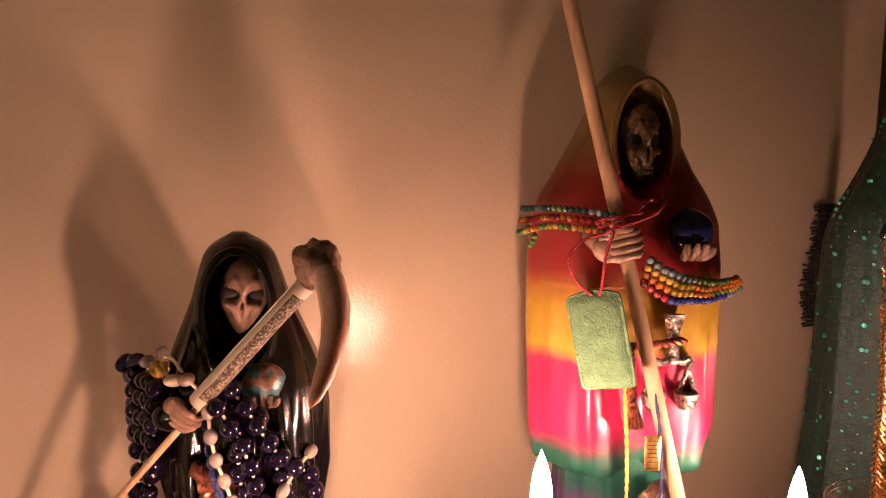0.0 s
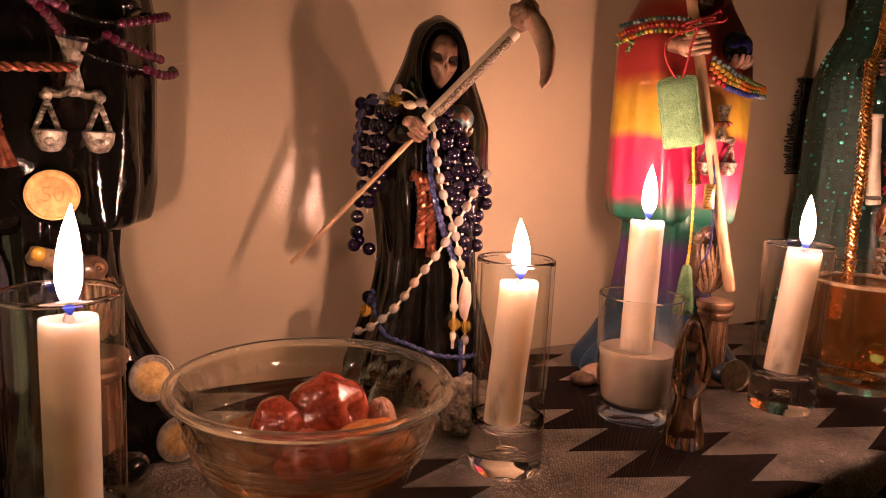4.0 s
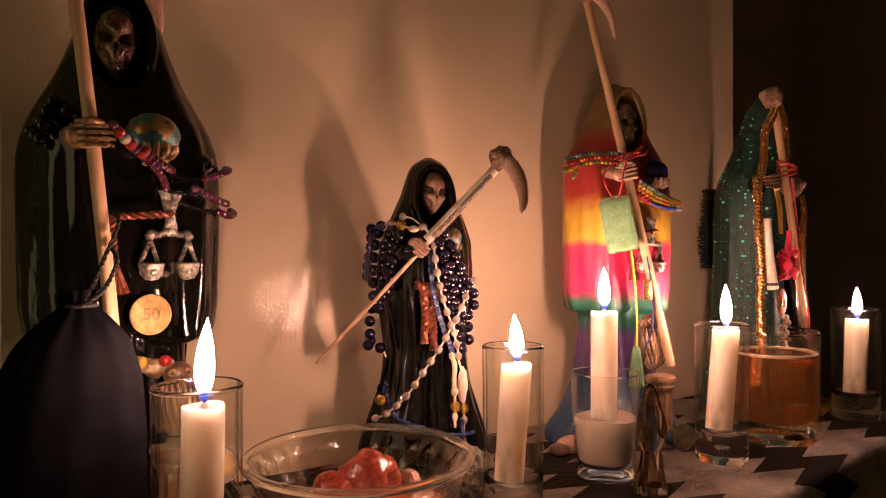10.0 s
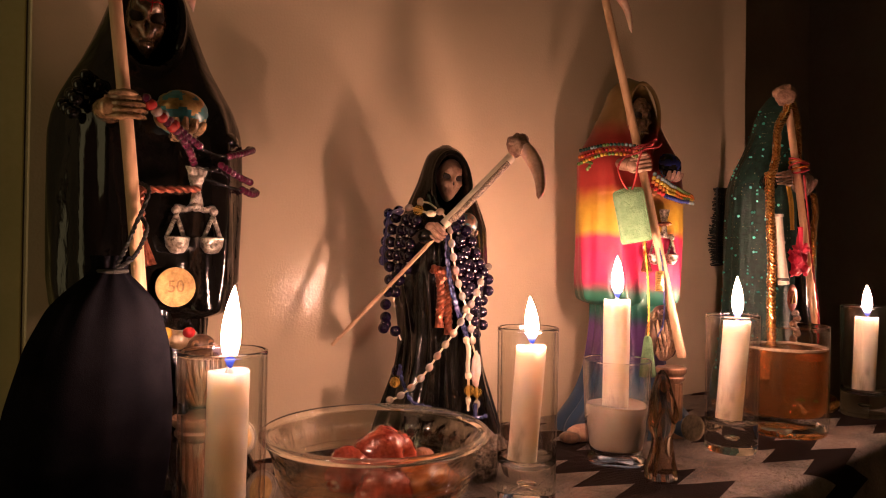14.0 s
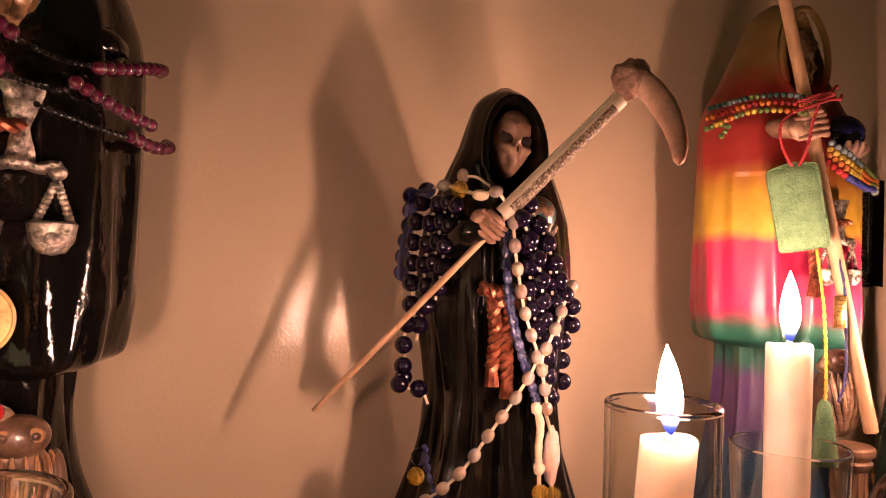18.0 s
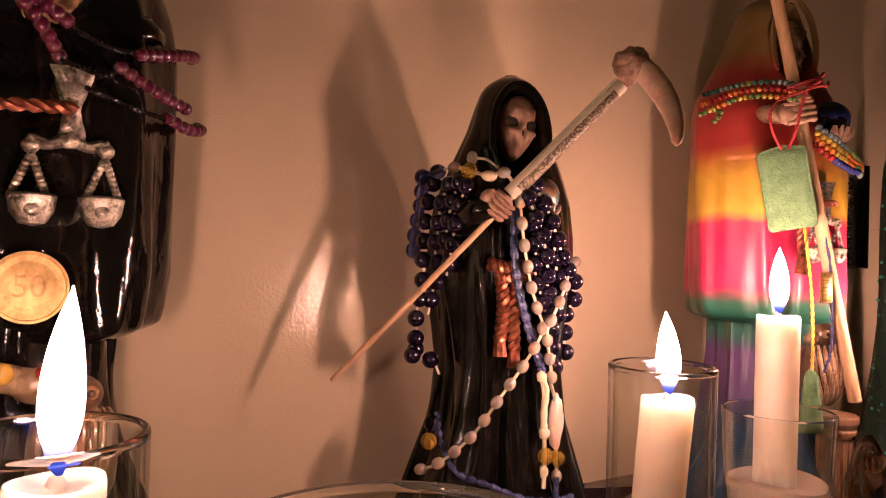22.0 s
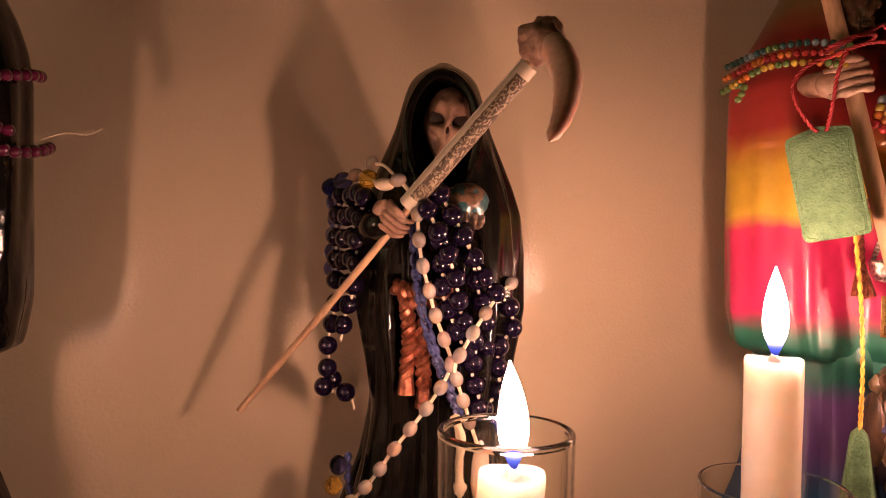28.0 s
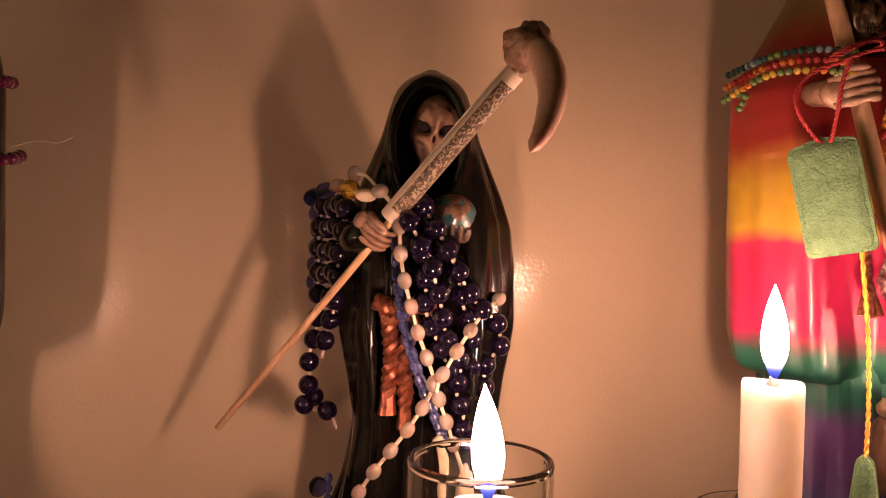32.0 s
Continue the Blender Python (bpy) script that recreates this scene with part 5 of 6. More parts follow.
for i in range(4):
    q = -0.9 + 0.42 * i
    g.tube(spline([ball + Vector((0.0115 * math.cos(q) * 0.6, 0.004, -0.014)), ball + Vector((0.0138 * math.sin(q), -0.0110, -0.0060 + 0.002 * i)), ball + Vector((0.0120 * math.sin(q), -0.0115, 0.0050))], 8), [0.0024, 0.0026, 0.0024, 0.0026, 0.0022, 0.0024, 0.0019, 0.0012], 1, 8)
thing("statue", GS, "dark skeleton statue under a sequined green veil", "statue", "altar statues", g, [BLACK_SATIN, BONE, SOCKET])


# ---- scythes, cords, beads and offerings ----
def rod(parent, a, b, r, mat, taper=1.0):
    line = [Vector(a).lerp(Vector(b), u) + Vector((0.0006 * math.sin(5 * u), 0.0004 * math.sin(7 * u), 0)) for u in np.linspace(0, 1, 14)]
    return part("handle", Geo().tube(line, [r * (1 + (taper - 1) * k / 13) for k in range(14)], 0, 12), mat, parent, "pale wooden stick")


def claw_blade(parent, pts, r, mat):
    line = spline(pts, 30)
    rad = [r * (0.72 + 0.40 * math.sin(min(1, k / 14) * math.pi / 2)) * (1 - 0.74 * (k / 29) ** 1.7) * (1 + 0.03 * math.sin(k * 1.7)) * (0.15 if k == 29 else 0.70 if k == 28 else 1.0) for k in range(30)]
    return part("blade", Geo().tube(line, rad, 0, 16), mat, parent, "curved brown horn-like blade")


def knob(parent, c, r, seed):
    def shape(d):
        return Vector((d.x * r[0], d.y * r[1], d.z * r[2])) * (1 + 0.28 * noise.noise(d * 1.6 + Vector((seed, 1, 0))) + 0.12 * noise.noise(d * 4 + Vector((seed, 0, 2))))

    return part("knob", Geo().sphere(c, r, 0, 32, 22, None, shape), CLAW_DARK, parent, "lumpy dark brown joint of the blade")


def along(a, b, k):
    return Vector(a).lerp(Vector(b), k)


# Scythe of the middle statue, with a banknote rolled round its shaft.
TIP, HUB = Vector((-0.1005, -0.0500, 0.8480)), Vector((0.0140, -0.1452, 1.0075))
scythe = thing("scythe", (0, 0, 0), "slim wooden scythe with a brown claw-like blade", "scythe", "scythes")
rod(scythe, TIP, HUB, 0.0016, STICK, 1.1)
knob(scythe, (0.0145, -0.1465, 1.0122), (0.0098, 0.0085, 0.0088), 3)
claw_blade(scythe, [(0.0130, -0.1475, 1.0120), (0.0172, -0.1545, 1.0065), (0.0168, -0.1665, 0.9925), (0.0100, -0.1785, 0.9775), (0.0020, -0.1860, 0.9665)], 0.0064, CLAW)
N0, N1 = Vector((-0.0305, -0.1085, 0.9475)), Vector((0.0109, -0.1427, 1.0033))
axis = (N1 - N0).normalized()
side = Vector((0.75, -0.25, -0.6))
side = (side - axis * side.dot(axis)).normalized()
M = Matrix.Identity(4)
for k, v in enumerate((side, axis.cross(side), axis)):
    M.col[k][:3] = v
M.translation = (N0 + N1) / 2
half = (N1 - N0).length / 2
roll = Geo()
prof = []
for k in range(40):
    a = 2 * math.pi * k / 40
    prof.append(a)
rings = []
for z, f in ((-half, 0.97), (-half + 0.0004, 1.0), (-half * 0.3, 0.98), (half * 0.4, 0.95), (half - 0.0004, 0.94), (half, 0.90), (half - 0.0003, 0.60), (half * 0.2, 0.55), (-half + 0.0006, 0.62), (-half, 0.93)):
    rings.append([(0.0044 * f * (1 + 0.012 * math.cos(a - 2)) * math.cos(a), 0.0044 * f * math.sin(a), z) for a in prof])
roll.loft(rings, 0, False, False)
note = thing("rolled_banknote", M, "pale engraved banknote rolled tightly round the scythe's shaft", "banknote")
part("paper_roll", roll, NOTE, note)
part("overlap_edge", Geo().box((-0.0039, -0.0017, 0), (0.0006, 0.0010, half * 1.96)), PAPER, note, "free edge of the paper")

# Scythe of the large black statue.
scythe = thing("scythe", (0, 0, 0), "thick wooden scythe leaning on the large black statue", "scythe", "scythes")
rod(scythe, (-0.2672, -0.1565, 0.8895), (-0.2925, -0.1710, 1.1300), 0.0038, STICK, 0.90)
knob(scythe, (-0.2925, -0.1710, 1.1320), (0.009, 0.009, 0.009), 5)
claw_blade(scythe, [(-0.2920, -0.1710, 1.1330), (-0.2750, -0.1650, 1.1300), (-0.2580, -0.1580, 1.1120), (-0.2450, -0.1520, 1.0870), (-0.2400, -0.1490, 1.0670)], 0.0065, CLAW)

# Scythe of the rainbow statue.
scythe = thing("scythe", (0, 0, 0), "long wooden scythe held by the rainbow statue", "scythe", "scythes")
rod(scythe, (0.2190, -0.1475, 0.8295), (0.1350, -0.1210, 1.1700), 0.0042, STICK, 0.85)
knob(scythe, (0.1343, -0.1215, 1.1730), (0.0085, 0.008, 0.0075), 8)
claw_blade(scythe, [(0.1350, -0.1220, 1.1740), (0.1470, -0.1260, 1.1690), (0.1550, -0.1310, 1.1540), (0.1580, -0.1345, 1.1320)], 0.0048, CLAW)

# Scythe of the veiled statue.
scythe = thing("scythe", (0, 0, 0), "wooden scythe with a blocky head held by the veiled statue", "scythe", "scythes")
rod(scythe, (0.4440, -0.1540, 0.8520), (0.3790, -0.1560, 1.0950), 0.0042, STICK, 0.9)
knob(scythe, (0.3760, -0.1550, 1.1010), (0.0125, 0.0105, 0.0105), 12)
claw_blade(scythe, [(0.3790, -0.1540, 1.1040), (0.3930, -0.1470, 1.1080), (0.4040, -0.1400, 1.0990), (0.4080, -0.1370, 1.0850)], 0.0058, CLAW)


# ---- beads ----
def bead_mesh(name, r, mat, stretch=1.0, n=14, k=9):
    return Geo().sphere((0, 0, 0), (r, r, r * stretch), 0, n, k).mesh(name, [mat])


B_PURPLE, B_WHITE = bead_mesh("purple_bead", 0.0047, PURPLE, 1.0, 20, 13), bead_mesh("white_bead", 0.0030, PEARL, 1.25)
B_AMBER, B_BLUE = Geo().sphere((0, 0, 0), 0.0044, 0, 10, 7).mesh("amber_bead", [AMBER], False), bead_mesh("blue_bead", 0.0042, BLUE_BEAD, 1.1)
B_MAROON, B_RED, B_PALE = bead_mesh("maroon_bead", 0.0026, MAROON), bead_mesh("red_bead", 0.0032, SEED_RED), bead_mesh("pale_bead", 0.0032, PEARL)
B_SEED = {k: bead_mesh(k + "_seed", 0.0019, m, 0.85, 10, 7) for k, m in (("red", SEED_RED), ("orange", SEED_ORANGE), ("yellow", SEED_YELLOW), ("green", SEED_GREEN), ("blue", SEED_BLUE), ("sky", SEED_SKY), ("dark", SEED_DARK))}
B_FAT = {k: bead_mesh(k + "_fat_seed", 0.0024, m, 0.85, 10, 7) for k, m in (("red", SEED_RED), ("orange", SEED_ORANGE), ("yellow", SEED_YELLOW), ("green", SEED_GREEN), ("blue", SEED_BLUE), ("sky", SEED_SKY), ("dark", SEED_DARK))}
B_TINY = bead_mesh("tiny_dark_bead", 0.0011, BLACK, 1.0, 8, 5)


def beads(parent, pts, step, pick, cord=CREAM_CORD, r=0.0005, loose=0.0):
    """Beads threaded at even steps on a cord through a few points. pick gives the mesh for each."""
    line = spline(pts, 24 * len(pts))
    if cord:
        part("cord", Geo().tube(line[::2], r, 0, 6), cord, parent)
    for i, (p, d) in enumerate(evenly(line, step)):
        me = pick(i) if callable(pick) else pick
        if loose:
            p = p + Vector((noise.noise(p * 90), 0.6 * noise.noise(p * 90 + Vector((7, 0, 0))), noise.noise(p * 90 + Vector((0, 7, 0))))) * loose
        if me:
            part("bead", me, None, parent, at=Matrix.Translation(p) @ d.to_track_quat("Z", "Y").to_matrix().to_4x4())


# Dark purple bead necklace, in loops over both arms of the middle statue.
neck = thing("bead_necklace", (0, 0, 0), "long necklace of glossy dark purple beads looped over the statue's arms", "necklace")
LEFT = [
    ((-0.0557, -0.073, 0.9544), (-0.0566, -0.070, 0.9445), (-0.0571, -0.068, 0.9345), (-0.0566, -0.067, 0.9259), (-0.0567, -0.066, 0.9172), (-0.0560, -0.066, 0.9060), (-0.0577, -0.066, 0.8938), (-0.0600, -0.066, 0.8831), (-0.0590, -0.066, 0.8725), (-0.0622, -0.066, 0.8634), (-0.0570, -0.066, 0.8593), (-0.0497, -0.068, 0.8579), (-0.0464, -0.070, 0.8510)),
    ((-0.0516, -0.083, 0.9526), (-0.0529, -0.079, 0.9457), (-0.0535, -0.077, 0.9373), (-0.0532, -0.075, 0.9274), (-0.0529, -0.073, 0.9174), (-0.0503, -0.072, 0.9060), (-0.0527, -0.070, 0.8941), (-0.0540, -0.069, 0.8834)),
    ((-0.0474, -0.094, 0.9514), (-0.0479, -0.090, 0.9455), (-0.0487, -0.087, 0.9344), (-0.0492, -0.085, 0.9261), (-0.0496, -0.083, 0.9148), (-0.0505, -0.081, 0.9049)),
    ((-0.0496, -0.089, 0.9537), (-0.0502, -0.085, 0.9442), (-0.0505, -0.081, 0.9331), (-0.0506, -0.079, 0.9218)),
    ((-0.0569, -0.061, 0.8640), (-0.0521, -0.062, 0.8645)),
]
for pts in LEFT:
    beads(neck, pts, 0.0106, B_PURPLE, CREAM_CORD, 0.0007, 0.0008)
beads(neck, [(-0.0594, -0.068, 0.9574), (-0.0566, -0.062, 0.9442), (-0.0572, -0.060, 0.9362), (-0.0576, -0.058, 0.9273), (-0.0577, -0.057, 0.9192), (-0.0567, -0.057, 0.9111)], 0.0083, B_BLUE, CREAM_CORD, 0.0004)
RIGHT = [
    ((-0.0172, -0.1115, 0.9530), (-0.0104, -0.1130, 0.9422), (-0.0050, -0.1130, 0.9321), (0.0012, -0.1110, 0.9217), (0.0079, -0.1080, 0.9127), (0.0177, -0.1040, 0.9045), (0.0217, -0.1000, 0.8938), (0.0150, -0.1010, 0.8842), (0.0150, -0.1010, 0.8739), (0.0153, -0.1010, 0.8645), (0.0085, -0.1015, 0.8572), (0.0056, -0.1020, 0.8514)),
    ((-0.0230, -0.1140, 0.9460), (-0.0180, -0.1145, 0.9365), (-0.0140, -0.1145, 0.9287), (-0.0103, -0.1140, 0.9173), (-0.0080, -0.1125, 0.9090), (-0.0053, -0.1100, 0.8986), (0.0019, -0.1065, 0.8859), (0.0010, -0.1060, 0.8733), (0.0043, -0.1050, 0.8649), (0.0041, -0.1045, 0.8567)),
    ((-0.0162, -0.1110, 0.9334), (-0.0149, -0.1110, 0.9185), (-0.0150, -0.1100, 0.9110), (-0.0105, -0.1090, 0.8999), (-0.0042, -0.1070, 0.8867), (-0.0008, -0.1060, 0.8775)),
    ((-0.0041, -0.1080, 0.9361), (-0.0005, -0.1080, 0.9251), (0.0020, -0.1070, 0.9130), (0.0069, -0.1040, 0.8998), (0.0079, -0.1030, 0.8877), (0.0075, -0.1030, 0.8758)),
]
for pts in RIGHT:
    beads(neck, pts, 0.0106, B_PURPLE, CREAM_CORD, 0.0007, 0.0010)

# Pale rosary that crosses the robe.
rosary = thing("rosary", (0, 0, 0), "rosary of milky white oval beads with amber beads", "rosary")
beads(rosary, [(-0.0270, -0.1125, 0.9440), (-0.0263, -0.1135, 0.9329), (-0.0244, -0.1135, 0.9219), (-0.0211, -0.1125, 0.9110), (-0.0181, -0.1120, 0.9008), (-0.0140, -0.1120, 0.8901), (-0.0112, -0.1135, 0.8783), (-0.0191, -0.1105, 0.8624), (-0.0287, -0.1080, 0.8491), (-0.0352, -0.1060, 0.8400), (-0.0409, -0.1030, 0.8304), (-0.0468, -0.0990, 0.8217), (-0.0531, -0.0920, 0.8131), (-0.0585, -0.0850, 0.8069), (-0.0623, -0.0780, 0.8038)], 0.0112, B_WHITE, CREAM_CORD, 0.0008)
beads(rosary, [(0.0200, -0.1020, 0.9140), (0.0142, -0.1060, 0.9104), (0.0081, -0.1095, 0.9048), (0.0005, -0.1145, 0.8964), (-0.0060, -0.1160, 0.8867), (-0.0100, -0.1160, 0.8787), (-0.0073, -0.1135, 0.8696), (-0.0030, -0.1110, 0.8589), (0.0000, -0.1085, 0.8501)], 0.0112, B_WHITE, CREAM_CORD, 0.0008)
shoulder = [(-0.0600, -0.0700, 0.9572), (-0.0550, -0.0770, 0.9598), (-0.0503, -0.0860, 0.9619), (-0.0455, -0.0930, 0.9599), (-0.0398, -0.1030, 0.9568), (-0.0350, -0.1090, 0.9584), (-0.0290, -0.1110, 0.9520)]
part("cord", Geo().tube(spline(shoulder, 24), 0.0009, 0, 6), CREAM_CORD, rosary)
for p, me in zip(shoulder, (B_BLUE, B_BLUE, B_WHITE, B_AMBER, None, B_WHITE)):
    if me:
        part("bead", me, None, rosary, at=Matrix.Translation(p) @ Matrix.Rotation(radians(75), 4, "Y"))
part("knot", Geo().sphere(shoulder[4], (0.0046, 0.0030, 0.0028), 0, 14, 9), CREAM_CORD, rosary, "waxed knot in the cord")
part("bead", B_WHITE, None, rosary, at=Matrix.Translation((-0.0439, -0.0930, 0.9665)))
part("thread_end", Geo().tube(spline([(-0.0439, -0.0935, 0.9665), (-0.0400, -0.1000, 0.9655), (-0.0365, -0.1060, 0.9610)], 8), 0.0007, 0, 6), CREAM_CORD, rosary, "loose white thread end")
# Pendants at its lower ends: a wrapped cream cord over a faceted amber bead, and a pale quartz.
drop = [Vector(p) for p in ((-0.0069, -0.1085, 0.8534), (-0.0048, -0.1090, 0.8394), (-0.0046, -0.1090, 0.8238), (-0.0045, -0.1095, 0.8120), (-0.0047, -0.1095, 0.8036), (-0.0046, -0.1095, 0.7949))]
part("cord", Geo().tube(drop, 0.0011, 0, 7), CREAM_CORD, rosary, "knotted cream cord")
part("wrapped_cord", Geo().tube(spline([drop[0], drop[1] + Vector((0.0006, 0, 0.006)), drop[1] - Vector((0.0004, 0, 0.004)), drop[2]], 14), [0.0019 + 0.0002 * math.sin(2.2 * i) for i in range(14)], 0, 10), CREAM_CORD, rosary, "smooth wrapped cream cord")
for c, size in ((drop[0], (0.0028, 0.0026, 0.0030)), (drop[2], (0.0030, 0.0028, 0.0034)), (drop[4], (0.0022, 0.0022, 0.0038))):
    part("knot", Geo().sphere(c, size, 0, 14, 12, None, lambda d, size=size: Vector((d.x * size[0], d.y * size[1], d.z * size[2])) * (1 + 0.10 * math.sin(22 * d.z + 3 * d.x))), CREAM_CORD, rosary)
part("bead", B_AMBER, None, rosary, at=Matrix.Translation(drop[3] + Vector((0, -0.001, 0))))
far = [Vector(p) for p in ((0.0011, -0.1060, 0.8497), (0.0050, -0.1060, 0.8380), (0.0064, -0.1050, 0.8239), (0.0069, -0.1060, 0.7987), (0.0048, -0.1070, 0.7821))]
part("cord", Geo().tube(spline(far, 14), 0.0009, 0, 7), CREAM_CORD, rosary)
part("pendant", Geo().sphere(far[2] + Vector((0, 0, 0.004)), 0.01, 0, 20, 14, None, lambda d: Vector((d.x * 0.0046, d.y * 0.0036, d.z * 0.0150)) * (1 + 0.18 * noise.noise(d * 2))), QUARTZ, rosary, "pale pink quartz pendant")
part("bead", B_AMBER, None, rosary, at=Matrix.Translation((0.0066, -0.1065, 0.8085)))
for p in far[3:]:
    part("bead", B_WHITE, None, rosary, at=Matrix.Translation(p))
part("bead", B_AMBER, None, rosary, at=Matrix.Translation((-0.0572, -0.0790, 0.8183)))
part("bead", B_BLUE, None, rosary, at=Matrix.Translation((-0.0547, -0.0770, 0.8270)))
part("cord", Geo().tube(spline([(-0.0500, -0.0740, 0.8320), (-0.0500, -0.0790, 0.8190), (-0.0465, -0.0890, 0.8035), (-0.0352, -0.1030, 0.7991), (-0.0199, -0.1130, 0.7929), (-0.0023, -0.1165, 0.7903), (0.0120, -0.1140, 0.7900)], 73), [(0.0009, 0.0017, 0.0020, 0.0017)[j % 4] for j in range(73)], 0, 8), BLUE_CORD, rosary)

# Blue beaded cord down the front and round the foot.
cord = thing("beaded_cord", (0, 0, 0), "thin blue beaded cord hanging down the robe and round its foot", "cord")
for k, off in enumerate((0.0, 0.0022)):
    pts = [(-0.0285 + off, -0.1085, 0.940), (-0.0265 + off, -0.1070, 0.918), (-0.0230 + off, -0.1065, 0.900), (-0.0165 + off, -0.1065, 0.880), (-0.0085 + off, -0.1065, 0.862), (-0.0050 + off, -0.1060, 0.853)]
    line = spline(pts, 70)
    part("strand", Geo().tube(line, [(0.0008, 0.0015, 0.0017, 0.0015)[j % 4] for j in range(70)], 0, 7), BLUE_CORD, cord)
q = Vector((-0.0023, -0.1165, 0.7903))
part("strand", Geo().tube([q + Vector((0, 0, 0.012)), q, q + Vector((0.0005, -0.001, -0.016))], 0.0017, 0, 7), BLUE_CORD, cord)

# Maroon beads of the large black statue.
neck = thing("bead_necklace", (0, 0, 0), "necklace of maroon and tiny dark beads over the statue's arm", "necklace")


def maroon(lo, hi):
    return lambda i: B_MAROON if lo <= i < hi else B_TINY


beads(neck, [(-0.2690, -0.1690, 1.0080), (-0.2600, -0.1650, 0.9990), (-0.2500, -0.1570, 0.9930), (-0.2400, -0.1450, 0.9850), (-0.2340, -0.1330, 0.9780)], 0.0046, lambda i: (B_MAROON, B_RED, B_PALE, B_RED)[i % 4] if i < 6 else B_MAROON, BLACK_CORD)
beads(neck, [(-0.2660, -0.1650, 1.0050), (-0.2540, -0.1600, 0.9980), (-0.2400, -0.1480, 0.9910), (-0.2310, -0.1380, 0.9880)], 0.0046, lambda i: (B_RED, B_MAROON, B_PALE, B_MAROON)[i % 4] if i < 5 else B_MAROON, BLACK_CORD)
beads(neck, [(-0.2310, -0.1370, 0.9870), (-0.2180, -0.1240, 0.9860), (-0.2070, -0.1170, 0.9870)], 0.0023, B_TINY, BLACK_CORD, 0.0003)
beads(neck, [(-0.2070, -0.1170, 0.9870), (-0.1990, -0.1100, 0.9895), (-0.1900, -0.1010, 0.9930), (-0.1830, -0.0900, 0.9960), (-0.1820, -0.0780, 0.9980)], 0.0044, B_MAROON, BLACK_CORD)
beads(neck, [(-0.2330, -0.1370, 0.9760), (-0.2200, -0.1230, 0.9760), (-0.2140, -0.1210, 0.9790)], 0.0023, B_TINY, BLACK_CORD, 0.0003)
beads(neck, [(-0.2140, -0.1210, 0.9800), (-0.2050, -0.1150, 0.9765), (-0.1950, -0.1070, 0.9735), (-0.1860, -0.0980, 0.9720)], 0.0044, B_MAROON, BLACK_CORD)
beads(neck, [(-0.2250, -0.1270, 0.9700), (-0.2080, -0.1150, 0.9670), (-0.1960, -0.1080, 0.9655)], 0.0023, B_TINY, BLACK_CORD, 0.0003)
beads(neck, [(-0.1950, -0.1070, 0.9660), (-0.1860, -0.0990, 0.9640), (-0.1790, -0.0880, 0.9660), (-0.1785, -0.0760, 0.9690)], 0.0044, B_MAROON, BLACK_CORD)
part("thread_end", Geo().tube(spline([(-0.179, -0.088, 0.9705), (-0.170, -0.087, 0.9740), (-0.163, -0.086, 0.9735), (-0.157, -0.085, 0.9765)], 10), 0.00025, 0, 5), CREAM_CORD, neck, "loose thread end")
neck = thing("bead_necklace", (0, 0, 0), "bunch of small black beads on the statue's shoulder", "necklace")
B_BLACK = bead_mesh("black_bead", 0.0040, BLACK, 1.0, 16, 10)
for k in range(3):
    beads(neck, [(-0.3030 + 0.002 * k, -0.0960 - 0.006 * k, 1.0120 - 0.003 * k), (-0.2975 + 0.001 * k, -0.1000 - 0.006 * k, 1.0205 + 0.001 * k), (-0.2930, -0.1030 - 0.006 * k, 1.0275), (-0.2800, -0.1060 - 0.005 * k, 1.0260 - 0.004 * k)], 0.0084, B_BLACK, BLACK_CORD)

# Seed-bead strings of the rainbow statue.
neck = thing("bead_necklace", (0, 0, 0), "strings of many-coloured seed beads on the rainbow statue", "necklace")
ROWS_LEFT = [("dark", "dark", "sky", "dark", "green"), ("orange", "red", "red", "orange", "red"), ("green", "yellow", "orange", "green", "yellow")]
for k, names in enumerate(ROWS_LEFT):
    dz = 0.0065 - 0.0046 * k
    beads(neck, [(0.1435 - 0.0012 * k, -0.0850, 1.0205 + dz - 0.002 * k), (0.1455 - 0.001 * k, -0.1130, 1.0225 + dz), (0.1540, -0.1310, 1.0220 + dz), (0.1680, -0.1395, 1.0195 + dz)], 0.0036, lambda i, names=names: B_SEED[names[(i // 2) % 5]], BLACK_CORD, 0.0003)
beads(neck, [(0.1440, -0.0900, 1.0165), (0.1425, -0.1000, 1.0130), (0.1425, -0.0930, 1.0060)], 0.0036, B_SEED["green"], BLACK_CORD, 0.0003)
ROWS_RIGHT = [("sky", "sky", "green", "green", "orange"), ("yellow", "yellow", "orange", "orange", "orange"), ("orange", "yellow", "orange", "green", "yellow"), ("red", "blue", "blue", "blue", "sky")]
for k, names in enumerate(ROWS_RIGHT):
    u = k / 3
    beads(neck, [(0.1890 - 0.004 * u, -0.1380, 1.0030 - 0.0120 * u), (0.1975 - 0.004 * u, -0.1425, 0.9965 - 0.0120 * u), (0.2140 - 0.004 * u, -0.1410, 0.9915 - 0.0105 * u), (0.2390, -0.1340, 0.9876 - 0.0080 * u), (0.2560, -0.1275, 0.9866 - 0.0062 * u), (0.2640 + 0.002 * (k % 2), -0.1220, 0.9862 - 0.0058 * u)], 0.0042, lambda i, names=names: B_FAT[names[min(4, i // 4)]], BLACK_CORD, 0.0003, 0.0010)

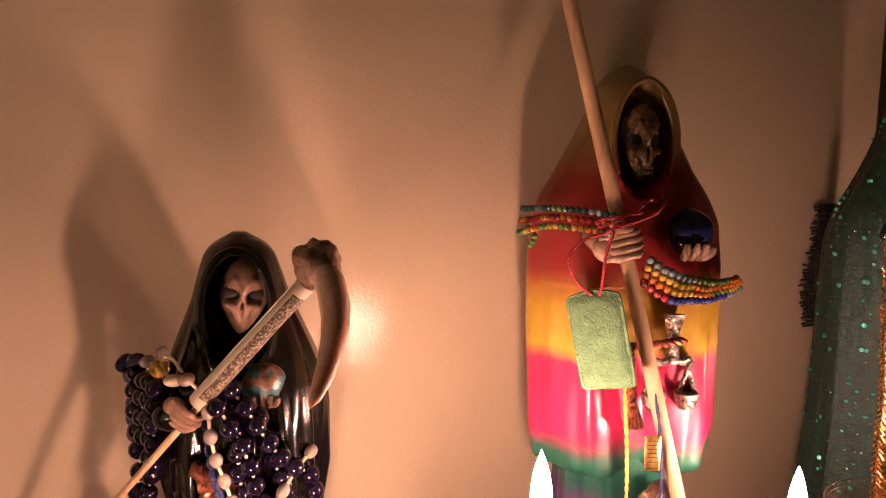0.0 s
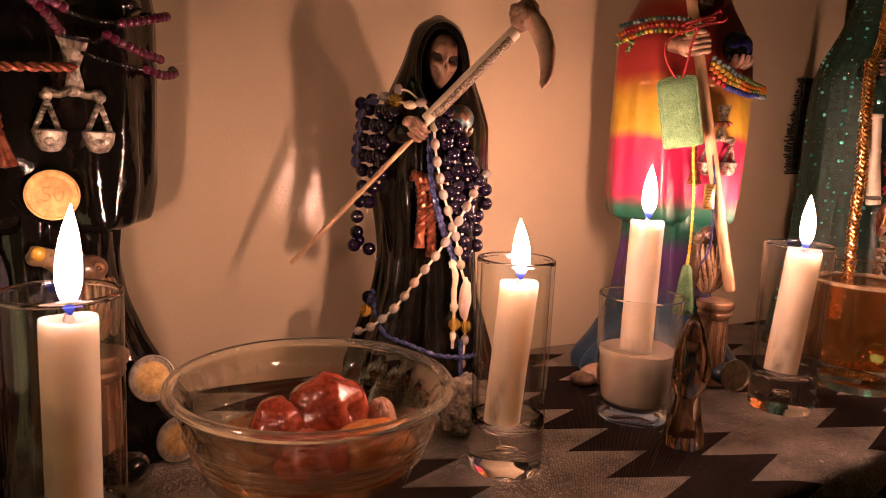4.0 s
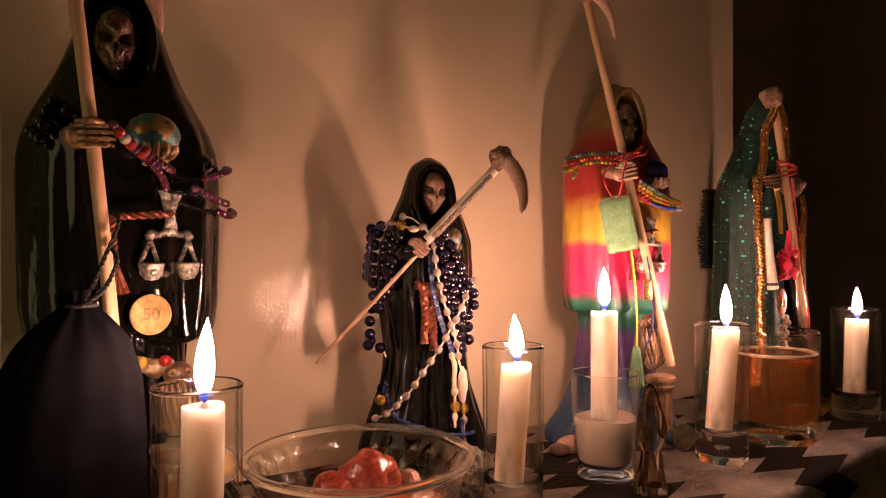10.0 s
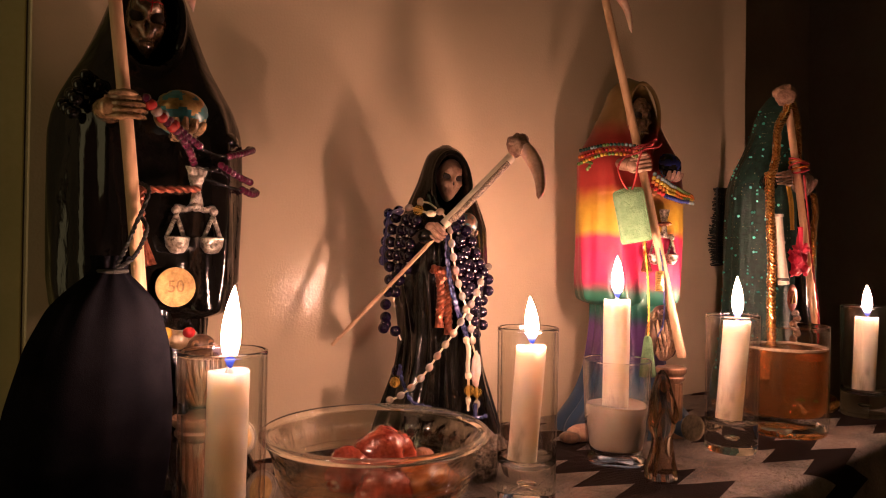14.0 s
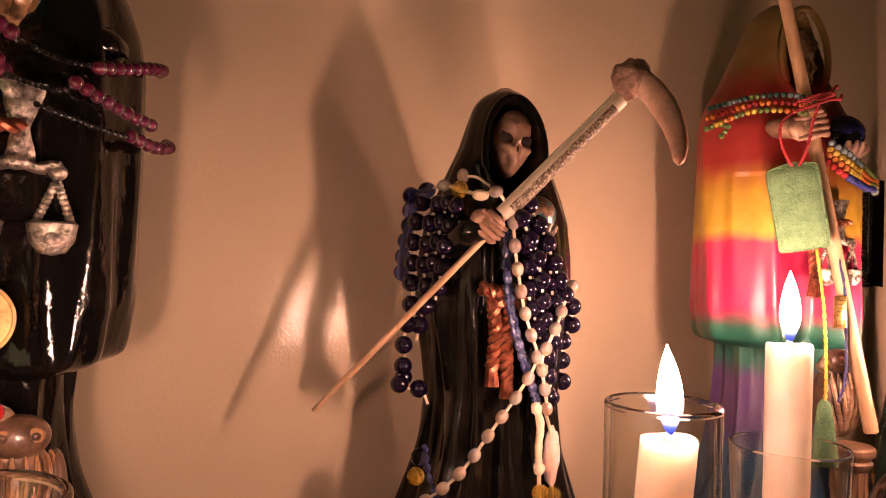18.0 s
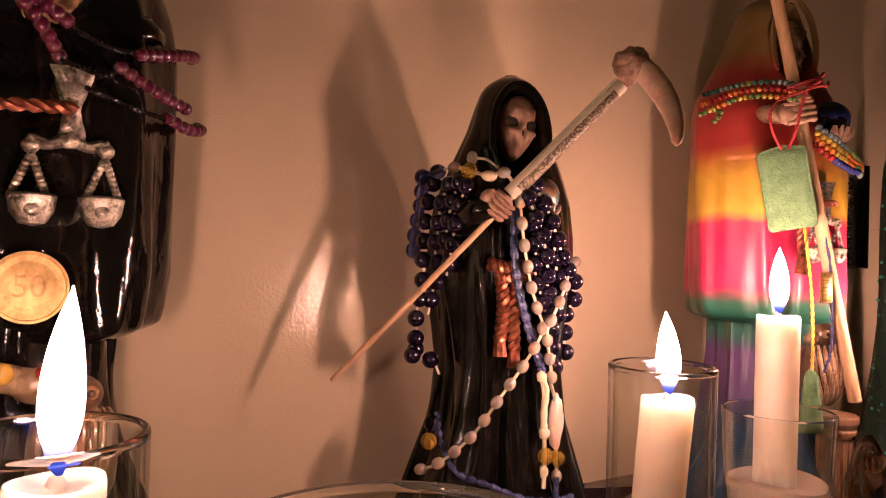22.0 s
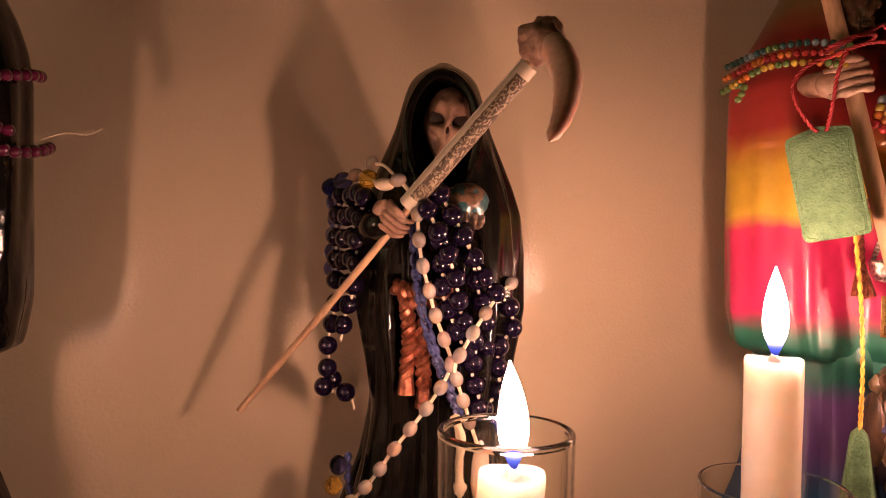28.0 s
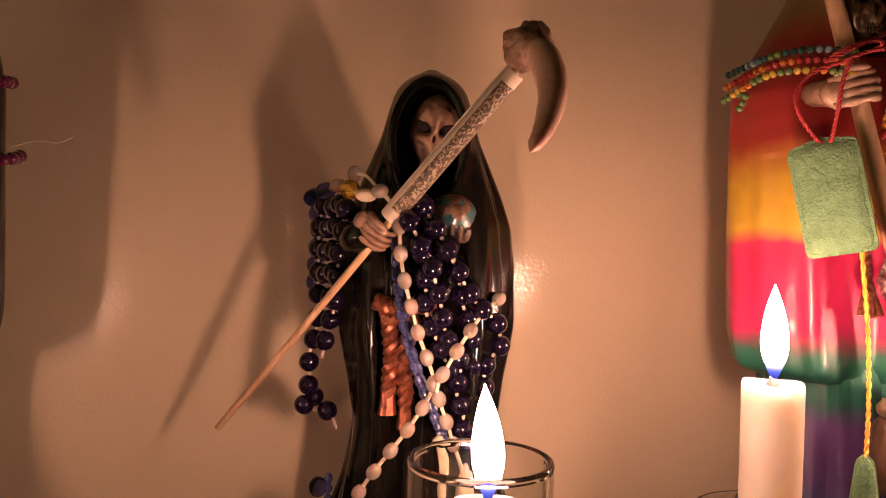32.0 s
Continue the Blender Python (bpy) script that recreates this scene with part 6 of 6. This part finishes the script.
# ---- green felt charm on red cord, with a second on yellow cord ----
def felt_charm(name, c, across, up, w, h, label, peak=0.18, taper=0.0):
    """A small stitched felt packet with a peaked top."""
    x = Vector(across).normalized()
    z = Vector(up)
    z = (z - x * z.dot(x)).normalized()
    y = z.cross(x)
    m = Matrix.Identity(4)
    for k, v in enumerate((x, y, z)):
        m.col[k][:3] = v
    m.translation = Vector(c)
    ob = thing(name, m, label, "charm", "felt charms")
    outline = []
    for a in np.linspace(0, 2 * math.pi, 64, endpoint=False):
        e = 0.14
        px = w / 2 * math.copysign(abs(math.cos(a)) ** e, math.cos(a))
        pz = h / 2 * math.copysign(abs(math.sin(a)) ** e, math.sin(a))
        if pz > 0.3 * h:
            pz += h * peak * 0.55 * (1 - abs(px) / (w / 2)) * 0.6
        outline.append((px * (1 - taper * (pz / h + 0.5)), pz))
    rings = []
    for depth, f in ((-0.0009, 0.99), (-0.0010, 0.90), (-0.0020, 0.84), (-0.0032, 0.66), (-0.0036, 0.35), (-0.0037, 0.02)):
        rings.append([(p * f + 0.0003 * noise.noise((p * 300, q * 300, f * 3)), depth + 0.0003 * noise.noise((p * 200, q * 200, 2)), q * (1 - (1 - f) * w / h)) for p, q in outline])
    for depth, f in ((0.0009, 1.0), (0.0012, 0.85), (0.0020, 0.5), (0.0021, 0.02)):
        rings.insert(0, [(p * f, depth, q * (1 - (1 - f) * w / h)) for p, q in outline])
    felt = part("felt_body", Geo().loft(rings), FELT, ob)
    st = Geo()
    n = 56
    for i in range(n):
        p0, p1 = outline[int(i / n * 64)], outline[(int(i / n * 64) + 1) % 64]
        f = 0.875
        mid = Vector(((p0[0] + p1[0]) / 2 * f, -0.0016, (p0[1] + p1[1]) / 2 * (1 - (1 - f) * w / h)))
        d = Vector((p1[0] - p0[0], 0, p1[1] - p0[1]))
        if d.length > 1e-5:
            d = d.normalized() * 0.0007
            st.tube([mid - d, mid + d], 0.00025, 0, 5)
    tagged(part("stitching", st, FELT_DARK, felt, "dark green running stitches"), kind="stuff")
    return ob


felt_charm("felt_charm", (0.1620, -0.1345, 0.9620), (0.0175, -0.0195, 0.0050), (-0.0115, 0.006, 0.0495), 0.0285, 0.0500, "light green stitched felt packet hanging from a red cord")
felt_charm("felt_charm", (0.1700, -0.1480, 0.8320), (0.02, -0.016, 0.0), (0.002, 0.0, 0.03), 0.0160, 0.0360, "small light green felt packet hanging from a yellow cord", 0.3, 0.55)


def twisted(parent, pts, r, mat, name="cord"):
    line = spline(pts, 60)
    g2 = Geo()
    for s in (0, math.pi):
        out = []
        for i, p in enumerate(line):
            d = (line[min(i + 1, 59)] - line[max(i - 1, 0)]).normalized()
            u = d.orthogonal().normalized()
            w = d.cross(u)
            out.append(p + (u * math.cos(i * 1.05 + s) + w * math.sin(i * 1.05 + s)) * r * 0.5)
        g2.tube(out, r * 0.62, 0, 6)
    return part(name, g2, mat, parent)


cord = thing("cord", (0, 0, 0), "twisted red cord tied round the hand and scythe", "cord", "charm cords")
twisted(cord, [(0.1570, -0.1470, 1.0200), (0.1455, -0.1400, 1.0150), (0.1400, -0.1370, 1.0070), (0.1430, -0.1360, 0.9975), (0.1520, -0.1345, 0.9890), (0.1580, -0.1335, 0.9860)], 0.0009, RED_CORD)
twisted(cord, [(0.1560, -0.1500, 1.0200), (0.1545, -0.1470, 1.0100), (0.1545, -0.1450, 0.9990), (0.1575, -0.1390, 0.9890), (0.1600, -0.1345, 0.9860)], 0.0009, RED_CORD)
twisted(cord, [(0.1500, -0.1420, 1.0170), (0.1620, -0.1500, 1.0225), (0.1740, -0.1490, 1.0255), (0.1860, -0.1440, 1.0280), (0.1960, -0.1390, 1.0330)], 0.0009, RED_CORD)
twisted(cord, [(0.1540, -0.1400, 1.0210), (0.1600, -0.1480, 1.0255), (0.1700, -0.1490, 1.0300), (0.1790, -0.1460, 1.0345), (0.1830, -0.1440, 1.0340)], 0.0009, RED_CORD)
twisted(cord, [(0.1580, -0.1340, 1.0240), (0.1610, -0.1470, 1.0270), (0.1720, -0.1490, 1.0285), (0.1770, -0.1390, 1.0280), (0.1690, -0.1310, 1.0260)], 0.0009, RED_CORD)
cord = thing("cord", (0, 0, 0), "twisted yellow cord between two felt packets", "cord", "charm cords")
twisted(cord, [(0.1750, -0.1380, 0.9400), (0.1735, -0.1440, 0.9050), (0.1718, -0.1470, 0.8750), (0.1702, -0.1480, 0.8500)], 0.0010, YELLOW_CORD)
cord = thing("cord", (0, 0, 0), "twisted navy cord hanging beside the scythe", "cord", "charm cords")
twisted(cord, [(0.1850, -0.1330, 0.9900), (0.1890, -0.1350, 0.9600), (0.1930, -0.1440, 0.9200), (0.1970, -0.1440, 0.8800), (0.1930, -0.1460, 0.8620), (0.1830, -0.1480, 0.8500)], 0.0009, NAVY_CORD)

plate = thing("gold_plate", pose(0.1900, -0.1440, 0.9020, 90, 0, -20), "small engraved gold plate hanging beside the rainbow statue's scythe", "charm")
part("plate", Geo().box((0, 0, 0), (0.0085, 0.0190, 0.0012), 0, None, 0.5), GOLD, plate)
lines = Geo()
for k in range(5):
    lines.tube([(-0.0028, 0.0068 - 0.0022 * k, 0.0007), (0.0028 - 0.0006 * (k % 2), 0.0068 - 0.0022 * k, 0.0007)], 0.0003, 0, 5)
lines.tube([(-0.003, -0.0045, 0.0007), (0.003, -0.0045, 0.0007), (0.003, -0.008, 0.0007), (-0.003, -0.008, 0.0007), (-0.003, -0.0045, 0.0007)], 0.0003, 0, 5)
part("engraving", lines, BRASS_DARK, plate, "darkened engraved lines")

# ---- coins ----
def coin(c, facing, r, rim, face, label, writing=""):
    z = -Vector(facing).normalized()
    m = (-z).to_track_quat("Z", "Y").to_matrix().to_4x4()
    m.translation = Vector(c)
    ob = thing("coin", m, label, "coin", "coins")
    part("rim", Geo().lathe([(r * 0.70, -0.0008), (r, -0.0007), (r * 1.01, 0.0), (r, 0.0010), (r * 0.93, 0.0011), (r * 0.90, 0.0006), (r * 0.70, 0.0006)], (0, 0, 0), 0, 48), rim, ob)
    disc = part("face", Geo().lathe([(0.0, -0.0008), (r * 0.72, -0.0008), (r * 0.72, 0.0006), (r * 0.70, 0.0007), (0.0, 0.0007)], (0, 0, 0), 0, 40), face, ob)
    relief = Geo()
    for i in range(26):
        a = 2 * math.pi * i / 26
        relief.sphere((math.cos(a) * r * 0.81, math.sin(a) * r * 0.81, 0.0006), (r * 0.022, r * 0.022, 0.0003), 0, 7, 5)
    if writing:
        for i in range(9):
            a = math.pi * (1.15 + 0.7 * i / 8)
            relief.box((math.cos(a) * r * 0.62, math.sin(a) * r * 0.62, 0.0009), (r * 0.09, r * 0.05, 0.0005), 0, Matrix.Rotation(a + math.pi / 2, 3, "Z"))
    else:
        for i in range(7):
            a = 2 * math.pi * i / 7
            relief.sphere((math.cos(a) * r * 0.3, math.sin(a) * r * (0.2 + 0.03 * i), 0.0006), (r * (0.10 + 0.02 * i), r * 0.12, 0.00022), 1, 9, 6)
    tagged(part("relief", relief, [rim, face], ob), kind="stuff")
    if writing:
        cu = bpy.data.curves.new("writing", "FONT")
        cu.body, cu.size, cu.extrude, cu.align_x, cu.align_y = writing, r * 0.88, 0.0005, "CENTER", "CENTER"
        tmp = bpy.data.objects.new("writing", cu)
        me = bpy.data.meshes.new_from_object(tmp)
        bpy.data.objects.remove(tmp)
        # darker brass on the number puts the shade of its relief into the colour
        me.materials.append(BRASS_DARK)
        part("writing", me, None, disc, "raised number 50", at=Matrix.Translation((0, 0, 0.0008)))
    return ob


coin((-0.2405, -0.1195, 0.9010), (0.10, -1, 0.06), 0.0124, COIN_GOLD, COIN_GOLD, "yellow brass coin with a raised 50, stuck on the black robe", "50")
coin((-0.1960, -0.1120, 0.7985), (0.25, -0.95, 0.30), 0.0128, COIN_PALE, COIN_GOLD, "two-coloured coin with pale ring leaning on the statue's foot")
coin((-0.1835, -0.1200, 0.7640), (0.30, -0.93, 0.10), 0.0128, COIN_PALE, COIN_GOLD, "two-coloured coin standing on edge by the statue's foot")
coin((0.2205, -0.1600, 0.7640), (-0.30, -0.95, 0.10), 0.0125, COIN_DULL, COIN_DULL, "dull coin leaning against the rainbow statue's pedestal")

# ---- black drawstring bag hung on the large scythe ----
bag = thing("drawstring_bag", (-0.300, -0.178, 0.785), "black cloth drawstring bag hanging from the scythe's shaft", "bag")
rings = []
for z, w, d, amp in smooth_table([(0.0, 0.038, 0.008, 0.2), (0.004, 0.041, 0.012, 0.3), (0.03, 0.042, 0.016, 0.4), (0.06, 0.0395, 0.016, 0.6), (0.09, 0.034, 0.014, 0.9), (0.110, 0.026, 0.011, 1.3), (0.122, 0.015, 0.008, 1.8), (0.128, 0.007, 0.006, 2), (0.131, 0.008, 0.0062, 2.4), (0.136, 0.0105, 0.0072, 3)], 60):
    rings.append([(0.014 * z / 0.14 + math.sin(a) * w * (1 + amp * 0.018 * math.sin(9 * a + 2)), -math.cos(a) * d * (1 + amp * 0.035 * math.sin(11 * a)), z) for a in np.linspace(0, 2 * math.pi, 72, endpoint=False)])
part("pouch", Geo().loft(rings), BAG, bag)
part("drawstring", Geo().tube([(0.0135 + 0.0078 * math.sin(a), -0.0070 * math.cos(a), 0.128) for a in np.linspace(0, 2 * math.pi, 24)], 0.0012, 0, 7), BLACK_CORD, bag, "black drawstring")
twisted(bag, [(0.014, -0.006, 0.128), (0.020, -0.004, 0.140), (0.026, 0.006, 0.152), (0.034, 0.012, 0.172), (0.028, 0.020, 0.178)], 0.0012, BLACK_CORD, "loop")
twisted(bag, [(0.014, -0.006, 0.128), (0.024, -0.006, 0.136), (0.032, 0.006, 0.150), (0.030, 0.012, 0.158)], 0.0012, BLACK_CORD, "loop")

# ---- veil, garland and gifts of the green statue ----
veil = thing("veil", GS, "dark green sequined veil draped over the statue's head and back", "veil")
rings, count, n = [], 90, 80
table = smooth_table([(0.004, 0.090, 0.060, 1.0, 1.35), (0.03, 0.085, 0.056, 1.0, 1.35), (0.08, 0.076, 0.050, 1.0, 1.30), (0.14, 0.071, 0.046, 1.0, 1.25), (0.21, 0.069, 0.045, 1.0, 1.2), (0.252, 0.068, 0.043, 0.8, 1.2), (0.272, 0.061, 0.038, 0.6, 1.2), (0.290, 0.046, 0.033, 0.5, 1.15), (0.315, 0.0290, 0.028, 0.3, 1.1), (0.338, 0.0195, 0.023, 0.1, 1.0), (0.355, 0.0125, 0.015, 0, 0.9), (0.3635, 0.002, 0.003, 0, 0.7)], count)
outer, inner = Geo(), []
for z, w, d, amp, open_ in table:
    row = []
    for j in range(n):
        a = -(2 * math.pi - open_ * 1.15) / 2 + math.pi + (2 * math.pi - open_ * 1.15) * j / (n - 1) + 0.42
        f = 1 + amp * (0.035 * math.sin(9 * a + 14 * z) + 0.02 * math.sin(21 * a))
        row.append((math.sin(a) * w * f * (0.84 if z > 0.05 else 0.88), 0.003 - math.cos(a) * d * f * 0.95, z))
    inner.append(row)
for off in (0.0, 0.0012):
    for row in inner:
        for x, y, z in row:
            r = math.hypot(x, y) or 1
            outer.v.append((x * (1 + off / r), y * (1 + off / r), z + off * 0.5))
for s in (0, 1):
    for i in range(count - 1):
        for j in range(n - 1):
            a = s * count * n + i * n + j
            q = (a, a + 1, a + n + 1, a + n)
            outer.f.append(q if s else q[::-1])
            outer.m.append(0)
net = part("cloth", outer, VEIL, veil, "dark green net cloth")
rnd = random.Random(5)


def sequin(geo, c, tilt, r):
    """A small round disc, slightly domed."""
    u = tilt.orthogonal().normalized()
    v = tilt.cross(u)
    base = len(geo.v)
    for k in range(8):
        geo.v.append(tuple(c + (u * math.cos(k * math.pi / 4) + v * math.sin(k * math.pi / 4)) * r))
    geo.v.append(tuple(c + tilt * r * 0.2))
    for k in range(8):
        geo.f.append((base + k, base + (k + 1) % 8, base + 8))
        geo.m.append(0)


shiny, glint = Geo(), Geo()
for i in range(3, count - 4):
    for j in range(2, n - 2):
        p = Vector(inner[i][j])
        out = Vector((p.x, p.y, 0)).normalized()
        loose = Vector((rnd.uniform(-1, 1), rnd.uniform(-1, 1), rnd.uniform(-1, 1)))
        if rnd.random() < 0.045 * (1 + math.sin(j * 0.9) + 0.6 * math.sin(i * 0.35 + j * 0.2)):
            sequin(shiny, p + out * 0.0024, (out + loose * 0.65 + Vector((-0.15, -0.2, -0.15))).normalized(), rnd.uniform(0.0010, 0.0018))
        elif (i % 3 == 0 and rnd.random() < 0.34) or rnd.random() < 0.07:
            sequin(glint, p + out * 0.0021, (out + loose * 0.8).normalized(), rnd.uniform(0.0004, 0.0007))
tagged(part("sequin_field", shiny, SEQUIN, net, "scattered round teal sequins", False), kind="stuff")
tagged(part("glitter", glint, GLINT, net, "fine pale green glitter dots", False), kind="stuff")

lace = Geo()
for i in range(90):
    z = 0.165 + 0.00114 * i
    x = 0.062 - 0.004 * math.sin(i * 0.06) + 0.002 * rnd.uniform(-1, 1)
    lace.tube(spline([(0.048, 0.108, z), (x - 0.030, 0.108, z + 0.002 * rnd.uniform(-1, 1)), (x - 0.043 + 0.004 * rnd.uniform(-1, 1), 0.108, z + 0.003 * rnd.uniform(-1, 1))], 6), 0.0009, 0, 5)
for k in range(6):
    lace.tube([(0.048 - 0.0042 * k, 0.1075, 0.164 + 0.0008 * k), (0.0475 - 0.0042 * k, 0.1075, 0.268)], 0.0013, 0, 5)
tagged(part("lace_edge", lace, DARK_LACE, veil, "dark ragged lace edge"), kind="stuff")


def garland(parent, pts, r):
    """Gimp trim: a woven band with a plaited spine and a row of thread loops along both edges."""
    line = spline(pts, 20 * len(pts))
    front = Vector((-0.15, -1, 0)).normalized()
    band, plait, loops = Geo(), Geo(), Geo()
    steps = evenly(line, r * 0.55)
    for k, (p, way) in enumerate(steps):
        side = way.cross(front).normalized()
        out = side.cross(way).normalized()
        if out.dot(front) < 0:
            out = -out
        wob = 0.06 * r * math.sin(k * 1.7)
        for s in (-1, 1):
            band.tube([p + side * s * r * 0.28 - way * r * 0.30, p + side * s * r * 0.30 + way * r * 0.30], r * 0.20, 0, 6)
            a = p + side * s * (r * 0.44 + wob) - way * r * 0.45 + out * r * 0.10
            m = p + side * s * r * 0.26 + out * r * (0.42 + 0.10 * math.sin(k * 2.3 + s))
            plait.tube([a, m, p - side * s * r * 0.06 + way * r * 0.42 + out * r * 0.26], [r * 0.07, r * 0.20, r * 0.10], 0, 6)
            c = p + side * s * (r * 0.74 + wob) + out * r * 0.05
            ring = [c + side * math.cos(q) * r * 0.26 + way * math.sin(q) * r * 0.25 + out * r * 0.07 * math.sin(2 * q + k) for q in np.linspace(0, 2 * math.pi, 10)]
            loops.tube(ring, r * 0.085, 0, 5)
    core = part("band", band, TINSEL, parent)
    tagged(part("plait", plait, TINSEL, core, "plaited gold thread spine"), kind="stuff")
    tagged(part("loop_edge", loops, TINSEL, core, "gold thread loops"), kind="stuff")


gold = thing("garland", (0, 0, 0), "braided gold metallic trim hung over the veiled statue's shoulders", "garland")
garland(gold, [(0.3960, -0.1520, 1.0920), (0.3840, -0.1560, 1.0930), (0.3720, -0.1580, 1.0800), (0.3580, -0.1580, 1.0620), (0.3530, -0.1590, 1.0300), (0.3420, -0.1600, 1.0080)], 0.0058)
garland(gold, [(0.3400, -0.1600, 1.0120), (0.3400, -0.1620, 0.9600), (0.3435, -0.1620, 0.9200), (0.3440, -0.1610, 0.8850), (0.3475, -0.1600, 0.8380), (0.3500, -0.1580, 0.8000)], 0.0066)
garland(gold, [(0.3960, -0.1520, 1.0920), (0.4060, -0.1510, 1.0780), (0.4090, -0.1510, 1.0550), (0.4070, -0.1520, 1.0280), (0.4030, -0.1530, 1.0050)], 0.0056)
garland(gold, [(0.4500, -0.1460, 0.9980), (0.4510, -0.1480, 0.9800), (0.4460, -0.1490, 0.9550), (0.4430, -0.1490, 0.9150), (0.4440, -0.1490, 0.8700)], 0.0054)
hem = [GS @ Vector((math.sin(a) * 0.0815, 0.001 - math.cos(a) * 0.0585, 0.0085)) for a in np.linspace(-2.6, 2.6, 15)]
garland(gold, hem, 0.0050)

paper = thing("rolled_paper", (0, 0, 0), "thin rolled paper tied at both ends beside the veiled statue", "paper")
part("roll", Geo().tube([(0.3500, -0.1640, 0.9710), (0.3540, -0.1650, 0.9320), (0.3590, -0.1660, 0.8980)], [0.0044, 0.0046, 0.0056], 0, 14), PAPER, paper)
for u, w in ((0.02, 0.0055), (0.40, 0.0050), (0.93, 0.0062)):
    c = along((0.3500, -0.1640, 0.9710), (0.3590, -0.1660, 0.8980), u)
    part("tie", Geo().lathe([(w * 0.9, -0.0016), (w, -0.001), (w, 0.001), (w * 0.9, 0.0016)], c, 0, 16), PAPER if u < 0.5 else INK, paper)
rose = thing("cloth_rose", (0.395, -0.158, 0.925), "bright red cloth rose hanging on the veiled statue", "flower")
for k in range(13):
    a = k * 2.4
    far = 0.0050 + 0.0110 * (k % 4) / 3
    mid = Vector((math.cos(a) * far * 1.25, -0.003 - 0.0006 * k, math.sin(a) * far * 0.72 - 0.002))

    def petal(e, k=k):
        cup = 0.0035 * (e.x * e.x + e.z * e.z)
        return Vector((e.x * 0.0078, e.y * 0.0014 + cup, e.z * 0.0080)) * (1 + 0.30 * noise.noise(e * 1.9 + Vector((k, 0, 0)))) + Vector((0, 0.0012 * math.sin(7 * e.x + k), 0))

    part("petal", Geo().sphere(mid, 0.008, 0, 18, 12, Matrix.Rotation(a, 3, "Y") @ Matrix.Rotation(0.5 * math.cos(a), 3, "Z"), petal), ROSE, rose)
strip = Geo()
rows = []
for u in np.linspace(0, 1, 12):
    w = 0.0052 - 0.0014 * u
    mid = Vector((-0.001 - 0.006 * u, -0.007 + 0.0015 * math.sin(5 * u), 0.004 + 0.030 * u))
    rows.append([mid + Vector((w * math.cos(q), 0.0018 * math.sin(q) + 0.0012 * math.sin(3 * q + 4 * u), 0)) for q in np.linspace(0, 2 * math.pi, 16, endpoint=False)])
strip.loft(rows)
part("ribbon", strip, ROSE, rose, "folded red ribbon end")
tie = thing("cord", (0, 0, 0), "red and yellow threads wound round the hand of the veiled statue", "cord", "charm cords")
for k in range(5):
    z = 1.0200 + 0.0028 * k
    part("winding", Geo().tube([(0.3990 + 0.0120 * math.sin(a), -0.1580 - 0.0085 * math.cos(a), z + 0.003 * math.sin(a + k)) for a in np.linspace(0, 2 * math.pi, 20)], 0.0011, 0, 6), SEED_ORANGE if k % 2 else RED_CORD, tie)
twisted(tie, [(0.3950, -0.1660, 1.0150), (0.4080, -0.1640, 0.9700), (0.4230, -0.1610, 0.9200), (0.4380, -0.1600, 0.8700), (0.4420, -0.1580, 0.8300)], 0.0011, RED_CORD, "tail")
twisted(tie, [(0.3760, -0.1580, 1.0050), (0.3770, -0.1610, 0.9850), (0.3830, -0.1600, 0.9560)], 0.0013, YELLOW_CORD, "tail")
twisted(tie, [(0.3800, -0.1580, 1.0050), (0.3820, -0.1610, 0.9850), (0.3860, -0.1600, 0.9560)], 0.0013, YELLOW_CORD, "tail")
medal = thing("medal", pose(0.3860, -0.1600, 0.8830, 90, 0, 0), "oval copper-coloured medal hung low on the veiled statue", "medal")
part("plate", Geo().sphere((0, 0, 0), (0.0095, 0.0145, 0.0016), 0, 28, 8), COPPER, medal)
part("emblem", Geo().tube([(-0.004, -0.006, 0.0018), (0, 0.006, 0.0018), (0.004, -0.006, 0.0018), (-0.004, -0.006, 0.0018)], 0.0007, 0, 6), GOLD, medal)
charm = thing("bead_cluster", (0, 0, 0), "small bronze and dark trinkets below the medal", "trinket")
for k in range(9):
    part("trinket", Geo().sphere((0.3920 + 0.004 * math.sin(k * 2.1), -0.1600, 0.866 - 0.0055 * k), (0.0042, 0.0038, 0.0040), 0, 12, 8), TERRACOTTA if k % 3 else SILVER, charm)
